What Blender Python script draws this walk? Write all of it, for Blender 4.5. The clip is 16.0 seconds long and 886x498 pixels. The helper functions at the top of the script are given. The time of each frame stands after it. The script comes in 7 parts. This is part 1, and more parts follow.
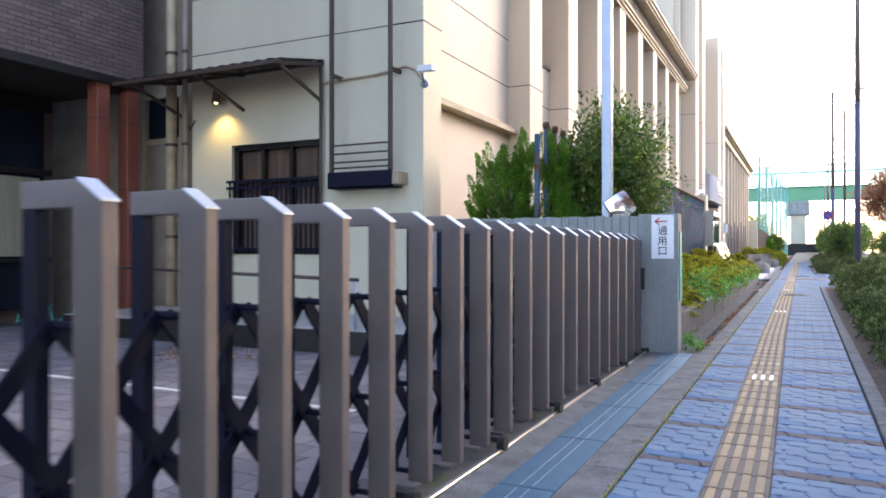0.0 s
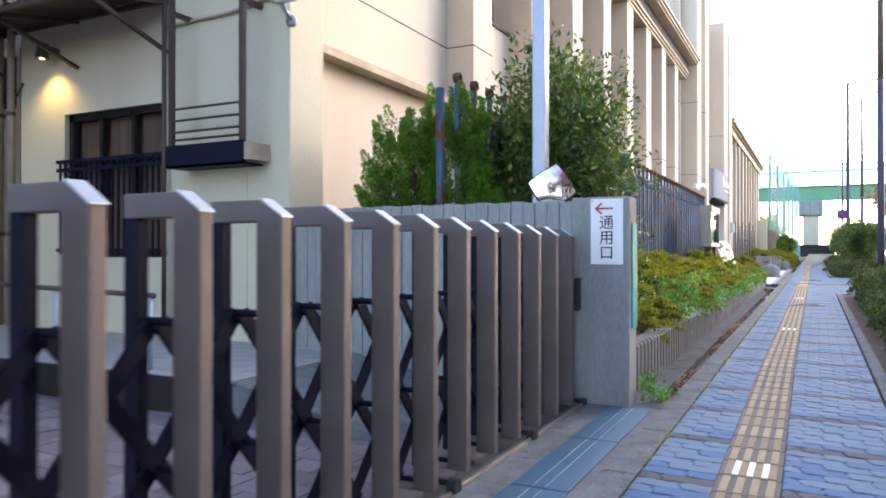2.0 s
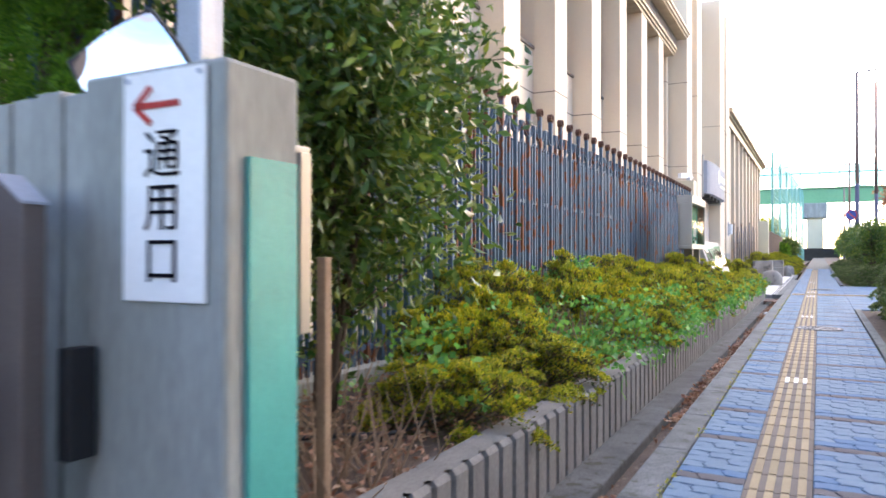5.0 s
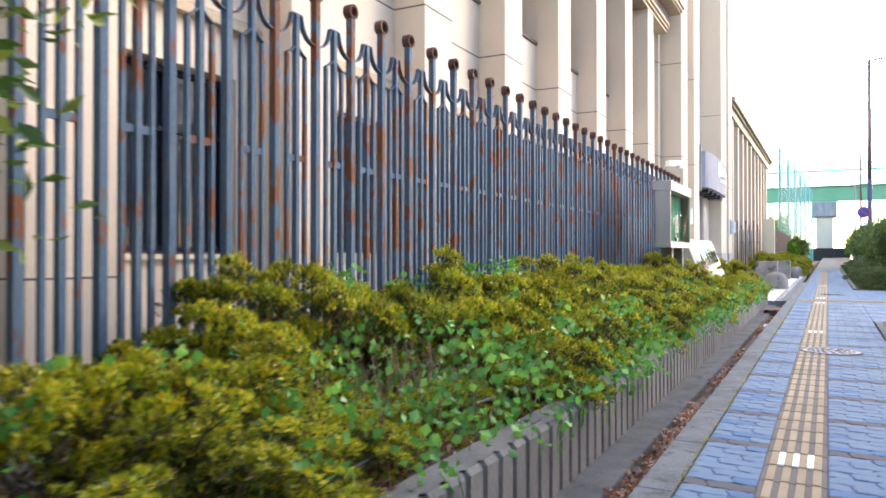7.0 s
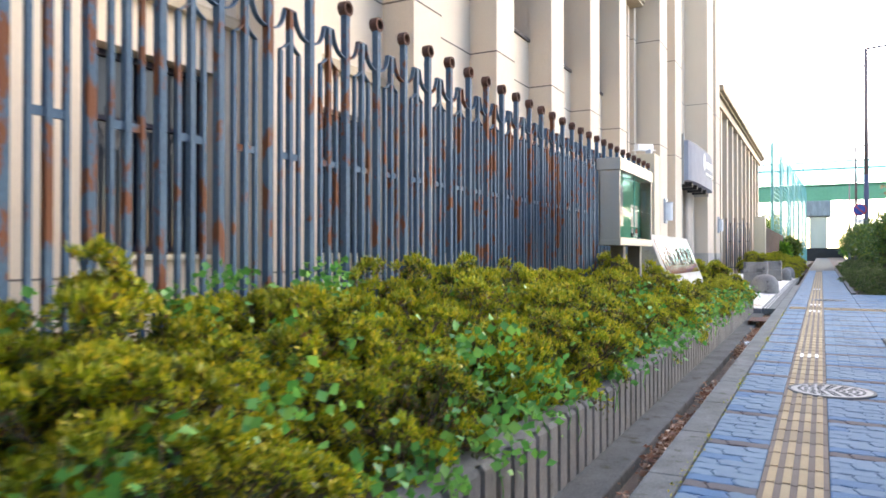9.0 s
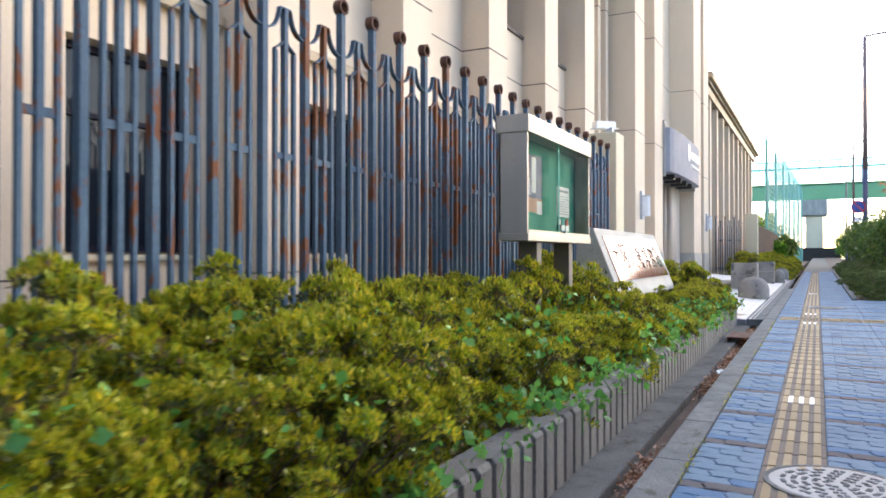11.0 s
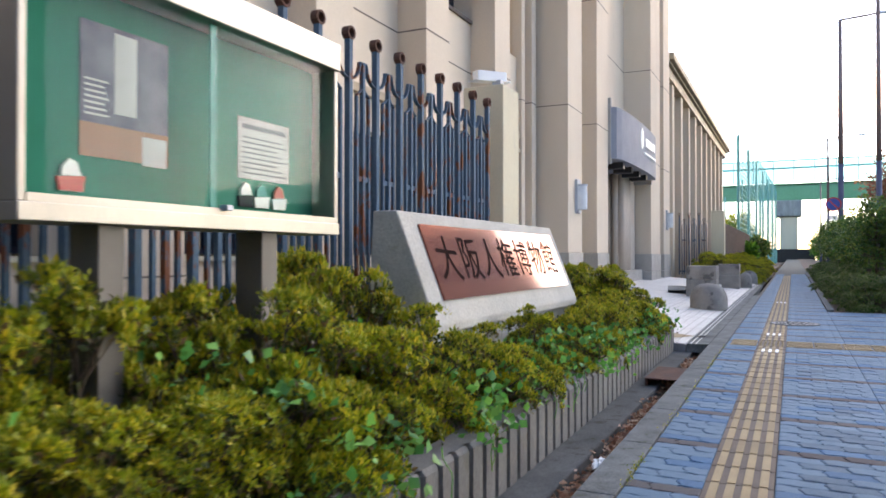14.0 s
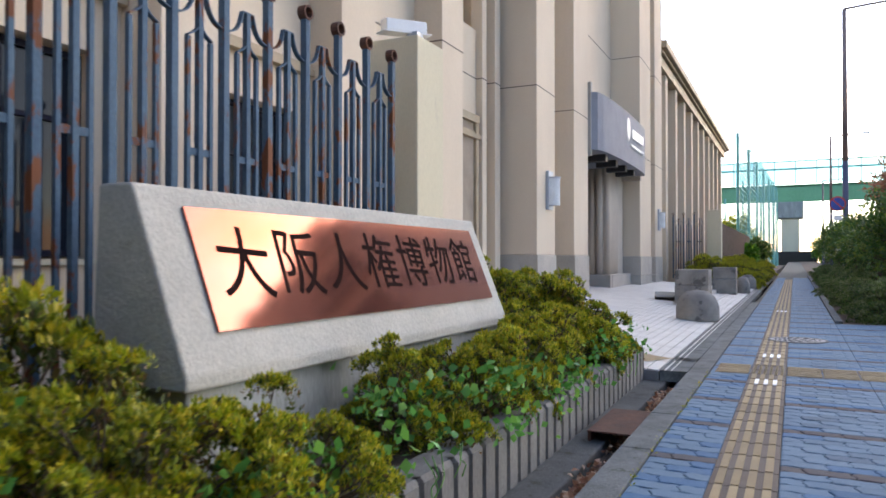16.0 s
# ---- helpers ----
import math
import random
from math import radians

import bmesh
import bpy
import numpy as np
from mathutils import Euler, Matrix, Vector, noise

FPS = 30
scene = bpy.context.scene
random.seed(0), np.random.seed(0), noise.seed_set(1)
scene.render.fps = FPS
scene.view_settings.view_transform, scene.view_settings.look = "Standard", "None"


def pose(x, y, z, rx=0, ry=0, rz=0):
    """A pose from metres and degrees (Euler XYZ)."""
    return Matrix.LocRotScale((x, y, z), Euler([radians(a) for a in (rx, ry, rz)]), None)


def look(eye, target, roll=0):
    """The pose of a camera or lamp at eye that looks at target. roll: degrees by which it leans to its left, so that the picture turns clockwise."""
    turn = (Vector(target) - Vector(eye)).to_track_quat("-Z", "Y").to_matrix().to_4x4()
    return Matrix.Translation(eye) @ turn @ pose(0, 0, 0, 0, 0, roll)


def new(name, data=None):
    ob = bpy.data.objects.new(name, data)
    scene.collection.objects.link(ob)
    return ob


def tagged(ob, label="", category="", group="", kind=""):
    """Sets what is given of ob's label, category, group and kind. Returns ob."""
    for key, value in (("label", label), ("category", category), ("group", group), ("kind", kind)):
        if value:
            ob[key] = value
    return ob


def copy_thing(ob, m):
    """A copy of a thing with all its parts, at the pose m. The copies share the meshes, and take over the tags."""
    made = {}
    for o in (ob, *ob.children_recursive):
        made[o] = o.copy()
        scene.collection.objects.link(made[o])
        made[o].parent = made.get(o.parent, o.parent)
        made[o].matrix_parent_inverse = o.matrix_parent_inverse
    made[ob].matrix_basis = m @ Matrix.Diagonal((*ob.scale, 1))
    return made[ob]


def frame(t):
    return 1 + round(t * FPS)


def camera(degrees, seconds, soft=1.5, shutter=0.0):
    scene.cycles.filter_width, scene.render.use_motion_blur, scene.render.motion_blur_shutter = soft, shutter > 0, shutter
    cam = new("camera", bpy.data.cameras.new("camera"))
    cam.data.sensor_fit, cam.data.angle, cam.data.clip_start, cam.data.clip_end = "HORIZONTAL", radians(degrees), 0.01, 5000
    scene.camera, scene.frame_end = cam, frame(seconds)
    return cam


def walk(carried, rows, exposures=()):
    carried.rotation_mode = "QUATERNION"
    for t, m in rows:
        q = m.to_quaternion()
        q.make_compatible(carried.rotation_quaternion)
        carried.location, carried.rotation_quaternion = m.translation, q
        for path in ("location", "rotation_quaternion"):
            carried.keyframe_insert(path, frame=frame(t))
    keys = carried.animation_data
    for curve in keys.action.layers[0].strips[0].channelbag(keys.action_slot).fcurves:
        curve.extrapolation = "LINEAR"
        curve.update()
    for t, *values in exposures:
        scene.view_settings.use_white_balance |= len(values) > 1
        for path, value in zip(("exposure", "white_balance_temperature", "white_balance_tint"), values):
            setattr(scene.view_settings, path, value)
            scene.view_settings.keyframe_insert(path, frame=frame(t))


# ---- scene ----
# the camera and its walk
cam = camera(62.7, 16.0, soft=1.7, shutter=0.4)
PATH = [
    (0.0, 0.000, 0.000, 1.203, 90.10, 0.00, 26.30),
    (0.5, 0.004, 0.765, 1.204, 90.20, 0.00, 26.50),
    (1.0, -0.018, 1.538, 1.204, 90.20, 0.00, 26.70),
    (1.5, -0.006, 2.328, 1.205, 90.30, 0.00, 26.90),
    (2.0, -0.020, 3.085, 1.205, 90.20, 0.00, 27.10),
    (2.5, -0.042, 3.815, 1.206, 90.30, 0.00, 27.20),
    (3.0, -0.073, 4.521, 1.206, 90.30, -0.10, 27.20),
    (5.5, -0.183, 8.218, 1.209, 90.50, 0.00, 27.40),
    (6.0, -0.171, 8.923, 1.209, 90.40, 0.00, 27.60),
    (6.5, -0.176, 9.620, 1.210, 90.40, -0.10, 27.60),
    (7.0, -0.199, 10.350, 1.210, 90.50, 0.00, 27.90),
    (7.5, -0.195, 11.030, 1.211, 90.40, 0.00, 27.90),
    (8.0, -0.201, 11.727, 1.211, 90.50, 0.00, 27.60),
    (8.5, -0.223, 12.415, 1.212, 90.50, 0.00, 27.70),
    (9.0, -0.237, 13.129, 1.212, 90.50, 0.00, 27.50),
    (11.5, -0.246, 16.537, 1.215, 90.50, 0.00, 27.10),
    (12.0, -0.205, 17.182, 1.215, 90.50, 0.00, 26.80),
    (12.5, -0.181, 17.819, 1.216, 90.50, 0.00, 26.60),
    (13.0, -0.153, 18.448, 1.216, 90.60, 0.00, 26.30),
    (13.5, -0.124, 19.034, 1.217, 90.60, 0.10, 26.00),
    (14.0, -0.122, 19.629, 1.217, 90.60, 0.00, 25.70),
    (14.5, -0.145, 20.190, 1.218, 90.60, 0.00, 25.80),
    (15.0, -0.117, 20.734, 1.218, 90.70, 0.00, 25.70),
    (15.5, -0.097, 21.252, 1.219, 90.70, 0.00, 25.90),
    (16.0, -0.129, 21.745, 1.219, 90.80, 0.00, 25.80),
]
walk(cam, [(t, pose(*p)) for t, *p in PATH], exposures=[(0.0, 2.82, 7950, 17), (3.0, 2.78, 7850, 15), (5.5, 3.05, 8100, 17), (9.0, 2.8, 7950, 12), (12.5, 2.38, 7850, 12), (14.5, 2.03, 7750, 14), (16.0, 1.93, 7750, 14)])

# ---- sky, sun and exposure ----
SUN_ELEVATION, SUN_AZIMUTH = radians(20.0), radians(28.0)   # low, ahead over the road
world = bpy.data.worlds.new("sky")
scene.world = world
world.use_nodes = True
wn = world.node_tree.nodes
sky = wn.new("ShaderNodeTexSky")
sky.sky_type, sky.sun_disc = "NISHITA", False
sky.sun_elevation, sky.sun_rotation = SUN_ELEVATION, SUN_AZIMUTH
sky.air_density, sky.dust_density, sky.ozone_density = 0.8, 1.5, 1.5
# broken evening cloud, darker and warmer than the clear sky between
wl = world.node_tree.links
coord, squash, puffs, cover, shade, veil = wn.new("ShaderNodeTexCoord"), wn.new("ShaderNodeMapping"), wn.new("ShaderNodeTexNoise"), wn.new("ShaderNodeMapRange"), wn.new("ShaderNodeMix"), wn.new("ShaderNodeMix")
squash.inputs["Scale"].default_value = (1.0, 1.0, 3.2)
puffs.inputs["Scale"].default_value, puffs.inputs["Detail"].default_value, puffs.inputs["Roughness"].default_value = 2.6, 7.0, 0.58
cover.inputs["From Min"].default_value, cover.inputs["From Max"].default_value, cover.inputs["To Max"].default_value = 0.46, 0.62, 0.8
shade.data_type, shade.blend_type = "RGBA", "MULTIPLY"
shade.inputs[0].default_value, shade.inputs[7].default_value = 1.0, (0.95, 0.56, 0.36, 1)
veil.data_type = "RGBA"
clear = wn.new("ShaderNodeMix")
clear.data_type, clear.blend_type = "RGBA", "MULTIPLY"
clear.inputs[0].default_value, clear.inputs[7].default_value = 1.0, (0.66, 0.86, 1.08, 1)
wl.new(coord.outputs["Generated"], squash.inputs["Vector"])
wl.new(squash.outputs["Vector"], puffs.inputs["Vector"])
wl.new(puffs.outputs["Fac"], cover.inputs["Value"])
wl.new(sky.outputs["Color"], shade.inputs[6])
wl.new(cover.outputs["Result"], veil.inputs[0])
wl.new(sky.outputs["Color"], clear.inputs[6])
wl.new(clear.outputs[2], veil.inputs[6])
wl.new(shade.outputs[2], veil.inputs[7])
wl.new(veil.outputs[2], wn["Background"].inputs["Color"])
wn["Background"].inputs["Strength"].default_value = 0.17
sun = new("sun", bpy.data.lights.new("sun", "SUN"))
sun.data.energy, sun.data.angle, sun.data.color = 0.3, radians(80), (1.0, 0.86, 0.74)
sun.matrix_world = look((0, 0, 0), (-math.sin(SUN_AZIMUTH) * math.cos(SUN_ELEVATION), -math.cos(SUN_AZIMUTH) * math.cos(SUN_ELEVATION), -math.sin(SUN_ELEVATION)))


# ---- materials ----
def material(name, base, other=None, rough=0.7, metal=0.0, scale=3.0, fine=60.0, bump=0.15, amount=0.5, spots=None, spot_at=0.62, spot_scale=5.0, stretch=(1, 1, 1), per_piece=0.0, random_by="object", gloss=0.5, spot_random=0.0):
    """A surface with two scales of variation, optional patches of another colour, and fine relief."""
    m = bpy.data.materials.new(name)
    m.use_nodes = True
    n, links = m.node_tree.nodes, m.node_tree.links
    b = n["Principled BSDF"]
    b.inputs["Roughness"].default_value, b.inputs["Metallic"].default_value = rough, metal
    b.inputs["Specular IOR Level"].default_value = gloss
    geo = n.new("ShaderNodeNewGeometry")
    mp = n.new("ShaderNodeMapping")
    mp.inputs["Scale"].default_value = stretch
    links.new(geo.outputs["Position"], mp.inputs["Vector"])

    def noise_tex(s, detail=5.0, r=0.6):
        t = n.new("ShaderNodeTexNoise")
        t.inputs["Scale"].default_value, t.inputs["Detail"].default_value, t.inputs["Roughness"].default_value = s, detail, r
        links.new(mp.outputs["Vector"], t.inputs["Vector"])
        return t

    def mix(f, a, c, kind="MIX"):
        x = n.new("ShaderNodeMix")
        x.data_type, x.blend_type = "RGBA", kind
        for sock, v in ((x.inputs[0], f), (x.inputs[6], a), (x.inputs[7], c)):
            if isinstance(v, (int, float)):
                sock.default_value = v
            elif isinstance(v, tuple):
                sock.default_value = (*v, 1.0)
            else:
                links.new(v, sock)
        return x.outputs[2]

    def ramp(src, lo, hi):
        r = n.new("ShaderNodeMapRange")
        r.inputs["From Min"].default_value, r.inputs["From Max"].default_value = lo, hi
        links.new(src, r.inputs["Value"])
        return r.outputs["Result"]

    other = other or tuple(c * 0.72 for c in base)
    big, small = noise_tex(scale), noise_tex(fine, 3.0)
    col = mix(ramp(big.outputs["Fac"], 0.35, 0.68), base, other)
    tone = ramp(small.outputs["Fac"], 0.2, 0.8)
    grain = n.new("ShaderNodeMapRange")
    grain.inputs["To Min"].default_value, grain.inputs["To Max"].default_value = 1.0 - amount * 0.35, 1.0 + amount * 0.25
    links.new(tone, grain.inputs["Value"])
    comb = n.new("ShaderNodeCombineColor")
    for k in range(3):
        links.new(grain.outputs["Result"], comb.inputs[k])
    col = mix(1.0, col, comb.outputs["Color"], "MULTIPLY")
    if per_piece:
        rnd = n.new("ShaderNodeObjectInfo").outputs["Random"] if random_by == "object" else geo.outputs["Random Per Island"]
        pr = n.new("ShaderNodeMapRange")
        pr.inputs["To Min"].default_value, pr.inputs["To Max"].default_value = 1.0 - per_piece, 1.0 + per_piece
        links.new(rnd, pr.inputs["Value"])
        pc = n.new("ShaderNodeCombineColor")
        for k in range(3):
            links.new(pr.outputs["Result"], pc.inputs[k])
        col = mix(1.0, col, pc.outputs["Color"], "MULTIPLY")
    if spots:
        sp = noise_tex(spot_scale, 6.0, 0.65)
        src = sp.outputs["Fac"]
        if spot_random:
            add = n.new("ShaderNodeMath")
            add.operation = "MULTIPLY_ADD"
            links.new(n.new("ShaderNodeObjectInfo").outputs["Random"], add.inputs[0])
            add.inputs[1].default_value = spot_random
            links.new(src, add.inputs[2])
            src = add.outputs["Value"]
        f = ramp(src, spot_at, spot_at + 0.05)
        col = mix(f, col, spots)
    links.new(col, b.inputs["Base Color"])
    if bump:
        bp = n.new("ShaderNodeBump")
        bp.inputs["Strength"].default_value, bp.inputs["Distance"].default_value = bump, 0.01
        links.new(small.outputs["Fac"], bp.inputs["Height"])
        links.new(bp.outputs["Normal"], b.inputs["Normal"])
    return m


def leaf_material(name, a, c, d, rough=0.55, patch=2.2, lo=0.65, hi=1.3):
    """Leaves whose colour goes from leaf to leaf between three tones, and lets some light through."""
    m = bpy.data.materials.new(name)
    m.use_nodes = True
    n, links = m.node_tree.nodes, m.node_tree.links
    b = n["Principled BSDF"]
    b.inputs["Roughness"].default_value = rough
    geo = n.new("ShaderNodeNewGeometry")
    cr = n.new("ShaderNodeValToRGB")
    cr.color_ramp.elements[0].color, cr.color_ramp.elements[1].color = (*a, 1), (*d, 1)
    e = cr.color_ramp.elements.new(0.55)
    e.color = (*c, 1)
    links.new(geo.outputs["Random Per Island"], cr.inputs["Fac"])
    tex = n.new("ShaderNodeTexNoise")
    tex.inputs["Scale"].default_value = patch
    links.new(geo.outputs["Position"], tex.inputs["Vector"])
    mr = n.new("ShaderNodeMapRange")
    mr.inputs["From Min"].default_value, mr.inputs["From Max"].default_value = 0.3, 0.7
    mr.inputs["To Min"].default_value, mr.inputs["To Max"].default_value = lo, hi
    links.new(tex.outputs["Fac"], mr.inputs["Value"])
    vm = n.new("ShaderNodeVectorMath")
    vm.operation = "SCALE"
    links.new(cr.outputs["Color"], vm.inputs[0])
    links.new(mr.outputs["Result"], vm.inputs["Scale"])
    links.new(vm.outputs["Vector"], b.inputs["Base Color"])
    tr = n.new("ShaderNodeBsdfTranslucent")
    links.new(vm.outputs["Vector"], tr.inputs["Color"])
    mx = n.new("ShaderNodeMixShader")
    mx.inputs["Fac"].default_value = 0.33
    links.new(b.outputs["BSDF"], mx.inputs[1])
    links.new(tr.outputs["BSDF"], mx.inputs[2])
    links.new(mx.outputs["Shader"], n["Material Output"].inputs["Surface"])
    return m


def glowing(name, colour, strength):
    m = bpy.data.materials.new(name)
    m.use_nodes = True
    b = m.node_tree.nodes["Principled BSDF"]
    b.inputs["Base Color"].default_value = (*colour, 1)
    b.inputs["Emission Color"].default_value, b.inputs["Emission Strength"].default_value = (*colour, 1), strength
    return m


def glass_material(name, tint=(0.9, 0.95, 0.93), ior=1.4):
    """Thin pane: mostly clear, with a mirror-like sheen that grows at a slant."""
    m = bpy.data.materials.new(name)
    m.use_nodes = True
    n, links = m.node_tree.nodes, m.node_tree.links
    tr, gl, mx, fr = n.new("ShaderNodeBsdfTransparent"), n.new("ShaderNodeBsdfGlossy"), n.new("ShaderNodeMixShader"), n.new("ShaderNodeFresnel")
    tr.inputs["Color"].default_value = (*tint, 1)
    gl.inputs["Roughness"].default_value = 0.02
    fr.inputs["IOR"].default_value = ior
    links.new(fr.outputs["Fac"], mx.inputs["Fac"])
    links.new(tr.outputs["BSDF"], mx.inputs[1])
    links.new(gl.outputs["BSDF"], mx.inputs[2])
    links.new(mx.outputs["Shader"], n["Material Output"].inputs["Surface"])
    return m


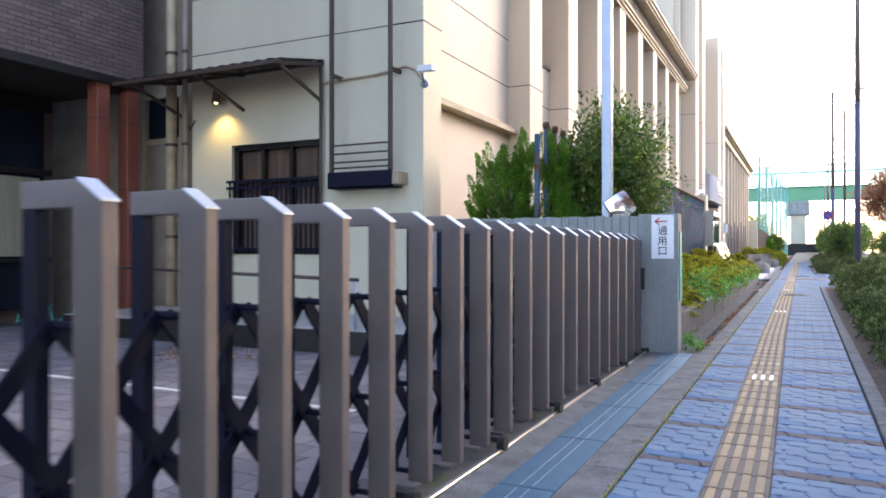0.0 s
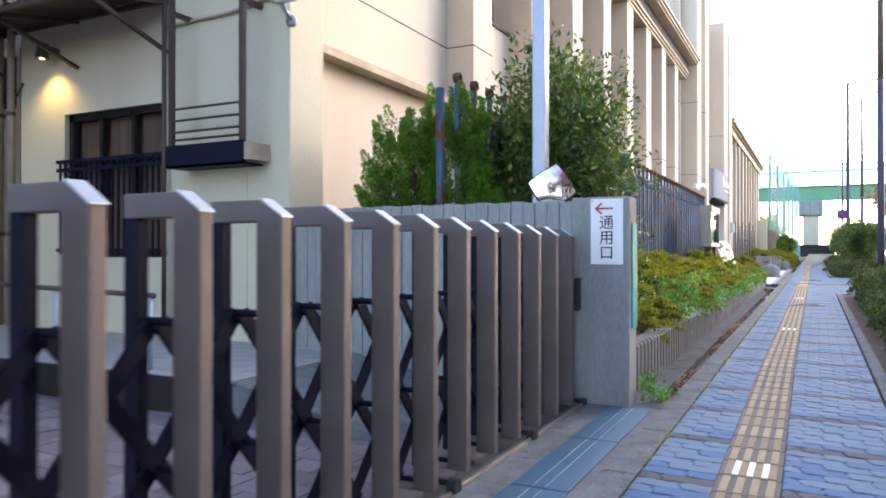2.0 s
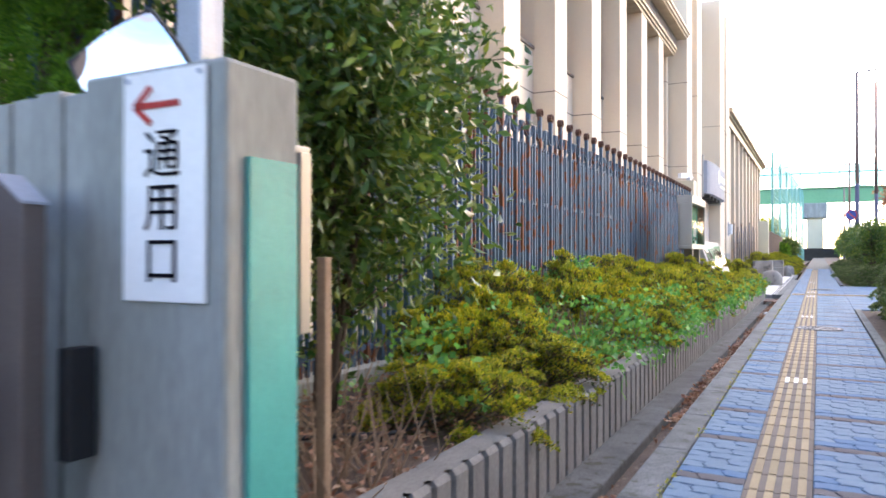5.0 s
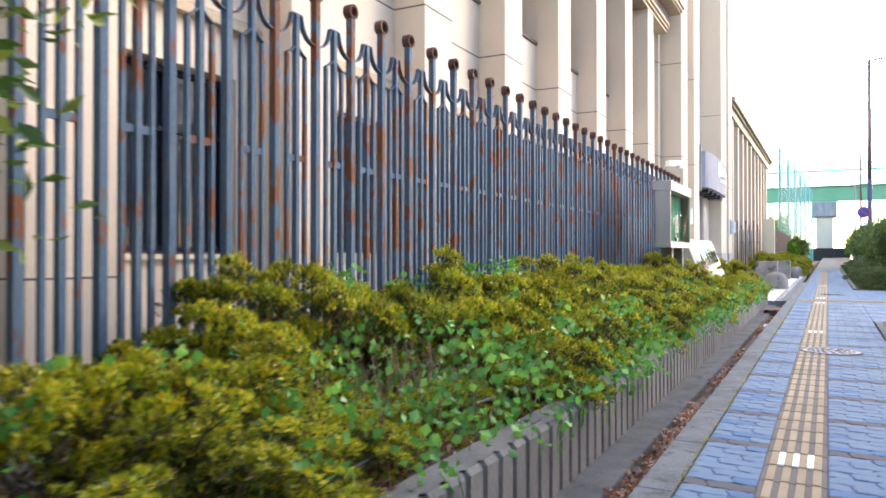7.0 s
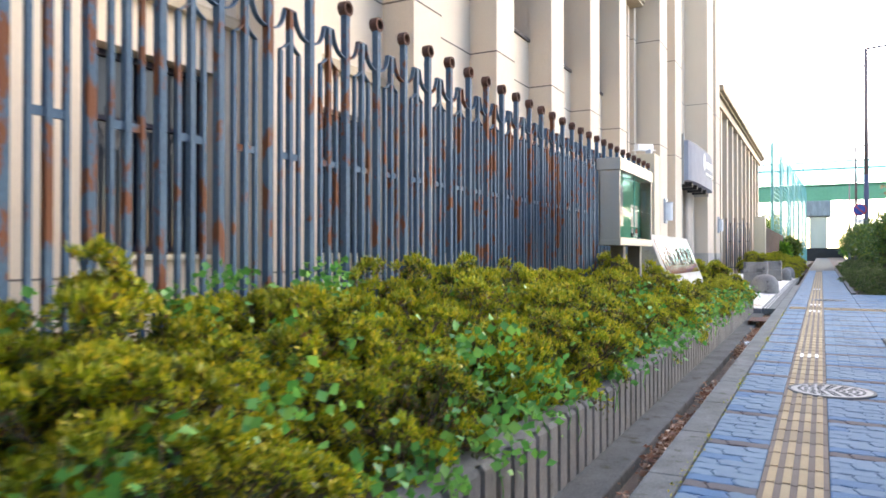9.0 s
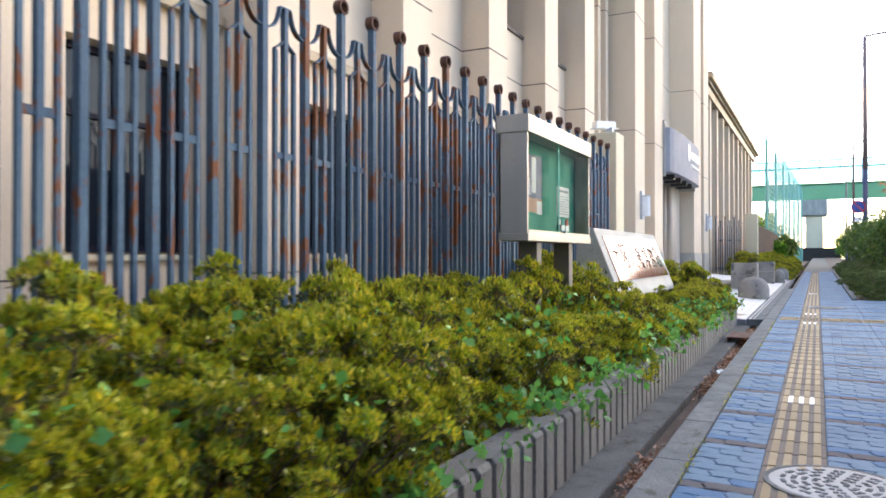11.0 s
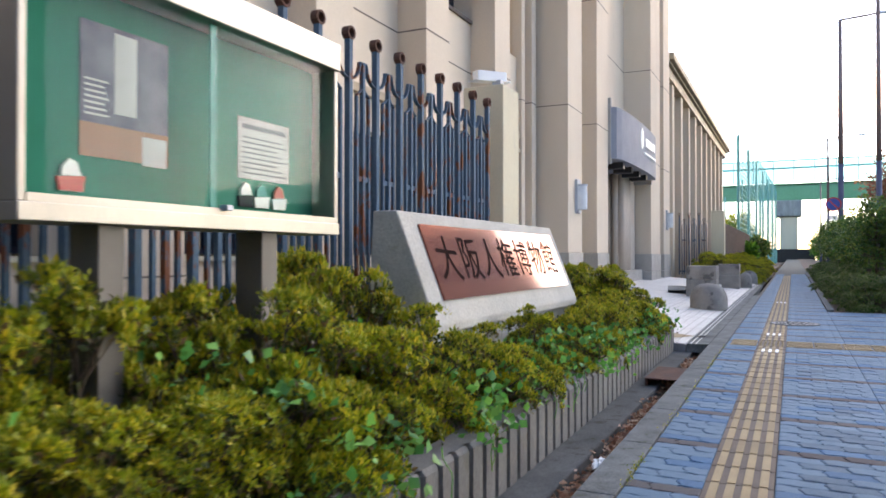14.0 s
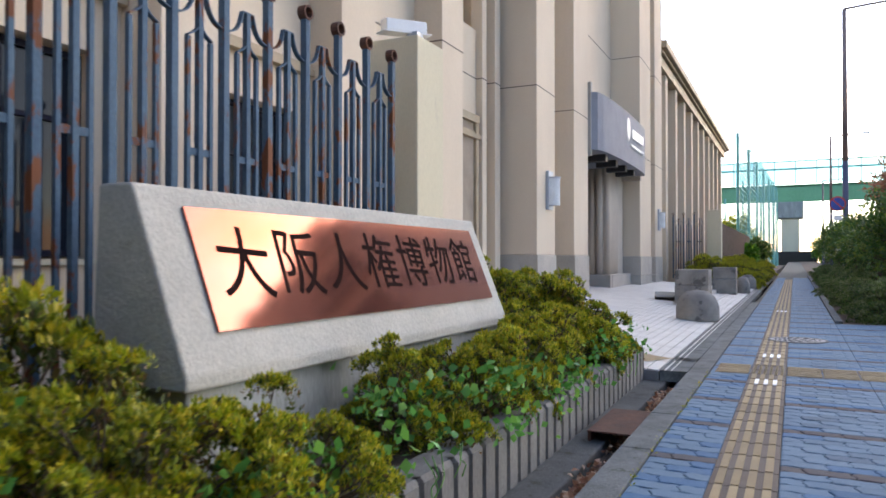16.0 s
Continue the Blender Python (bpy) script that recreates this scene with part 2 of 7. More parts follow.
M = {
    "plaster": material("cream_plaster", (0.69, 0.585, 0.45), (0.63, 0.53, 0.405), 0.85, scale=0.7, fine=90, bump=0.2, amount=0.25, spots=(0.60, 0.49, 0.38), spot_at=0.66, spot_scale=1.2, stretch=(1, 1, 0.35)),
    "plaster_pale": material("pale_plaster", (0.66, 0.60, 0.435), (0.60, 0.545, 0.395), 0.85, scale=0.8, fine=70, bump=0.25, amount=0.25, spots=(0.52, 0.47, 0.36), spot_at=0.67, spot_scale=1.4, stretch=(1, 1, 0.3)),
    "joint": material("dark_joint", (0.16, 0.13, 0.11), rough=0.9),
    "trim": material("ochre_trim", (0.50, 0.40, 0.27), rough=0.7, scale=2),
    "granite": material("grey_granite", (0.45, 0.42, 0.37), (0.35, 0.33, 0.29), 0.6, scale=1.5, fine=180, amount=0.9, bump=0.1),
    "concrete": material("weathered_concrete", (0.37, 0.385, 0.36), (0.23, 0.245, 0.23), 0.9, scale=1.6, fine=55, bump=0.35, amount=0.6, spots=(0.19, 0.19, 0.17), spot_at=0.63, spot_scale=2.2, stretch=(1, 1, 0.25)),
    "kerb": material("kerb_concrete", (0.20, 0.215, 0.215), (0.12, 0.13, 0.125), 0.9, scale=4.5, fine=70, bump=0.5, amount=1.1, spots=(0.09, 0.10, 0.08), spot_at=0.6, spot_scale=9, gloss=0.2),
    "ledge": material("dirty_ledge_concrete", (0.125, 0.13, 0.13), (0.075, 0.08, 0.078), 0.95, scale=3.5, fine=70, bump=0.5, amount=1.0, spots=(0.06, 0.06, 0.045), spot_at=0.58, spot_scale=7, gloss=0.2),
    "planter": material("planter_concrete", (0.205, 0.20, 0.185), (0.135, 0.132, 0.122), 0.95, scale=2.2, fine=60, bump=0.5, amount=0.8, spots=(0.13, 0.13, 0.11), spot_at=0.62, spot_scale=4, stretch=(1, 1, 0.5)),
    "paver": material("blue_grey_paver", (0.135, 0.225, 0.31), (0.105, 0.18, 0.255), 0.72, scale=2.0, fine=220, bump=0.3, amount=0.8, per_piece=0.22, gloss=0.2),
    "paver_blue": material("deep_blue_paver", (0.075, 0.19, 0.34), (0.085, 0.18, 0.30), 0.72, scale=2.0, fine=220, bump=0.3, amount=0.8, per_piece=0.2, gloss=0.2),
    "paver_grey": material("brown_grey_paver", (0.105, 0.10, 0.105), (0.085, 0.082, 0.088), 0.75, scale=2.0, fine=220, bump=0.3, amount=0.8, per_piece=0.15, gloss=0.2),
    "paver_red": material("red_grey_paver", (0.19, 0.16, 0.155), (0.16, 0.15, 0.165), 0.8, scale=1.2, fine=150, bump=0.3, amount=0.7, per_piece=0.25, random_by="island"),
    "sand": material("joint_sand", (0.10, 0.105, 0.10), (0.07, 0.075, 0.065), 0.95, scale=8, fine=200, bump=0.4, spots=(0.08, 0.11, 0.04), spot_at=0.6, spot_scale=3),
    "tactile": material("tactile_base", (0.20, 0.165, 0.135), (0.17, 0.14, 0.12), 0.8, scale=4, fine=180, bump=0.3, amount=0.7, per_piece=0.12, gloss=0.2),
    "tactile_bar": material("tactile_bar", (0.43, 0.33, 0.19), (0.37, 0.285, 0.175), 0.75, scale=5, fine=200, bump=0.3, amount=0.7, per_piece=0.15, gloss=0.2),
    "white_stone": material("white_tile", (0.70, 0.68, 0.63), (0.60, 0.58, 0.54), 0.6, scale=2, fine=120, amount=0.4, per_piece=0.06),
    "terrace_tile": material("grey_terrace_tile", (0.36, 0.36, 0.35), (0.30, 0.30, 0.29), 0.6, scale=2, fine=120, amount=0.4),
    "plaza_joint": material("plaza_joint", (0.30, 0.30, 0.31), rough=0.8),
    "soil": material("dry_soil", (0.13, 0.09, 0.065), (0.085, 0.06, 0.045), 1.0, scale=4, fine=90, bump=0.9, amount=1.0, spots=(0.2, 0.15, 0.11), spot_at=0.6, spot_scale=18),
    "asphalt": material("asphalt", (0.055, 0.055, 0.057), (0.045, 0.045, 0.046), 0.9, scale=1, fine=250, bump=0.5),
    "bronze": material("bronze_anodised_aluminium", (0.175, 0.14, 0.125), (0.145, 0.118, 0.108), 0.6, 0.2, scale=3, fine=120, bump=0.05, amount=0.35, spots=(0.15, 0.13, 0.12), spot_at=0.72, spot_scale=9),
    "navy": material("navy_painted_steel", (0.012, 0.014, 0.03), (0.016, 0.016, 0.026), 0.5, 0.0, scale=6, fine=120, bump=0.1, gloss=0.06),
    "black": material("black_rubber", (0.02, 0.02, 0.022), rough=0.6),
    "steel": material("brushed_stainless_steel", (0.41, 0.385, 0.35), (0.35, 0.33, 0.30), 0.5, 1.0, scale=1.5, fine=300, bump=0.05, amount=0.3, stretch=(1, 1, 0.08)),
    "box_steel": material("brushed_box_steel", (0.27, 0.255, 0.235), (0.22, 0.21, 0.195), 0.5, 0.8, scale=1.5, fine=300, bump=0.05, amount=0.3, stretch=(1, 1, 0.08)),
    "leg_steel": material("dull_steel_leg", (0.15, 0.14, 0.125), (0.12, 0.11, 0.10), 0.55, 0.3, scale=3, fine=150, bump=0.05, amount=0.4),
    "sign_blue": material("blue_sign_face", (0.05, 0.09, 0.40), rough=0.5),
    "plate": material("worn_steel_plate", (0.04, 0.125, 0.20), (0.055, 0.15, 0.215), 0.5, 0.3, scale=5, fine=260, bump=0.3, amount=0.6, gloss=0.2),
    "galv": material("galvanised_steel", (0.46, 0.50, 0.55), (0.40, 0.44, 0.50), 0.45, 0.5, scale=4, fine=90, bump=0.06, amount=0.3),
    "rail_metal": material("polished_rail", (0.75, 0.68, 0.58), rough=0.3, metal=1.0, bump=0.02),
    "fence": material("rusting_blue_grey_paint", (0.05, 0.103, 0.165), (0.085, 0.145, 0.205), 0.6, 0.05, scale=3, fine=90, bump=0.25, amount=0.8, spots=(0.15, 0.058, 0.03), spot_at=0.605, spot_scale=8, stretch=(1, 1, 0.45), spot_random=0.11, gloss=0.12),
    "rust": material("rusted_iron", (0.14, 0.062, 0.04), (0.085, 0.045, 0.035), 0.9, 0.1, scale=9, fine=120, bump=0.5, amount=0.9),
    "lamp_blue": material("blue_grey_lamp_paint", (0.10, 0.11, 0.17), (0.085, 0.09, 0.14), 0.5, scale=2),
    "lamp_brown": material("pinkish_brown_lamp_paint", (0.24, 0.16, 0.14), (0.20, 0.135, 0.12), 0.5, scale=2),
    "brown_steel": material("brown_painted_steel", (0.10, 0.062, 0.05), (0.07, 0.05, 0.042), 0.5, 0.2, scale=5, fine=100),
    "brown_brick": material("brown_wall_tile", (0.19, 0.13, 0.11), (0.155, 0.11, 0.095), 0.75, scale=2, fine=120, per_piece=0.2, random_by="island"),
    "mortar": material("brown_mortar", (0.09, 0.075, 0.07), rough=0.95),
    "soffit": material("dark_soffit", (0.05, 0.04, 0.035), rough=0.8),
    "red_column": material("red_brown_tile", (0.30, 0.085, 0.05), (0.25, 0.075, 0.05), 0.55, scale=2, fine=60, per_piece=0.08, random_by="island"),
    "frame_dark": material("dark_bronze_frame", (0.03, 0.026, 0.024), rough=0.45, metal=0.4),
    "curtain": material("brown_curtain", (0.19, 0.11, 0.08), (0.11, 0.065, 0.05), 0.9, scale=12, stretch=(1, 1, 0.02)),
    "curtain_pale": material("pale_blind", (0.42, 0.38, 0.26), (0.34, 0.31, 0.22), 0.9, scale=9, stretch=(1, 1, 0.02)),
    "window_glass": material("dark_window_glass", (0.014, 0.02, 0.03), rough=0.04, bump=0.0, amount=0.1, gloss=0.1),
    "beige_door": material("beige_painted_door", (0.38, 0.31, 0.24), rough=0.5),
    "white_paint": material("white_paint", (0.90, 0.90, 0.88), (0.86, 0.86, 0.84), 0.4, scale=5, amount=0.15, bump=0.03),
    "cream_pipe": material("cream_pipe_paint", (0.56, 0.44, 0.28), rough=0.5, scale=4),
    "beige_stone": material("beige_stone", (0.58, 0.50, 0.41), (0.51, 0.44, 0.36), 0.8, scale=1.5, fine=90),
    "red_paint": material("red_paint", (0.62, 0.05, 0.04), rough=0.4, amount=0.1),
    "ink": material("dark_ink", (0.008, 0.008, 0.012), rough=0.8, amount=0.1, bump=0.0, gloss=0.02),
    "teal": material("teal_panel", (0.03, 0.38, 0.33), rough=0.5, amount=0.2),
    "green_felt": material("green_felt", (0.015, 0.24, 0.16), (0.014, 0.21, 0.14), 0.9, scale=3, fine=300, bump=0.1, amount=0.3),
    "cement": material("cast_cement", (0.50, 0.485, 0.43), (0.42, 0.41, 0.365), 0.9, scale=3, fine=45, bump=0.6, amount=0.5, spots=(0.40, 0.37, 0.31), spot_at=0.66, spot_scale=5),
    "copper": material("reddish_bronze_plate", (0.33, 0.115, 0.085), (0.28, 0.095, 0.072), 0.08, 0.75, scale=2, fine=60, bump=0.0, amount=0.15),
    "stone": material("stained_stone", (0.33, 0.30, 0.26), (0.22, 0.20, 0.18), 0.85, scale=3, fine=90, bump=0.4, amount=0.7, spots=(0.12, 0.11, 0.10), spot_at=0.58, spot_scale=3.5),
    "grey_panel": material("grey_metal_panel", (0.30, 0.315, 0.35), (0.25, 0.265, 0.30), 0.7, 0.0, scale=1.5, gloss=0.15),
    "bark": material("bark", (0.12, 0.085, 0.06), (0.08, 0.06, 0.045), 0.95, scale=12, fine=90, bump=0.8, stretch=(1, 1, 0.3)),
    "straw": material("dry_stalk", (0.33, 0.23, 0.15), (0.25, 0.17, 0.11), 0.9, scale=8),
    "hose": material("black_hose", (0.015, 0.017, 0.02), rough=0.4),
    "green_paint": material("green_girder_paint", (0.15, 0.42, 0.22), (0.13, 0.36, 0.19), 0.6, scale=0.2, fine=4),
    "net_green": material("green_pole_paint", (0.16, 0.50, 0.43), rough=0.6),
    "barrier": glass_material("clear_noise_barrier", (0.50, 0.66, 0.67)),
    "brown_wall": material("brown_fence_panel", (0.10, 0.075, 0.07), rough=0.9, gloss=0.05),
    "lamp_glass": glowing("lit_lamp_glass", (1.0, 0.78, 0.30), 2.0),
    "milk_glass": material("white_lamp_cover", (0.72, 0.76, 0.78), rough=0.3),
    "pane": glass_material("clear_pane", ior=1.2),
    "mirror": material("mirror_face", (0.9, 0.9, 0.9), (0.88, 0.88, 0.88), 0.02, 1.0, bump=0.0, amount=0.0),
    "azalea": leaf_material("azalea_tip_leaf", (0.15, 0.21, 0.014), (0.35, 0.395, 0.02), (0.70, 0.53, 0.042), 0.45, 3.0, 0.75, 1.3),
    # greener than the tips, with shade between the pads put into the colour
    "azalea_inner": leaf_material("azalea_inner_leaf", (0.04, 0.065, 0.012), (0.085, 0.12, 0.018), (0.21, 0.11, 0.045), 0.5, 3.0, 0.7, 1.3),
    "ivy": leaf_material("ivy_leaf", (0.06, 0.24, 0.045), (0.12, 0.38, 0.075), (0.23, 0.48, 0.09), 0.45),
    "camellia": leaf_material("camellia_leaf", (0.035, 0.095, 0.02), (0.085, 0.185, 0.035), (0.24, 0.29, 0.045), 0.33),
    "conifer": leaf_material("conifer_leaf", (0.04, 0.13, 0.012), (0.10, 0.28, 0.02), (0.21, 0.40, 0.035)),
    "letter": material("dark_bronze_letter", (0.022, 0.011, 0.010), rough=0.9, amount=0.2, bump=0.0, gloss=0.02),
    "dark_hedge": leaf_material("dark_hedge_leaf", (0.05, 0.10, 0.02), (0.14, 0.20, 0.04), (0.46, 0.45, 0.28)),
    "red_leaf": leaf_material("red_autumn_leaf", (0.28, 0.08, 0.05), (0.42, 0.17, 0.09), (0.45, 0.26, 0.12)),
    "dead_leaf": leaf_material("fallen_leaf", (0.20, 0.085, 0.05), (0.40, 0.20, 0.12), (0.62, 0.45, 0.33)),
}


# ---- building blocks ----
def rise(y):
    """Height of the pavement, which climbs a little along the walk."""
    return 0.006 * (y - 4.0)


def box(bm, x0, x1, y0, y1, z0, z1, bevel=0.0, sloped=False):
    vs = [bm.verts.new((x, y, z + (rise(y) if sloped else 0))) for x in (x0, x1) for y in (y0, y1) for z in (z0, z1)]
    fs = [bm.faces.new([vs[i] for i in q]) for q in ((0, 1, 3, 2), (4, 6, 7, 5), (0, 4, 5, 1), (2, 3, 7, 6), (0, 2, 6, 4), (1, 5, 7, 3))]
    if bevel:
        es = list({e for f in fs for e in f.edges})
        bmesh.ops.bevel(bm, geom=es, offset=bevel, segments=2, affect="EDGES", profile=0.5)
    return bm


def tube(bm, a, b, r, seg=10, r2=None):
    """A round bar from a to b."""
    a, b = Vector(a), Vector(b)
    d = b - a
    m = Matrix.Translation((a + b) / 2) @ d.to_track_quat("Z", "Y").to_matrix().to_4x4()
    bmesh.ops.create_cone(bm, cap_ends=True, segments=seg, radius1=r, radius2=r if r2 is None else r2, depth=d.length, matrix=m)
    return bm


def pipe(bm, pts, r, seg=8):
    """One bent round bar through points that lie in a plane of constant y."""
    rows = []
    for k, p in enumerate(pts):
        a, b = Vector(pts[max(k - 1, 0)]), Vector(pts[min(k + 1, len(pts) - 1)])
        d = (b - a).normalized()
        up = Vector((-d.z, 0, d.x))
        rows.append([bm.verts.new(Vector(p) + up * (r * math.cos(2 * math.pi * i / seg)) + Vector((0, r * math.sin(2 * math.pi * i / seg), 0))) for i in range(seg)])
    for a, b in zip(rows, rows[1:]):
        for i in range(seg):
            bm.faces.new((a[i], a[(i + 1) % seg], b[(i + 1) % seg], b[i]))
    bm.faces.new(rows[0])
    bm.faces.new(rows[-1][::-1])
    return bm


def bar(bm, a, b, w, h):
    """A flat or square bar from a to b, w wide and h high."""
    a, b = Vector(a), Vector(b)
    d = (b - a).normalized()
    side = d.cross(Vector((0, 0, 1)))
    side = side.normalized() if side.length > 1e-4 else Vector((1, 0, 0))
    up = side.cross(d)
    vs = [bm.verts.new(p + side * (w / 2 * s) + up * (h / 2 * u)) for p in (a, b) for s, u in ((-1, -1), (1, -1), (1, 1), (-1, 1))]
    for q in ((0, 1, 2, 3), (7, 6, 5, 4), (0, 4, 5, 1), (1, 5, 6, 2), (2, 6, 7, 3), (3, 7, 4, 0)):
        bm.faces.new([vs[i] for i in q])
    return bm


def prism(bm, outline, axis, lo, hi):
    """An outline of (u, v) pairs pushed along an axis: x takes (y, z), y takes (x, z), z takes (x, y)."""
    def at(u, v, w):
        return {"x": (w, u, v), "y": (u, w, v), "z": (u, v, w)}[axis]
    a = [bm.verts.new(at(u, v, lo)) for u, v in outline]
    b = [bm.verts.new(at(u, v, hi)) for u, v in outline]
    bm.faces.new(a)
    bm.faces.new(b[::-1])
    k = len(a)
    for i in range(k):
        bm.faces.new((a[i], b[i], b[(i + 1) % k], a[(i + 1) % k]))
    bmesh.ops.recalc_face_normals(bm, faces=bm.faces)
    return bm


def mesh_of(bm, name, mat, smooth=False):
    me = bpy.data.meshes.new(name)
    bmesh.ops.recalc_face_normals(bm, faces=bm.faces)
    bm.to_mesh(me)
    bm.free()
    for m in (mat if isinstance(mat, (list, tuple)) else [mat]):
        me.materials.append(m)
    me.polygons.foreach_set("use_smooth", [smooth] * len(me.polygons))
    return me


def part(name, bm, mat, parent=None, label="", smooth=False):
    ob = new(name, mesh_of(bm, name, mat, smooth))
    if parent:
        ob.parent = parent
        if parent.parent is None:
            ob.location = -parent.location
    return tagged(ob, label)


def thing(name, label, category, group="", kind="", at=(0, 0, 0)):
    ob = new(name)
    ob.location = at
    ob.empty_display_size = 0.1
    return tagged(ob, label, category, group, kind)


def parts(name, mat, parent, *boxes, **kw):
    """One part for each box."""
    return [part(name, B(b, **kw), mat, parent) for b in boxes]


def pane(x, y0, y1, z0, z1):
    """A single upright sheet that faces along x."""
    bm = bmesh.new()
    bm.faces.new([bm.verts.new(p) for p in ((x, y0, z0), (x, y1, z0), (x, y1, z1), (x, y0, z1))])
    return bm


def structure(name, bm, mat, label, category, smooth=False):
    return tagged(new(name, mesh_of(bm, name, mat, smooth)), label, category, kind="structure")


def B(*boxes, **kw):
    bm = bmesh.new()
    for b in boxes:
        box(bm, *b, **kw)
    return bm


def leaves_mesh(name, pos, nrm, size, mat, rng, fold=0.25, width=0.42, turn=0.9):
    """Many leaves as folded quads with pointed ends, from arrays of places, outward directions and lengths."""
    k = len(pos)
    d = nrm + rng.normal(0, turn * 0.5, (k, 3))
    d /= np.linalg.norm(d, axis=1, keepdims=True) + 1e-9
    side = np.cross(d, rng.normal(0, 1, (k, 3)))
    side /= np.linalg.norm(side, axis=1, keepdims=True) + 1e-9
    up = np.cross(side, d)
    L, W = size[:, None], size[:, None] * width
    base, tip = pos, pos + d * L
    mid = pos + d * L * 0.5
    v = np.stack([base, mid + side * W * 0.5 + up * W * fold, tip, mid - side * W * 0.5 + up * W * fold], 1).reshape(-1, 3)
    me = bpy.data.meshes.new(name)
    me.vertices.add(k * 4)
    me.vertices.foreach_set("co", v.astype(np.float32).ravel())
    idx = np.arange(k)[:, None] * 4
    tri = np.concatenate([idx + np.array([[0, 1, 2]]), idx + np.array([[0, 2, 3]])], 1).reshape(-1)
    me.loops.add(k * 6)
    me.loops.foreach_set("vertex_index", tri.astype(np.int32))
    me.polygons.add(k * 2)
    me.polygons.foreach_set("loop_start", np.arange(0, k * 6, 3, dtype=np.int32))
    me.polygons.foreach_set("loop_total", np.full(k * 2, 3, dtype=np.int32))
    me.update()
    me.materials.append(mat)
    return me


def lettering(text, size, m, mat, parent, name="lettering", depth=0.002):
    """Writing as a mesh at the pose m, reading along its local x."""
    cu = bpy.data.curves.new(name, "FONT")
    cu.body, cu.size, cu.extrude, cu.align_x, cu.align_y = text, size, depth, "CENTER", "CENTER"
    tmp = bpy.data.objects.new("tmp", cu)
    scene.collection.objects.link(tmp)
    bpy.context.view_layer.update()
    me = bpy.data.meshes.new_from_object(tmp.evaluated_get(bpy.context.evaluated_depsgraph_get()))
    bpy.data.objects.remove(tmp)
    me.name = name
    me.materials.clear()
    me.materials.append(mat)
    ob = new(name, me)
    ob.matrix_world = m
    if parent:
        ob.parent = parent
        if parent.parent is None:
            ob.location = ob.location - parent.location
    return ob


# ---- ground, pavement, kerb, gutter ----
def sheet(x0, x1, y0, y1, z):
    """A thin slab that follows the climb of the pavement."""
    bm = bmesh.new()
    box(bm, x0, x1, y0, y1, z - 0.1, z, sloped=True)
    return bm


structure("ground", B((-400, 400, -200, 600, -1.3, -1.2)), M["asphalt"], "wide dark asphalt ground reaching the horizon", "ground")
structure("road", sheet(2.6, 30, -30, 140, -0.12), M["asphalt"], "dark grey asphalt road beyond the hedge", "road")
structure("verge", sheet(0.57, 2.6, -30, 150, -0.02), M["soil"], "bare brown soil strip under the roadside hedge", "ground")
structure("pavement_bed", sheet(-0.95, 0.57, -12, 140, -0.03), M["sand"], "dark sandy bed with moss between pavers", "pavement")
yard_floor = structure("school_yard", B((-16, -1.66, -12, 8.9, -0.4, -0.02)), M["sand"], "grey and reddish block-paved yard behind the gate", "ground")

pavement = thing("pavement", "blue-grey wave-shaped interlocking pavers with brown-grey cross bands", "pavement", kind="structure")
RX0, RX1, TX0, TX1, LX0 = -0.205, 0.45, -0.515, -0.205, -0.86
ROW, PIECE = 0.1125, 0.225


def drift(y):
    """Sideways drift of the tactile strip near the gate."""
    return 0.06 * min(1.0, max(0.0, (11.0 - y) / 7.0))


def paver_outline(w, h, flat=(False, False)):
    """Wave-edged block, its long sides bowed and its ends S-shaped."""
    pts = []
    for k in range(5):
        u = k / 4
        pts.append((-w / 2 + w * u, -h / 2 + 0.009 * math.sin(2 * math.pi * u)))
    for k in range(1, 4):
        u = k / 4
        pts.append((w / 2 + (0 if flat[1] else 0.014) * math.sin(2 * math.pi * u), -h / 2 + h * u))
    for k in range(4, -1, -1):
        u = k / 4
        pts.append((-w / 2 + w * u, h / 2 + 0.009 * math.sin(2 * math.pi * u)))
    for k in range(3, 0, -1):
        u = k / 4
        pts.append((-w / 2 + (0 if flat[0] else 0.014) * math.sin(2 * math.pi * u), -h / 2 + h * u))
    return pts


def paver_bm(bm, w, h, m, flat=(False, False)):
    gap = 0.0045
    o = paver_outline(w - gap, h - gap, flat)
    low = [bm.verts.new(m @ Vector((x, y, -0.03))) for x, y in o]
    rim = [bm.verts.new(m @ Vector((x, y, -0.003))) for x, y in o]
    top = [bm.verts.new(m @ Vector((x * (1 - 0.008 / w * 2), y * (1 - 0.008 / h), 0))) for x, y in o]
    k = len(o)
    bm.faces.new(top)
    for i in range(k):
        j = (i + 1) % k
        bm.faces.new((low[i], low[j], rim[j], rim[i]))
        bm.faces.new((rim[i], rim[j], top[j], top[i]))


paver_meshes = {}
for tone in ("paver", "paver_blue", "paver_grey"):
    bm = bmesh.new()
    paver_bm(bm, PIECE, ROW, Matrix.Identity(4))
    paver_meshes[tone] = mesh_of(bm, "paver", M[tone])
rng = random.Random(5)
joined = {t: bmesh.new() for t in ("paver", "paver_blue", "paver_grey")}
pieces = []


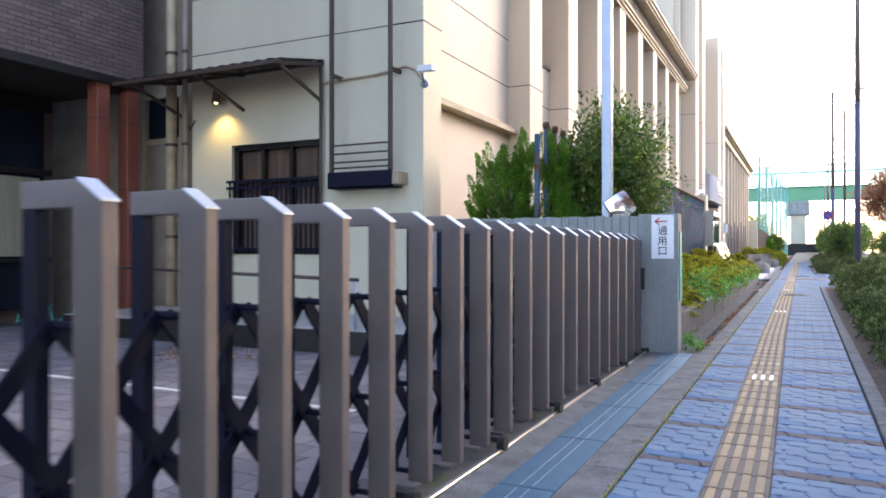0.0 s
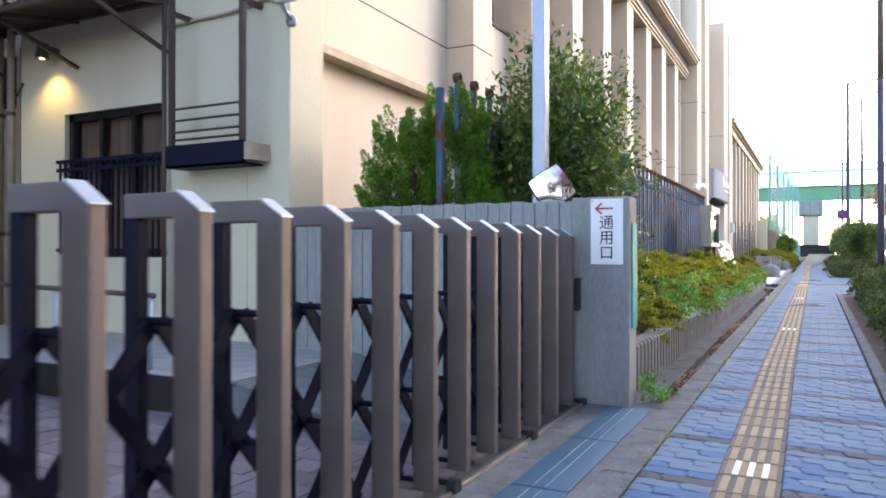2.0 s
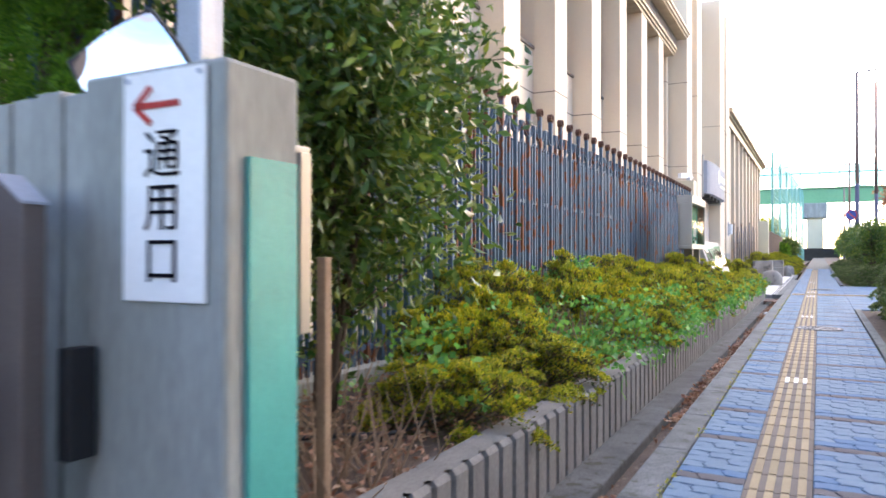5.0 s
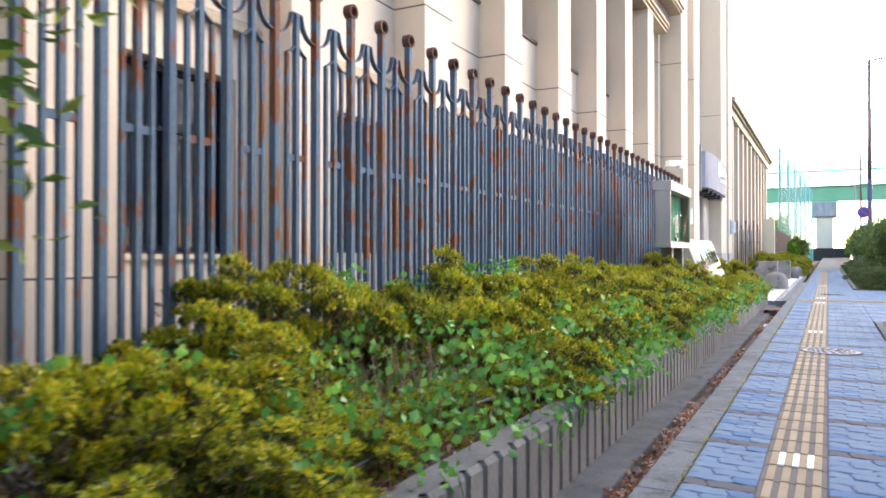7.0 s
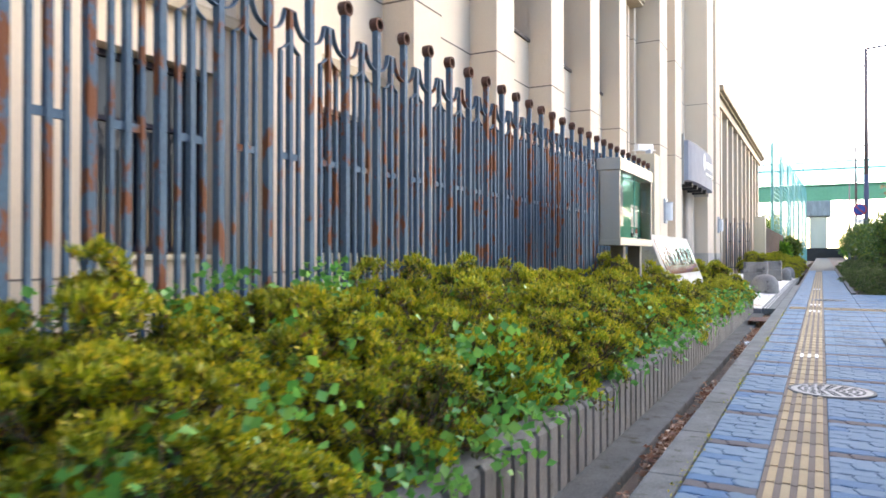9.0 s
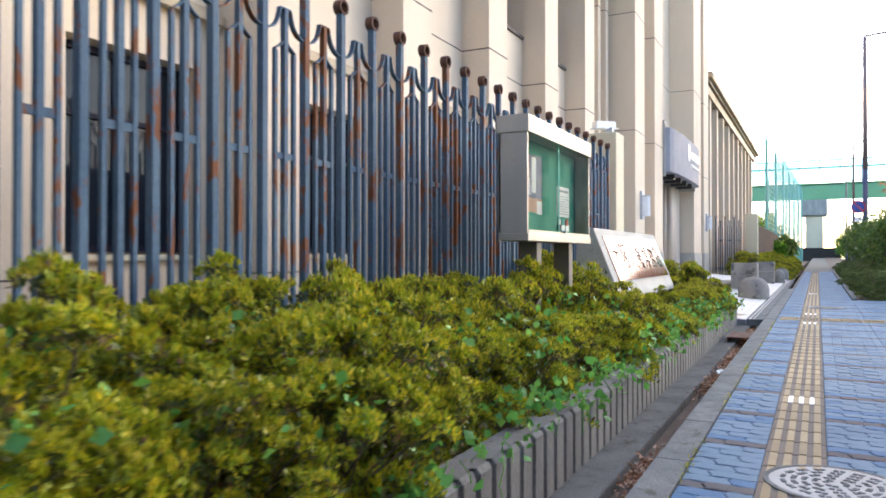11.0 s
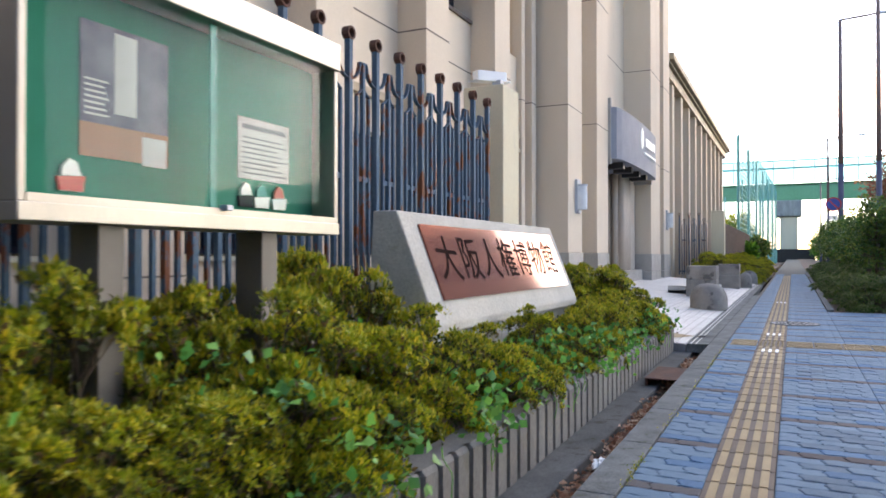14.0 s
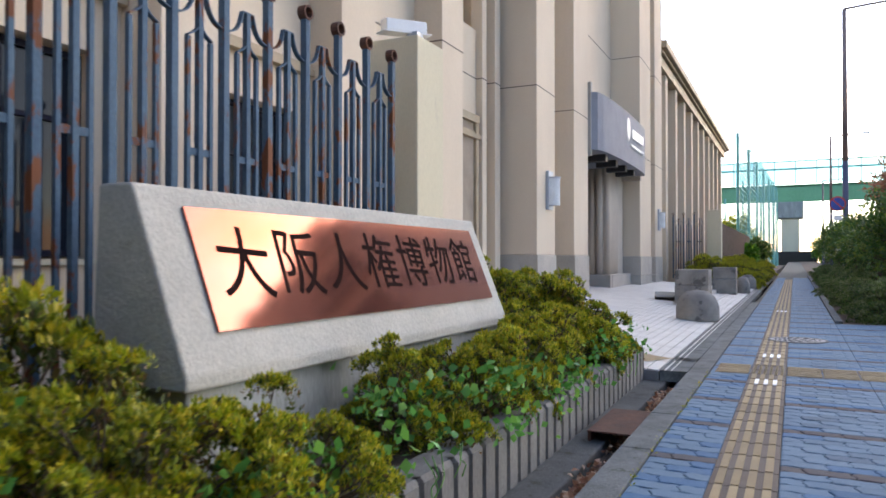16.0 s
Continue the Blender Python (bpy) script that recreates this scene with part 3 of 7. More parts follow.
def field(x0, x1, y0, y1):
    """Rows of pavers across a strip; every eighth row is a brown-grey band, and the row beside it is deeper blue."""
    for r in range(int(y0 / ROW), int(y1 / ROW)):
        y = (r + 0.5) * ROW
        k = (r - 6) % 8
        lo, hi = (x0 + (drift(y) if x0 == RX0 else 0)), (x1 + (drift(y) if x1 == TX0 else 0))
        x = x0 - (0 if r % 2 else PIECE / 2)
        while x < hi - 0.02:
            a, b = max(x, lo), min(x + PIECE, hi)
            if hi - b < 0.05:
                b = hi
            if b - a > 0.05:
                tone = "paver_grey" if k == 0 else ("paver_blue" if (k == 1 and rng.random() < 0.8) or rng.random() < 0.1 else "paver")
                pieces.append((a, b, y, tone, (a <= lo + 1e-6, b >= hi - 1e-6)))
            x += PIECE


field(LX0, TX0, -4.0, 60.0)
field(RX0, RX1, -4.0, 60.0)
field(RX1, 2.9, 24.3, 35.0)
singles = 0
for a, b, y, tone, flat in pieces:
    w = b - a
    z = rise(y) + rng.uniform(-0.0015, 0.0015)
    if 23.2 < y < 30.5 and b <= RX1 + 0.01 and singles < 300 and abs(PIECE - w) < 0.002 and not any(flat):
        ob = new("paver", paver_meshes[tone])
        ob.parent, ob.location = pavement, ((a + b) / 2, y, z)
        ob.rotation_euler[2] = rng.uniform(-0.006, 0.006)
        singles += 1
    else:
        paver_bm(joined[tone], w, ROW, pose((a + b) / 2, y, z, 0, 0, rng.uniform(-0.3, 0.3)), flat)
for tone, bm in joined.items():
    me = mesh_of(bm, "pavers", M[tone])
    ob = new("pavers", me)
    ob.parent = pavement
    tagged(ob, kind="stuff")

bm = bmesh.new()
for r in range(-6, 36):
    for k in range(48):
        x, y = -11.3 + 0.203 * k + (0.1 if r % 2 else 0), 0.203 * r
        if x < -1.9:
            zz = rng.uniform(-0.002, 0.002)
            vs = [bm.verts.new(p) for p in ((x, y, zz), (x + 0.195, y, zz), (x + 0.195, y + 0.195, zz), (x, y + 0.195, zz))]
            ws = [bm.verts.new((v.co.x, v.co.y, -0.03)) for v in vs]
            bm.faces.new(vs)
            for q in range(4):
                bm.faces.new((vs[q], ws[q], ws[(q + 1) % 4], vs[(q + 1) % 4]))
ob = part("yard_pavers", bm, M["paver_red"], yard_floor)
tagged(ob, kind="stuff")
structure("yard_line", B((-8.5, -3.0, 4.55, 4.62, 0.0, 0.004)), M["white_stone"], "faded white line painted on the yard", "painted line")

# tactile strip: tiles with four raised bars, and white reflective studs
tactile = thing("tactile_strip", "ochre tactile guide tiles with four raised bars down the pavement", "tactile paving", kind="structure")
bm = B((-0.153, 0.153, -0.1485, 0.1485, -0.03, 0.0))
tile_me = mesh_of(bm, "tactile_tile", M["tactile"])
bm = bmesh.new()
for k in range(4):
    x = -0.108 + 0.072 * k
    o = [(x - 0.0195, -0.134), (x - 0.015, -0.141), (x + 0.015, -0.141), (x + 0.0195, -0.134), (x + 0.0195, 0.134), (x + 0.015, 0.141), (x - 0.015, 0.141), (x - 0.0195, 0.134)]
    prism(bm, o, "z", 0.0005, 0.006)
bars_me = mesh_of(bm, "raised_bars", M["tactile_bar"])
bm = bmesh.new()
for i in range(36):
    c = Matrix.Translation((-0.12 + 0.048 * (i % 6), -0.12 + 0.048 * (i // 6), 0.003))
    bmesh.ops.create_cone(bm, cap_ends=True, segments=8, radius1=0.014, radius2=0.009, depth=0.006, matrix=c)
dots_me = mesh_of(bm, "raised_dots", M["tactile_bar"])
bm = bmesh.new()
for k in range(3):
    box(bm, -0.072 + 0.072 * k - 0.0155, -0.072 + 0.072 * k + 0.0155, -0.135, 0.135, 0.0, 0.0075)
stud_me = mesh_of(bm, "white_marks", M["white_paint"])
CROSS_Y = 29.4


def lay_tile(x, y, dots=False, turn=0.0):
    t = new("tactile_tile", tile_me)
    t.parent, t.location, t.rotation_euler[2] = tactile, (x, y, rise(y) + 0.001), turn
    r = new("raised_dots" if dots else "raised_bars", dots_me if dots else bars_me)
    r.parent = t


for i in range(-12, 190):
    y = 0.15 + 0.3 * i
    lay_tile((TX0 + TX1) / 2 + drift(y), y, dots=abs(y - CROSS_Y) < 0.31)
for i in range(1, 9):
    for dy in (-0.15, 0.15):
        lay_tile(TX1 + 0.153 + 0.3 * (i - 1), CROSS_Y + dy, dots=i > 6, turn=math.pi / 2)
lay_tile(TX0 - 0.155, CROSS_Y - 0.15, turn=math.pi / 2)
lay_tile(TX0 - 0.155, CROSS_Y + 0.15, turn=math.pi / 2)
for y in (7.35, 14.85, 22.05, 28.65, 30.45, 37.35):
    s = new("white_marks", stud_me)
    s.parent, s.location = tactile, ((TX0 + TX1) / 2 + drift(y), y, rise(y) + 0.002)

# manholes
def manhole(x, y, r, label):
    t = thing("manhole_cover", label, "manhole cover", at=(x, y, rise(y)))
    bm = bmesh.new()
    bmesh.ops.create_cone(bm, cap_ends=True, segments=48, radius1=r, radius2=r, depth=0.03, matrix=Matrix.Translation((x, y, rise(y) - 0.006)))
    part("cover", bm, M["terrace_tile"], t)
    bm = bmesh.new()
    for k in range(1, 6):
        q = r * k / 6.3
        n = 10 * k
        for i in range(n):
            if (i + k) % 3:
                a0, a1 = 2 * math.pi * i / n, 2 * math.pi * (i + 0.75) / n
                prism(bm, [(x + (q - 0.012) * math.cos(a0), y + (q - 0.012) * math.sin(a0)), (x + (q + 0.012) * math.cos(a0), y + (q + 0.012) * math.sin(a0)),
                           (x + (q + 0.012) * math.cos(a1), y + (q + 0.012) * math.sin(a1)), (x + (q - 0.012) * math.cos(a1), y + (q - 0.012) * math.sin(a1))], "z", rise(y) + 0.009, rise(y) + 0.0125)
    tagged(part("cast_pattern", bm, M["kerb"], t), kind="stuff")
    bm = bmesh.new()
    for i in range(48):
        a0, a1 = 2 * math.pi * i / 48, 2 * math.pi * (i + 1) / 48
        prism(bm, [(x + r * math.cos(a0), y + r * math.sin(a0)), (x + (r + 0.025) * math.cos(a0), y + (r + 0.025) * math.sin(a0)), (x + (r + 0.025) * math.cos(a1), y + (r + 0.025) * math.sin(a1)), (x + r * math.cos(a1), y + r * math.sin(a1))], "z", rise(y) - 0.02, rise(y) + 0.011)
    part("rim", bm, M["kerb"], t)


manhole(-0.17, 19.9, 0.30, "round cast manhole cover with a patterned pale face")
manhole(-0.1, 32.2, 0.33, "round cast manhole cover flush with the pavers")

# edging on the road side
kerb = thing("road_side_kerb", "low concrete edging stones along the hedge", "kerb", kind="structure")
for i in range(40):
    y = -4 + 0.7 * i
    if y < 23.9:
        part("edging_stone", B((0.455, 0.565, y, y + 0.692, -0.2, 0.03), bevel=0.01, sloped=True), M["kerb"], kerb)
for i in range(40):
    y = 35.1 + 0.7 * i
    part("edging_stone", B((0.455, 0.565, y, y + 0.692, -0.2, 0.03), sloped=True), M["kerb"], kerb)

# kerb slabs beside the gutter
inner = thing("gutter_kerb", "grey concrete kerb slabs with mossy joints beside the gutter", "kerb", kind="structure")
for i in range(44):
    y = -4 + 1.0 * i
    part("kerb_slab", B((-1.045, -0.866, y, y + 0.992, -0.32, 0.006), bevel=0.006, sloped=True), M["kerb"], inner)
bm = bmesh.new()
box(bm, -1.24, -1.04, 8.9, 29.3, -0.4, -0.17, sloped=True)
structure("gutter", bm, M["soil"], "shallow open gutter with soil and fallen leaves", "gutter")
bm = bmesh.new()
box(bm, -1.47, -1.235, 8.87, 28.94, -0.4, -0.095, sloped=True, bevel=0.012)
structure("planter_footing", bm, M["ledge"], "grey concrete footing ledge along the gutter", "footing")

# ribbed planter wall
bm = bmesh.new()
outline = []
y = 8.95
while y < 28.9:
    outline += [(-1.45, y), (-1.45, y + 0.112), (-1.472, y + 0.124), (-1.472, y + 0.148)]
    y += 0.16
outline += [(-1.45, 28.95), (-1.62, 28.95), (-1.62, 8.95)]
a = [bm.verts.new((x, yy, -0.25)) for x, yy in outline]
b = [bm.verts.new((x, yy, 0.335)) for x, yy in outline]
c = [bm.verts.new((x - (0.02 if x > -1.6 else 0), yy, 0.358)) for x, yy in outline]
k = len(outline)
for lo, hi in ((a, b), (b, c)):
    for i in range(k):
        bm.faces.new((lo[i], lo[(i + 1) % k], hi[(i + 1) % k], hi[i]))
bm.faces.new(c)
bmesh.ops.triangulate(bm, faces=[f for f in bm.faces if len(f.verts) > 4])
structure("planter_wall", bm, M["planter"], "weathered grey concrete planter wall with vertical ribs", "planter wall")
structure("planter_end", B((-3.3, -1.625, 28.78, 28.95, -0.25, 0.355), bevel=0.01), M["planter"], "grey concrete end of the planter", "planter wall")
bm = bmesh.new()
nx, ny = 14, 160
grid = [[bm.verts.new((-4.6 + 3.0 * i / nx, 8.85 + 19.95 * j / ny, 0.30 + 0.05 * noise.noise((i * 0.7, j * 0.5, 0)) + 0.03 * noise.noise((i * 2.1, j * 1.7, 3)))) for j in range(ny + 1)] for i in range(nx + 1)]
for i in range(nx):
    for j in range(ny):
        bm.faces.new((grid[i][j], grid[i + 1][j], grid[i + 1][j + 1], grid[i][j + 1]))
structure("planter_soil", bm, M["soil"], "dry brown soil with leaf litter in the planter", "soil", smooth=True)
structure("fence_footing", B((-3.22, -2.98, 9.0, 27.1, 0.1, 0.42), bevel=0.01), M["concrete"], "low concrete footing under the iron fence", "footing")

# steel cover plate and rail in front of the gate
structure("gate_apron", B((-1.66, -1.047, -8, 8.885, -0.3, 0.0), sloped=True), M["kerb"], "worn concrete strip in front of the gate", "concrete strip")
cover = thing("channel_cover", "worn blue-grey steel cover plates over a drain channel", "drain cover", kind="structure")
for i in range(9):
    y = -0.6 + 1.02 * i
    p = part("cover_plate", B((-1.40, -1.10, y, min(y + 1.01, 8.55), 0.0, 0.012), bevel=0.003, sloped=True), M["plate"], cover)
    part("bright_seam", B((-1.29, -1.2865, y + 0.02, min(y + 0.99, 8.53), 0.012, 0.014), (-1.225, -1.2215, y + 0.02, min(y + 0.99, 8.53), 0.012, 0.014), sloped=True), M["galv"], p)
bm = bmesh.new()
tube(bm, (-1.612, -2, rise(-2) + 0.006), (-1.612, 8.55, rise(8.55) + 0.006), 0.013, 14)
structure("gate_rail", bm, M["rail_metal"], "bright polished steel guide rail of the gate", "rail", smooth=True)
lid = thing("gutter_lid", "rusty brown steel lid laid across the gutter", "steel lid", at=(-1.2, 26.78, rise(26.78)))
part("lid_plate", B((-1.345, -1.05, 26.4, 27.15, -0.032, -0.022), bevel=0.002, sloped=True), M["rust"], lid)
parts("lid_frame", M["rust"], lid, (-1.345, -1.325, 26.42, 27.13, -0.095, -0.033), (-1.07, -1.052, 26.42, 27.13, -0.21, -0.033), sloped=True)
grate = thing("drain_grating", "dark drain grating with pale lines along the forecourt", "drain grating", kind="structure")
for i in range(18):
    y = 28.62 + 1.0 * i
    if i == 0:
        y = 28.95
    part("grating_slab", B((-1.30, -1.05, y, y + 0.985, -0.1, 0.004), sloped=True), M["kerb"], grate)
    part("grating_slot", B((-1.26, -1.245, y, y + 0.985, 0.004, 0.008), (-1.2, -1.19, y, y + 0.985, 0.004, 0.008), sloped=True), M["white_stone"], grate)


# ---- forecourt of the entrance ----
def forecourt_z(x, y):
    return rise(y) + max(0.0, (-1.3 - x)) * 0.07


bm = bmesh.new()
for (x0, x1) in ((-6.5, -1.31),):
    vs = [bm.verts.new((x, y, forecourt_z(x, y) - dz)) for x in (x0, x1) for y in (28.96, 47.5) for dz in (0.3, 0.012)]
    for q in ((0, 1, 3, 2), (4, 6, 7, 5), (0, 4, 5, 1), (2, 3, 7, 6), (0, 2, 6, 4), (1, 5, 7, 3)):
        bm.faces.new([vs[i] for i in q])
forecourt = structure("forecourt", bm, M["plaza_joint"], "pale tiled forecourt rising to the entrance", "forecourt")
bm = bmesh.new()
for i in range(44):
    x = -1.32 - 0.118 * i
    for j in range(31):
        y = 28.98 + 0.6 * j
        x1, y1 = x - 0.108, min(y + 0.59, 47.4)
        vs = [bm.verts.new((u, v, forecourt_z(u, v) + 0.0)) for u, v in ((x, y), (x1, y), (x1, y1), (x, y1))]
        ws = [bm.verts.new((v.co.x, v.co.y, v.co.z - 0.012)) for v in vs]
        bm.faces.new(vs)
        for q in range(4):
            bm.faces.new((vs[q], ws[q], ws[(q + 1) % 4], vs[(q + 1) % 4]))
tiles = part("tiles", bm, M["white_stone"], forecourt)
tagged(tiles, kind="stuff")
bm = bmesh.new()
prev = None
for i in range(30):
    a = i / 29
    x, y = -1.4 - 3.2 * a, 29.6 + 7.5 * a ** 1.8
    row = [bm.verts.new((x + dx, y + dy, forecourt_z(x + dx, y + dy) + 0.006)) for dx, dy in ((0.1, 0.22), (-0.1, -0.22))]
    if prev:
        bm.faces.new((prev[0], prev[1], row[1], row[0]))
    prev = row
part("tactile_curve", bm, M["tactile_bar"], forecourt, "ochre tactile band curving to the entrance")

# steps beside the stones
steps = thing("entrance_steps", "pale stone steps beside the stone bollards", "steps", kind="structure")
for i in range(3):
    x1 = -1.75 - 0.3 * i
    z = 0.28 + 0.11 * i
    part("step", B((-2.95, x1, 38.46, 42.88, 0.0, z), bevel=0.01, sloped=False), M["white_stone"], steps)


# ---- museum building along the pavement ----
FX, WX = -4.65, -5.1     # front of the fins, and of the wall between them
FIN0, FINS, PITCH, FINW = 13.15, 8, 2.56, 0.73
museum = thing("museum_building", "cream plastered building with deep vertical fins and a projecting cornice", "building", at=(-8, 20, 0))
parts("wall", M["plaster"], museum, (-8.9, WX, 9.0, 33.6, -0.3, 1.22), (-8.9, WX, 9.0, 33.6, 2.85, 5.2), (-8.9, WX - 0.35, 9.0, 33.6, 5.2, 9.2), (-8.9, WX - 0.3, 9.0, 33.6, 1.22, 2.85))
# piers of the wall between the windows of the lower and upper floor
edges = [9.36] + [FIN0 + PITCH * i for i in range(FINS)]
for i, y in enumerate(edges):
    if i == 0:
        parts("wall_panel", M["plaster"], museum, (WX - 0.3, WX, 9.36, FIN0, 1.22, 2.85), (WX - 0.36, WX, 9.36, FIN0, 5.2, 8.2))
        continue
    parts("wall_panel", M["plaster"], museum, (WX - 0.3, WX, y, y + FINW + 0.22, 1.22, 2.85), (WX - 0.36, WX, y, y + FINW + 0.3, 5.2, 8.2), (WX - 0.3, WX, y + PITCH - 0.25, y + PITCH, 1.22, 2.85))
    fin = part("fin", B((WX - 0.02, FX, y, y + FINW, -0.2, 8.16), bevel=0.012), M["plaster"], museum)
    parts("joint", M["joint"], fin, (WX + 0.0, FX + 0.003, y - 0.003, y + FINW + 0.003, 4.345, 4.365), (WX + 0.0, FX + 0.003, y - 0.003, y + FINW + 0.003, 1.05, 1.065))
    y0, y1 = y + FINW + 0.22, y + PITCH - 0.25
    if i < FINS:
        w = part("window", B((WX - 0.2, WX - 0.19, y0, y1, 1.24, 2.84)), M["window_glass"], museum, "dark ground-floor window")
        part("window_frame", B((WX - 0.19, WX - 0.15, y0, y0 + 0.05, 1.24, 2.84), (WX - 0.19, WX - 0.15, y1 - 0.05, y1, 1.24, 2.84), (WX - 0.19, WX - 0.15, y0, y1, 2.79, 2.84), (WX - 0.19, WX - 0.15, y0, y1, 1.24, 1.29), (WX - 0.19, WX - 0.15, (y0 + y1) / 2 - 0.03, (y0 + y1) / 2 + 0.03, 1.24, 2.84), (WX - 0.19, WX - 0.15, y0, y1, 2.28, 2.32)), M["navy"], w)
        part("window_sill", B((WX - 0.15, WX + 0.05, y0 - 0.03, y1 + 0.03, 1.17, 1.22), bevel=0.008), M["plaster_pale"], w)
        u = part("window", B((WX - 0.33, WX - 0.32, y + FINW + 0.3, y + PITCH, 5.25, 8.2)), M["window_glass"], museum, "tall dark upper window")
        part("window_sill", B((WX - 0.32, WX + 0.04, y + FINW + 0.02, y + PITCH - 0.01, 5.2, 5.26), bevel=0.006), M["joint"], u)
        part("window_frame", B((WX - 0.32, WX - 0.28, y + FINW + 0.95, y + FINW + 1.0, 5.25, 8.2), (WX - 0.32, WX - 0.28, y + FINW + 0.3, y + PITCH, 6.7, 6.75)), M["frame_dark"], u)
    parts("joint", M["joint"], museum, (WX - 0.0, WX + 0.003, y + FINW + 0.01, y + PITCH, 4.345, 4.365))
    part("ledge", B((WX, WX + 0.1, y + FINW + 0.01, y + PITCH - 0.01, 3.28, 3.36), (WX, WX + 0.06, y + FINW + 0.01, y + PITCH - 0.01, 3.36, 3.41), bevel=0.006), M["trim"], museum)
parts("joint", M["joint"], museum, (WX, WX + 0.003, 9.37, FIN0, 4.345, 4.365), (WX, WX + 0.003, 9.37, FIN0, 5.25, 5.27))
part("ledge", B((WX, WX + 0.22, 9.36, FIN0 - 0.02, 3.42, 3.48), (WX, WX + 0.16, 9.36, FIN0 - 0.02, 3.48, 3.55), bevel=0.006), M["trim"], museum)
# corner pier and the end wall that faces the yard
corner = part("corner_pier", B((-5.2, FX, 8.8, 9.36, -0.2, 9.2), bevel=0.015), M["plaster_pale"], museum)
parts("joint", M["joint"], corner, (-5.2, FX + 0.003, 8.797, 9.363, 4.345, 4.365), (-5.2, FX + 0.003, 8.797, 9.363, 5.25, 5.27))
end = part("end_wall", B((-8.9, -5.2, 8.8, 9.05, -0.2, 1.14), (-8.9, -5.2, 8.8, 9.05, 2.85, 9.2), (-8.9, -8.06, 8.8, 9.05, 1.14, 2.85), (-6.38, -5.2, 8.8, 9.05, 1.14, 2.85)), M["plaster_pale"], museum, "pale greenish cream end wall")
parts("joint", M["joint"], end, (-8.9, -4.66, 8.797, 8.8, 4.345, 4.362), (-8.9, -4.66, 8.797, 8.8, 5.25, 5.27))
part("window_hood", B((-7.6, -6.5, 8.68, 8.8, 5.55, 5.66), bevel=0.01), M["trim"], end)
# cornice
part("fascia_beam", B((WX - 0.3, FX + 0.02, 9.0, 33.7, 8.16, 8.24), (WX - 0.3, FX + 0.07, 9.0, 33.7, 8.25, 8.33), (WX - 0.3, FX + 0.12, 9.0, 33.7, 8.34, 8.42), bevel=0.006), M["trim"], museum)
# set-back band between fascia and cornice, in the dark joint colour
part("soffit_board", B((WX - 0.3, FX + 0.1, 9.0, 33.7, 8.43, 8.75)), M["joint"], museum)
part("cornice", B((WX - 0.3, FX + 0.42, 8.6, 33.9, 8.74, 8.8), (WX - 0.3, FX + 0.47, 8.55, 33.95, 8.81, 8.9), (WX - 0.3, FX + 0.52, 8.5, 34.0, 8.91, 9.0), bevel=0.01), M["trim"], museum)
part("parapet", B((WX - 1.2, WX - 0.2, 8.8, 33.6, 9.0, 9.7)), M["plaster"], museum)

# entrance block
entrance = thing("entrance_block", "tall cream plastered entrance block with stepped piers and grey stone base", "building", at=(-6, 41, 0))
parts("wall", M["plaster"], entrance, (-9, WX - 0.05, 33.6, 37.9, -0.2, 15), (-9, WX - 0.05, 37.9, 43.9, 4.3, 13), (-9, WX - 0.05, 43.9, 48.4, -0.2, 13.3))
for y0, y1, x, top in ((33.35, 33.55, -4.98, 8.16), (33.75, 34.0, -4.9, 15), (34.2, 35.3, -4.28, 15), (36.65, 37.8, -4.28, 15), (43.9, 45.7, -4.28, 13.3), (46.5, 47.9, -4.28, 13.3)):
    pier = part("pier", B((WX - 0.1, x, y0, y1, 1.3 if y0 > 34 else -0.2, top), bevel=0.015), M["plaster"], entrance)
    if y0 > 34:
        parts("base_stone", M["granite"], pier, (WX - 0.1, x + 0.02, y0 - 0.015, y1 + 0.015, -0.2, 0.72), (WX - 0.1, x + 0.02, y0 - 0.015, y1 + 0.015, 0.73, 1.3), bevel=0.008)
    parts("joint", M["joint"], pier, (WX, x + 0.003, y0 - 0.003, y1 + 0.003, 4.345, 4.362), (WX, x + 0.003, y0 - 0.003, y1 + 0.003, 7.3, 7.32))
parts("joint", M["joint"], entrance, (WX - 0.05, WX - 0.047, 33.6, 36.6, 4.345, 4.362), (WX - 0.05, WX - 0.047, 39.0, 43.9, 7.3, 7.32))
part("door_recess", B((-6.6, -6.35, 37.9, 43.9, -0.2, 4.3)), M["beige_stone"], entrance, "beige back wall of the entrance recess")
b1 = part("service_panel", B((WX, WX + 0.03, 32.38, 33.18, 0.0, 3.55), bevel=0.006), M["beige_door"], entrance, "tall beige service door")
part("door_trim", B((WX, WX + 0.08, 32.28, 32.38, 0.0, 3.65), (WX, WX + 0.08, 33.18, 33.28, 0.0, 3.65), (WX, WX + 0.1, 32.28, 33.28, 3.55, 3.68)), M["trim"], b1)
d = part("glass_door", B((-6.3, -6.28, 38.2, 41.0, 0.5, 3.2)), M["window_glass"], entrance)
part("door_frame", B((-6.28, -6.2, 38.2, 38.28, 0.4, 3.3), (-6.28, -6.2, 39.55, 39.63, 0.4, 3.3), (-6.28, -6.2, 40.95, 41.03, 0.4, 3.3), (-6.28, -6.2, 38.2, 41.0, 3.2, 3.3)), M["frame_dark"], d)
fl = part("fluted_wall", B((-5.3, -4.78, 41.45, 43.8, 0.8, 3.68)), M["beige_stone"], entrance, "beige fluted stone wall beside the door")
for i in range(9):
    bm = bmesh.new()
    tube(bm, (-4.75 - 0.02 * i, 41.55 + 0.24 * i, 0.8), (-4.75 - 0.02 * i, 41.55 + 0.24 * i, 3.68), 0.115, 10)
    part("flute", bm, M["beige_stone"], fl, smooth=True)
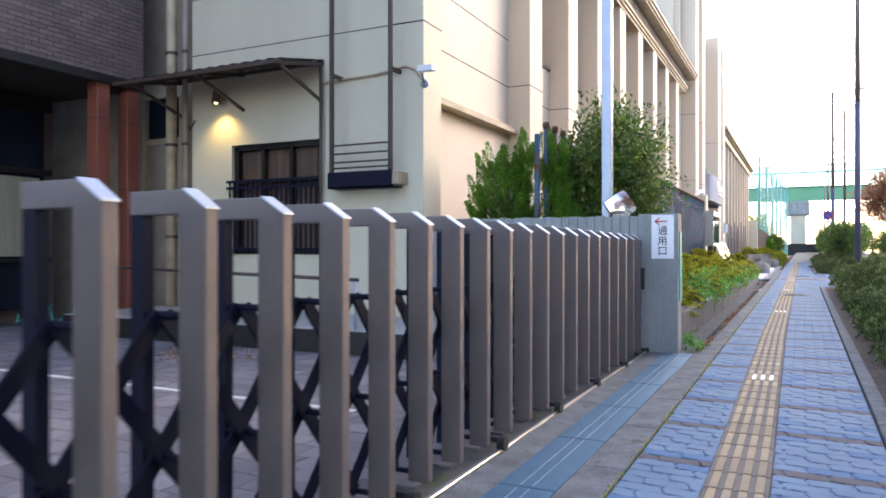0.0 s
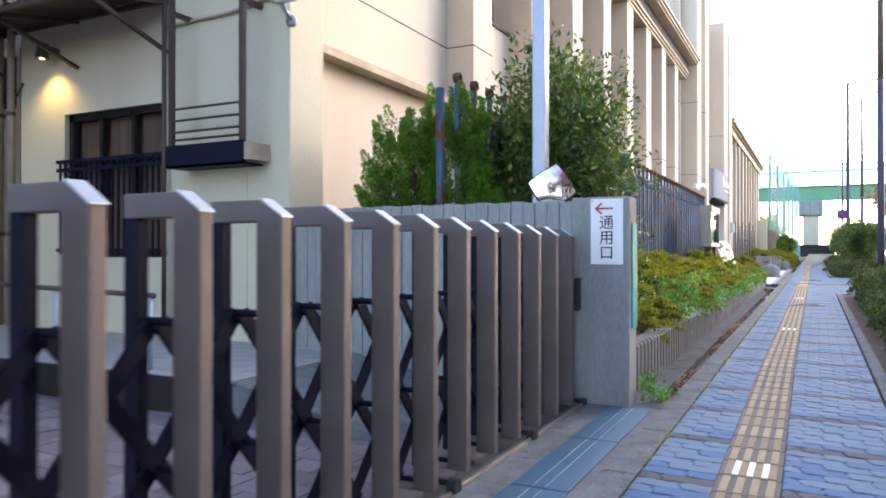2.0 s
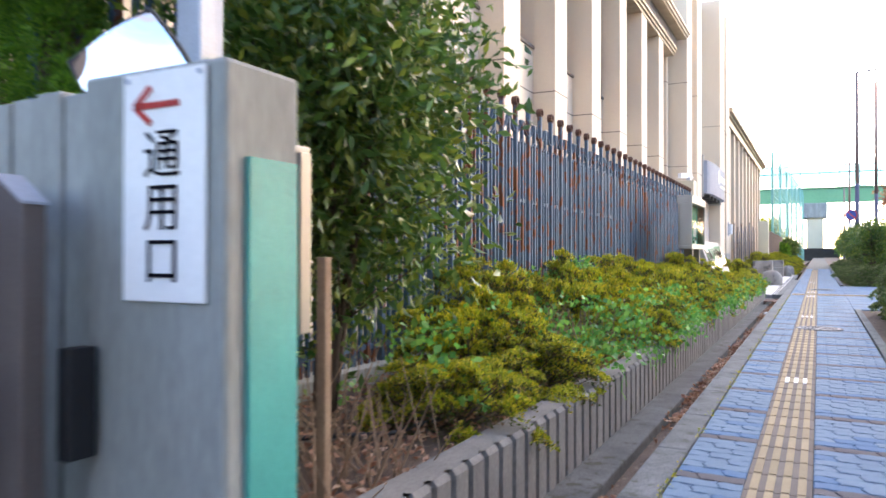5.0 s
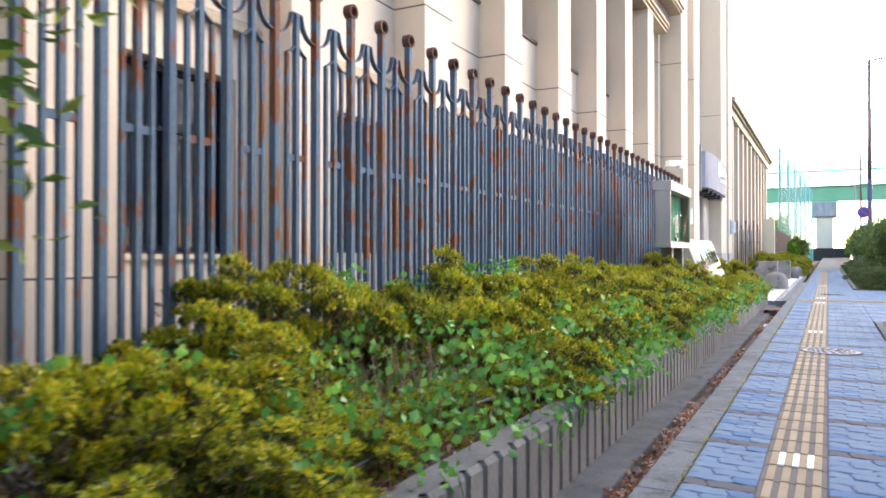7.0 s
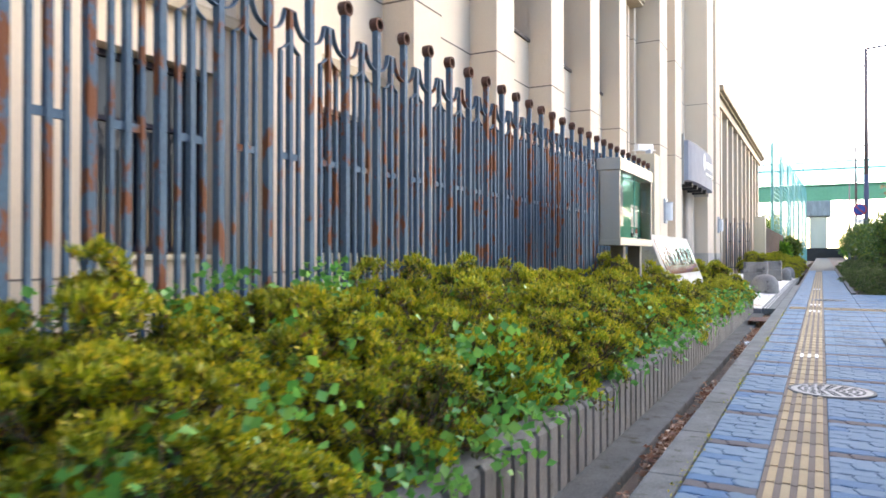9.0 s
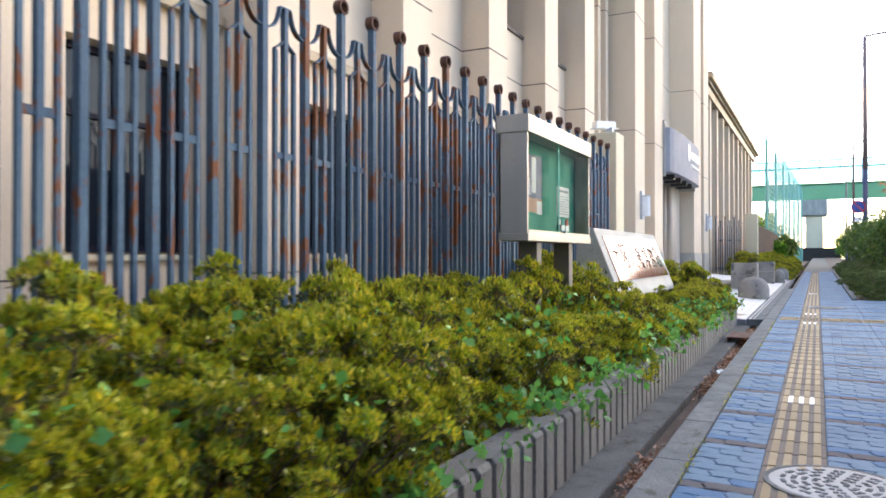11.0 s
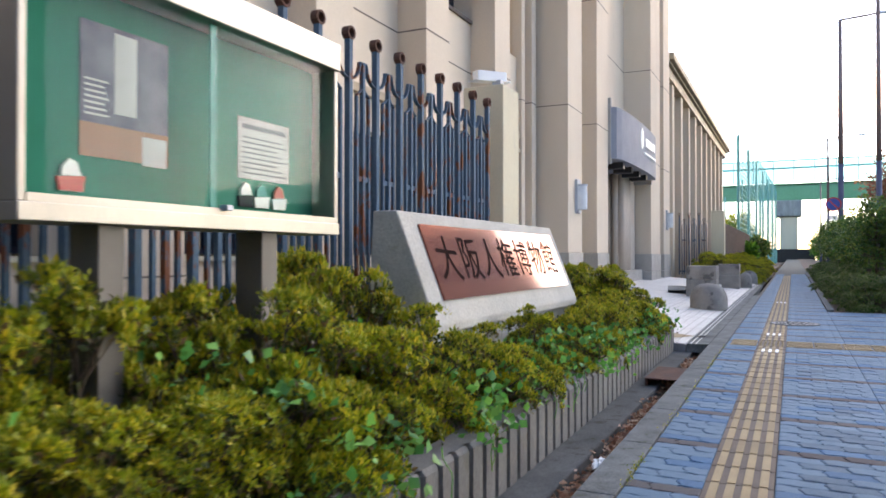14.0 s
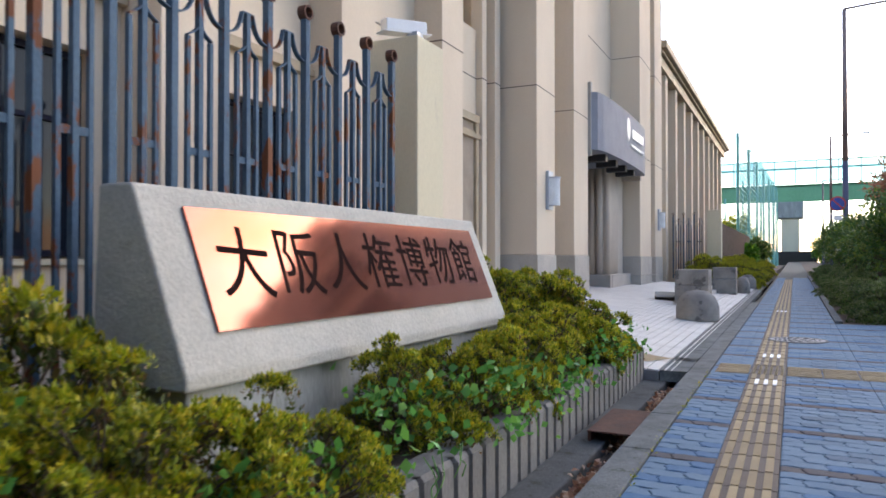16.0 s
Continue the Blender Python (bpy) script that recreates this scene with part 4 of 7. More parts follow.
for i in range(8):
    bm = bmesh.new()
    tube(bm, (-4.92 - 0.2 * i, 41.42, 0.8), (-4.92 - 0.2 * i, 41.42, 3.68), 0.095, 10)
    part("flute", bm, M["beige_stone"], fl, smooth=True)
part("end_base", B((-6.3, -4.56, 41.2, 41.39, -0.2, 0.8), bevel=0.01), M["granite"], fl)
part("fluted_base", B((-5.3, -4.55, 41.4, 43.85, -0.2, 0.8), bevel=0.01), M["granite"], fl)
part("lower_wall", B((-6.3, -5.3, 41.45, 43.9, 0.2, 4.3)), M["beige_stone"], entrance)
can = []
for i in range(13):
    a = math.pi * i / 12
    can.append((-4.25 + 0.3 * math.sin(a) ** 0.5, 37.85 + 5.9 * (1 - math.cos(a)) / 2))
bm = bmesh.new()
prism(bm, [(-5.2, 37.85)] + can + [(-5.2, 43.75)], "z", 3.68, 4.98)
cn = part("entrance_canopy", bm, M["grey_panel"], entrance, "bluish grey curved canopy panel over the entrance")
parts("panel_edge", M["granite"], cn, (-4.9, -4.22, 37.82, 37.95, 3.55, 5.2), (-4.9, -4.22, 43.62, 43.78, 3.55, 5.1))
for i in range(4):
    part("soffit_lamp", B((-4.6, -4.1, 38.7 + 1.1 * i, 38.95 + 1.1 * i, 3.52, 3.68)), M["black"], cn)
bm = bmesh.new()
bmesh.ops.create_uvsphere(bm, u_segments=12, v_segments=8, radius=0.2, matrix=Matrix.Translation((-3.95, 40.6, 4.56)) @ Matrix.Diagonal((0.12, 1, 1.5, 1)))
for i in range(6):
    box(bm, -3.99, -3.92, 41.0 + 0.26 * i, 41.2 + 0.26 * i, 4.38, 4.62)
for i in range(12):
    box(bm, -3.99, -3.92, 40.85 + 0.15 * i, 40.96 + 0.15 * i, 4.14, 4.21)
part("raised_sign", bm, M["white_paint"], cn, "white raised emblem and small unreadable letters")


def wall_lamp(x, y, z):
    t = thing("wall_lamp", "grey metal wall lamp with a white half-round cover", "wall lamp", group="entrance lamps", at=(x, y, z))
    part("bracket", B((x - 0.0, x + 0.06, y - 0.14, y + 0.14, z - 0.36, z + 0.36), bevel=0.01), M["galv"], t)
    bm = bmesh.new()
    o = [(x + 0.06 + 0.17 * math.sin(math.pi * i / 10), y - 0.13 * math.cos(math.pi * i / 10)) for i in range(11)]
    prism(bm, o, "z", z - 0.28, z + 0.22)
    part("cover", bm, M["milk_glass"], t, smooth=False)
    bm = bmesh.new()
    prism(bm, [(x + (u - x) * 1.06, y + (v - y) * 1.06) for u, v in o], "z", z + 0.22, z + 0.25)
    part("cap", bm, M["galv"], t)


wall_lamp(-4.28, 34.85, 2.5)
wall_lamp(-4.28, 47.1, 2.55)

# far wing with its own fins and roof edge
wing = thing("far_wing", "long cream wing with slender fins under a flat ochre eave", "building", at=(-8, 62, 0))
part("wall", B((-14, -5.3, 48.4, 75.2, -0.3, 8.3)), M["plaster"], wing)
for i in range(10):
    y = 50.2 + 2.55 * i
    part("fin", B((-5.3, -4.5, y, y + 0.5, -0.2, 8.2), bevel=0.01), M["plaster"], wing)
    part("window", B((-5.3, -5.29, y + 0.9, y + 2.1, 2.5, 7.6)), M["window_glass"], wing)
part("eave", B((-14, -4.3, 48.3, 75.6, 8.6, 8.7), (-14, -4.15, 48.2, 75.8, 8.71, 8.98), bevel=0.02), M["trim"], wing)
part("fascia_beam", B((-5.4, -4.42, 48.4, 75.2, 8.2, 8.58)), M["trim"], wing)


# ---- yard behind the gate ----
terrace = thing("terrace", "raised tiled terrace with a dark front edge along the end wall", "terrace", kind="structure")
part("terrace_base", B((-9.6, -3.7, 7.0, 8.8, -0.3, 0.27)), M["frame_dark"], terrace, "dark terrace riser")
bm = bmesh.new()
for i in range(29):
    for j in range(9):
        box(bm, -9.6 + 0.203 * i, -9.6 + 0.203 * i + 0.196, 7.0 + 0.2 * j, 7.0 + 0.2 * j + 0.193, 0.27, 0.28)
tagged(part("floor_tile", bm, M["terrace_tile"], terrace), kind="stuff")
bm = bmesh.new()
vs = [bm.verts.new(p) for p in ((-3.7, 7.0, 0.275), (-2.3, 7.0, 0.0), (-2.3, 8.6, 0.0), (-3.7, 8.6, 0.275), (-3.7, 7.0, -0.2), (-2.3, 7.0, -0.2), (-2.3, 8.6, -0.2), (-3.7, 8.6, -0.2))]
for q in ((0, 1, 2, 3), (4, 7, 6, 5), (0, 4, 5, 1), (1, 5, 6, 2), (2, 6, 7, 3), (3, 7, 4, 0)):
    bm.faces.new([vs[i] for i in q])
part("ramp", bm, M["kerb"], terrace)
rail = thing("handrail", "brown metal pipe handrail along the terrace", "handrail", at=(-6, 7.1, 0.28))
bm = bmesh.new()
tube(bm, (-9.3, 7.1, 0.98), (-4.6, 7.1, 0.86), 0.022)
part("rail", bm, M["brown_steel"], rail, smooth=True)
for i in range(5):
    bm = bmesh.new()
    x = -9.2 + 1.14 * i
    tube(bm, (x, 7.1, 0.28), (x, 7.1, 0.97 - 0.0255 * (x + 9.3)), 0.018)
    part("post", bm, M["galv"], rail, smooth=True)

# barred window and things on the end wall
bw = thing("barred_window", "dark aluminium window behind black iron bars with brown curtains", "window", kind="structure")
part("curtain", B((-8.03, -6.41, 8.98, 9.0, 1.16, 2.83)), M["curtain"], bw)
bm = bmesh.new()
bm.faces.new([bm.verts.new(p) for p in ((-8.03, 8.93, 1.16), (-6.41, 8.93, 1.16), (-6.41, 8.93, 2.83), (-8.03, 8.93, 2.83))])
gl = part("pane", bm, M["pane"], bw)
gl.visible_shadow = False
part("window_frame", B((-8.06, -7.98, 8.86, 8.94, 1.14, 2.85), (-6.46, -6.38, 8.86, 8.94, 1.14, 2.85), (-8.06, -6.38, 8.86, 8.94, 2.77, 2.85), (-8.06, -6.38, 8.86, 8.94, 1.14, 1.2), (-7.52, -7.46, 8.86, 8.94, 1.14, 2.85), (-6.98, -6.92, 8.86, 8.94, 1.14, 2.85), (-8.06, -6.38, 8.86, 8.94, 2.25, 2.31)), M["frame_dark"], bw)
for i in range(19):
    part("iron_bar", B((-8.05 + 0.0915 * i, -8.03 + 0.0915 * i, 8.72, 8.74, 1.17, 2.27)), M["navy"], bw)
parts("bar_rail", M["navy"], bw, (-8.1, -6.33, 8.715, 8.745, 1.2, 1.24), (-8.1, -6.33, 8.715, 8.745, 2.15, 2.19), (-8.1, -6.33, 8.715, 8.745, 2.25, 2.29))

aw = thing("awning", "dark brown corrugated awning on iron brackets", "awning", at=(-7.6, 8.3, 4.0))
bm = bmesh.new()
pts = []
for i in range(61):
    pts.append((-9.5 + 3.22 * i / 60, 0.012 * math.sin(i * 1.57)))
top = [[bm.verts.new((x, yy, z + dz)) for x, dz in pts] for yy, z in ((7.75, 3.79), (8.79, 4.0))]
for i in range(60):
    bm.faces.new((top[0][i], top[0][i + 1], top[1][i + 1], top[1][i]))
bmesh.ops.solidify(bm, geom=bm.faces[:], thickness=0.02)
part("roof_sheet", bm, M["brown_steel"], aw)
bm = bmesh.new()
for a, b in (((-9.5, 7.77, 3.75), (-6.28, 7.77, 3.75)), ((-9.5, 8.75, 3.95), (-6.28, 8.75, 3.95))):
    bar(bm, a, b, 0.05, 0.05)
part("edge_beam", bm, M["brown_steel"], aw)
for x in (-9.1, -7.8, -6.32):
    bm = bmesh.new()
    bar(bm, (x, 7.77, 3.73), (x, 8.78, 3.93), 0.05, 0.05)
    bar(bm, (x, 7.82, 3.71), (x, 8.78, 3.38), 0.04, 0.04)
    part("bracket", bm, M["brown_steel"], aw)
bm = bmesh.new()
tube(bm, (-6.3, 8.72, 3.95), (-6.3, 8.72, 0.28), 0.025)
part("downpipe", bm, M["brown_steel"], aw, smooth=True)
wl = thing("spot_lamp", "small lit spot lamp under the awning", "wall lamp", at=(-8.2, 8.7, 3.55))
bm = bmesh.new()
tube(bm, (-8.2, 8.8, 3.62), (-8.2, 8.62, 3.62), 0.05)
tube(bm, (-8.2, 8.62, 3.68), (-8.2, 8.6, 3.5), 0.06, 12, 0.08)
part("housing", bm, M["brown_steel"], wl)
bm = bmesh.new()
bmesh.ops.create_uvsphere(bm, u_segments=10, v_segments=6, radius=0.035, matrix=Matrix.Translation((-8.2, 8.6, 3.52)))
part("bulb", bm, M["lamp_glass"], wl)
lamp = new("spot_light", bpy.data.lights.new("spot_light", "SPOT"))
lamp.data.energy, lamp.data.color, lamp.data.spot_size, lamp.data.spot_blend, lamp.data.shadow_soft_size = 4, (1.0, 0.82, 0.35), radians(120), 0.8, 0.05
lamp.matrix_world = look((-8.2, 8.55, 3.42), (-8.2, 8.75, 2.6))

# rusty hanging frame on the corner of the end wall
hf = thing("hanging_sign_frame", "tall rusty steel sign frame with a navy bottom plate, empty", "sign frame", at=(-5.5, 8.5, 2.08))
for x in (-6.16, -5.2):
    part("upright", B((x - 0.025, x + 0.025, 8.5, 8.55, 2.15, 8.4)), M["brown_steel"], hf)
for z in (2.42, 2.5, 2.62, 2.74):
    bm = bmesh.new()
    tube(bm, (-6.14, 8.525, z), (-5.22, 8.525, z), 0.013)
    part("cross_bar", bm, M["brown_steel"], hf)
part("bottom_plate", B((-6.2, -5.16, 8.48, 8.52, 2.13, 2.36), (-6.2, -5.16, 8.48, 8.78, 2.13, 2.15)), M["navy"], hf)
part("side_plate", B((-5.2, -5.08, 8.5, 8.8, 2.17, 2.34)), M["trim"], hf)
for z in (3.72, 5.9):
    parts("wall_bracket", M["brown_steel"], hf, (-6.18, -6.14, 8.55, 8.8, z, z + 0.05), (-5.22, -5.18, 8.55, 8.8, z, z + 0.05))
for o in list(hf.children):
    o.location += Vector((0.19, 0.0, -0.065))


def conduit(name, pts, r, mat, label, category):
    cu = bpy.data.curves.new(name, "CURVE")
    cu.dimensions, cu.bevel_depth, cu.bevel_resolution = "3D", r, 2
    sp = cu.splines.new("POLY")
    sp.points.add(len(pts) - 1)
    for p, q in zip(sp.points, pts):
        p.co = (*q, 1)
    tmp = new("tmp", cu)
    bpy.context.view_layer.update()
    me = bpy.data.meshes.new_from_object(tmp.evaluated_get(bpy.context.evaluated_depsgraph_get()))
    bpy.data.objects.remove(tmp)
    me.materials.clear()
    me.materials.append(mat)
    return tagged(new(name, me), label, category)


conduit("wall_conduit", [(-6.3, 8.77, 3.66), (-5.4, 8.77, 3.68), (-4.9, 8.77, 3.75), (-4.75, 8.77, 3.68), (-4.62, 8.77, 3.5)], 0.02, M["trim"], "cream plastic conduit clipped to the end wall", "conduit")
conduit("loose_cable", [(-9.0, 8.75, 4.0), (-8.95, 8.74, 3.7), (-9.05, 8.74, 3.4), (-8.9, 8.75, 3.15), (-8.8, 8.76, 3.3)], 0.012, M["black"], "thin grey cable hanging on the wall", "cable")


def security_camera(at, aim, label, size=1.0):
    t = thing("security_camera", label, "camera", at=at)
    m = look(at, aim) @ Matrix.Rotation(radians(90), 4, "X") @ Matrix.Scale(size, 4)
    bm = B((-0.06, 0.06, -0.26, 0.16, -0.05, 0.06), bevel=0.012)
    bm.transform(m)
    part("housing", bm, M["white_paint"], t)
    bm = B((-0.075, 0.075, -0.3, 0.2, 0.06, 0.075), bevel=0.004)
    bm.transform(m)
    part("sun_hood", bm, M["white_paint"], t)
    bm = B((-0.045, 0.045, -0.004, 0.0, -0.03, 0.035))
    bm.transform(m @ Matrix.Translation((0, 0.166, 0)))
    part("lens_window", bm, M["black"], t)
    return t


c1 = security_camera((-4.5, 8.55, 3.63), (-2.6, 8.0, 3.42), "white security camera on a wall arm at the building corner", 0.62)
bm = bmesh.new()
tube(bm, (-4.56, 8.57, 3.58), (-4.62, 8.8, 3.48), 0.018)
tube(bm, (-4.62, 8.77, 3.48), (-4.62, 8.81, 3.48), 0.06)
part("arm", bm, M["galv"], c1, smooth=True)

# brown building beside the yard
yard = thing("brown_building", "dark brown tiled building with an overhanging upper floor and red columns", "building", at=(-12, 4, 0))
part("upper_wall", B((-16, -9.93, -6, 8.7, 3.95, 9.5)), M["mortar"], yard)
bm = bmesh.new()
for r in range(52):
    z = 4.0 + 0.072 * r
    if z > 6.2:
        break
    y = 4.2 - (0.115 if r % 2 else 0)
    while y < 8.7:
        box(bm, -9.93, -9.905, y, min(y + 0.222, 8.7), z, z + 0.064)
        y += 0.23
tagged(part("wall_tile", bm, M["brown_brick"], yard), kind="stuff")
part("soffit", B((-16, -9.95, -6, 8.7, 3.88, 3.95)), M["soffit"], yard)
part("edge_trim", B((-9.96, -9.89, -6, 8.7, 3.86, 3.99)), M["frame_dark"], yard)
part("back_wall", B((-16.2, -12.2, -6, 8.7, -0.2, 3.9)), M["brown_brick"], yard)
for y in (4.2, 5.6, 7.0):
    w = part("glass_wall", B((-11.9, -11.88, y, y + 1.3, 0.2, 3.6)), M["window_glass"], yard)
    part("blind", B((-11.875, -11.86, y + 0.1, y + 1.2, 1.1, 2.45)), M["curtain_pale"], w, "pale drawn blind")
    part("window_frame", B((-11.88, -11.8, y, y + 0.07, 0.1, 3.8), (-11.88, -11.8, y, y + 1.4, 2.5, 2.6), (-11.88, -11.8, y, y + 1.4, 1.0, 1.06), (-11.88, -11.8, y, y + 1.4, 3.6, 3.8)), M["frame_dark"], w)
for y in (7.86, 8.44):
    c = part("column", B((-10.2, -9.97, y, y + 0.24, -0.2, 3.9), bevel=0.01), M["red_column"], yard, "red-brown tiled column")
    parts("joint", M["mortar"], c, (-10.204, -9.966, y - 0.004, y + 0.244, 1.0, 1.01), (-10.204, -9.966, y - 0.004, y + 0.244, 2.2, 2.21), (-10.204, -9.966, y - 0.004, y + 0.244, 3.3, 3.31))
structure("linking_wall", B((-16.5, -8.88, 9.3, 9.5, -0.2, 9.2)), M["beige_door"], "beige painted recessed wall beside the end wall", "wall")
dd = thing("side_door", "beige steel side door with a small dark window", "door", kind="structure")
part("door_leaf", B((-10.45, -9.6, 9.24, 9.3, 0.28, 3.05), bevel=0.006), M["beige_door"], dd)
part("transom_window", B((-10.35, -9.68, 9.22, 9.29, 3.17, 3.85)), M["window_glass"], dd)
part("door_frame", B((-10.42, -9.62, 9.22, 9.3, 3.06, 3.15), (-10.5, -10.42, 9.2, 9.3, 0.28, 3.95), (-9.62, -9.55, 9.2, 9.3, 0.28, 3.95), (-10.42, -9.62, 9.2, 9.3, 3.86, 3.95)), M["trim"], dd)
for x, r, m in ((-9.28, 0.085, "cream_pipe"), (-8.98, 0.045, "beige_door")):
    t = thing("drain_pipe", "cream painted rainwater pipe with clamps", "pipe", at=(x, 8.72, 0.28))
    bm = bmesh.new()
    tube(bm, (x, 8.72, 0.28), (x, 8.72, 9.0), r, 14)
    part("pipe", bm, M[m], t, smooth=True)
    for z in (1.4, 2.9, 4.4):
        bm = bmesh.new()
        tube(bm, (x, 8.72, z), (x, 8.72, z + 0.05), r * 1.18, 14)
        part("clamp", bm, M["brown_steel"], t)
net = thing("green_net", "crumpled green plastic net on the yard floor", "net", at=(-11, 6.6, 0))
bm = bmesh.new()
r5 = random.Random(5)
for i in range(16):
    x0, y0 = -11.6 + r5.uniform(0, 1.3), 6.3 + r5.uniform(0, 1.2)
    bar(bm, (x0, y0, 0.02 + r5.uniform(0, 0.05)), (x0 + r5.uniform(-0.5, 0.5), y0 + r5.uniform(-0.4, 0.4), r5.uniform(0.1, 0.4)), 0.03, 0.015)
part("net_cord", bm, M["teal"], net)


# ---- side gate, its wall and sign ----
GATE_X = -1.66
gate = thing("accordion_gate", "bronze-coloured accordion gate with dark lattice, drawn shut", "gate", at=(-1.8, 4.5, 0))
frame_bm = bmesh.new()
# the frame is an upturned U across the gate: front post with a slanted cap, top bar, thin dark back post
prism(frame_bm, [(-0.115, 0.06), (0.0, 0.06), (0.0, 1.345), (-0.09, 1.405), (-0.335, 1.405), (-0.335, 1.325), (-0.115, 1.325)], "y", -0.028, 0.028)
bmesh.ops.bevel(frame_bm, geom=frame_bm.edges[:], offset=0.006, segments=2, affect="EDGES", profile=0.5)
frame_me = mesh_of(frame_bm, "gate_post", M["bronze"])
cap_bm = bmesh.new()
prism(cap_bm, [(-0.091, 1.410), (0.004, 1.347), (0.004, 1.341), (-0.094, 1.404)], "y", -0.031, 0.031)
cap_me = mesh_of(cap_bm, "slanted_cap", M["galv"])
back_me = mesh_of(B((-0.335, -0.275, -0.022, 0.022, 0.05, 1.325)), "back_post", M["navy"])
ys = [0.225 + 0.3745 * i for i in range(23)]
for i, y in enumerate(ys):
    z = -0.008 - 0.0025 * (y - 1.4)
    p = new("gate_post", frame_me)
    p.parent, p.location = gate, Vector((GATE_X, y, z)) - gate.location
    for nm, me in (("slanted_cap", cap_me), ("back_post", back_me)):
        q = new(nm, me)
        q.parent = p
    if i % 3 == 1:
        bm = bmesh.new()
        tube(bm, (GATE_X + 0.025, y + 0.1, z + 0.06), (GATE_X + 0.07, y + 0.1, z + 0.06), 0.044, 16)
        bar(bm, (GATE_X - 0.05, y + 0.1, z + 0.08), (GATE_X + 0.03, y + 0.1, z + 0.08), 0.03, 0.03)
        part("caster", bm, M["black"], gate, "black rubber caster", smooth=False)
    if i + 1 < len(ys):
        y2 = ys[i + 1]
        for x, (za, zb) in ((-0.2, (1.0, 0.54)), (-0.23, (0.54, 1.0)), (-0.2, (0.54, 0.1)), (-0.23, (0.1, 0.54))):
            bm = bmesh.new()
            bar(bm, (GATE_X + x, y, z + za), (GATE_X + x, y2, z + zb), 0.016, 0.058)
            part("lattice_bar", bm, M["navy"], gate)
    for zz in (0.1, 0.54, 1.0):
        bm = bmesh.new()
        tube(bm, (GATE_X - 0.33, y, z + zz), (GATE_X - 0.1, y, z + zz), 0.014, 8)
        part("pivot_pin", bm, M["navy"], gate)
part("latch", B((GATE_X - 0.02, GATE_X + 0.02, 8.53, 8.6, 0.75, 1.0), bevel=0.004), M["black"], gate)

gw = thing("gate_wall", "weathered board-marked concrete wall and pillar beside the gate", "wall", kind="structure")
part("pillar", B((-1.72, -1.27, 8.62, 8.86, -0.2, 1.625), bevel=0.012), M["concrete"], gw)
for i in range(28):
    x = -4.62 + 0.1036 * i
    part("board_mark", B((x, x + 0.099, 8.64 + 0.006 * (i % 2), 8.84, 0.0, 1.6 + 0.006 * (i % 3)), bevel=0.006), M["concrete"], gw)
ts = thing("side_entrance_sign", "white metal sign with a red arrow and black writing", "sign", at=(-1.44, 8.61, 1.36))
part("panel", B((-1.565, -1.315, 8.608, 8.616, 1.105, 1.61), bevel=0.003), M["white_paint"], ts)
bm = bmesh.new()
bar(bm, (-1.52, 8.605, 1.535), (-1.39, 8.605, 1.535), 0.003, 0.014)
bar(bm, (-1.525, 8.605, 1.535), (-1.475, 8.605, 1.575), 0.003, 0.014)
bar(bm, (-1.525, 8.605, 1.535), (-1.475, 8.605, 1.495), 0.003, 0.014)
part("arrow", bm, M["red_paint"], ts)
for ch, z in (("通", 1.42), ("用", 1.305), ("口", 1.19)):
    lettering(ch, 0.115, pose(-1.44, 8.6045, z, 90, 0, 0), M["ink"], ts, depth=0.001)
tagged(part("bolt", B((-1.555, -1.545, 8.604, 8.61, 1.59, 1.6), (-1.335, -1.325, 8.604, 8.61, 1.59, 1.6)), M["galv"], ts))
structure("teal_panel", B((-1.272, -1.258, 8.68, 8.84, 0.62, 1.42)), M["teal"], "teal plastic panel fixed to the pillar side", "panel")

pole = thing("steel_pole", "tall square galvanised pole with a small concrete foot", "pole", at=(-2.28, 9.55, 0.3))
part("shaft", B((-2.365, -2.24, 9.49, 9.615, 0.3, 7.5), bevel=0.008), M["galv"], pole)
part("foot", B((-2.48, -2.08, 9.35, 9.75, 0.2, 0.42), bevel=0.02), M["concrete"], pole)
mir = thing("traffic_mirror", "small rounded square convex traffic mirror with a dark rim", "mirror", at=(-2.01, 9.01, 1.75))
bm = bmesh.new()
nn = 12
mm = Matrix.Translation((-2.01, 9.01, 1.75)) @ Matrix.Rotation(radians(87), 4, "X") @ Matrix.Rotation(radians(25), 4, "Y") @ Matrix.Rotation(radians(35), 4, "Z")
def squircle(u, v):
    r = max(abs(u), abs(v))
    q = math.hypot(u, v)
    return (u * (0.78 + 0.22 * r / q), v * (0.78 + 0.22 * r / q)) if q > 0 else (0, 0)
g = [[bm.verts.new(mm @ Vector((0.153 * squircle(2 * i / nn - 1, 2 * j / nn - 1)[0], 0.153 * squircle(2 * i / nn - 1, 2 * j / nn - 1)[1], 0.028 * (1 - ((2 * i / nn - 1) ** 2 + (2 * j / nn - 1) ** 2) / 2)))) for j in range(nn + 1)] for i in range(nn + 1)]
for i in range(nn):
    for j in range(nn):
        bm.faces.new((g[i][j], g[i + 1][j], g[i + 1][j + 1], g[i][j + 1]))
part("mirror_face", bm, M["mirror"], mir, smooth=True)
bm = bmesh.new()
ring = [(2 * k / nn - 1, -1) for k in range(nn)] + [(1, 2 * k / nn - 1) for k in range(nn)] + [(1 - 2 * k / nn, 1) for k in range(nn)] + [(-1, 1 - 2 * k / nn) for k in range(nn)]
o = [squircle(u, v) for u, v in ring]
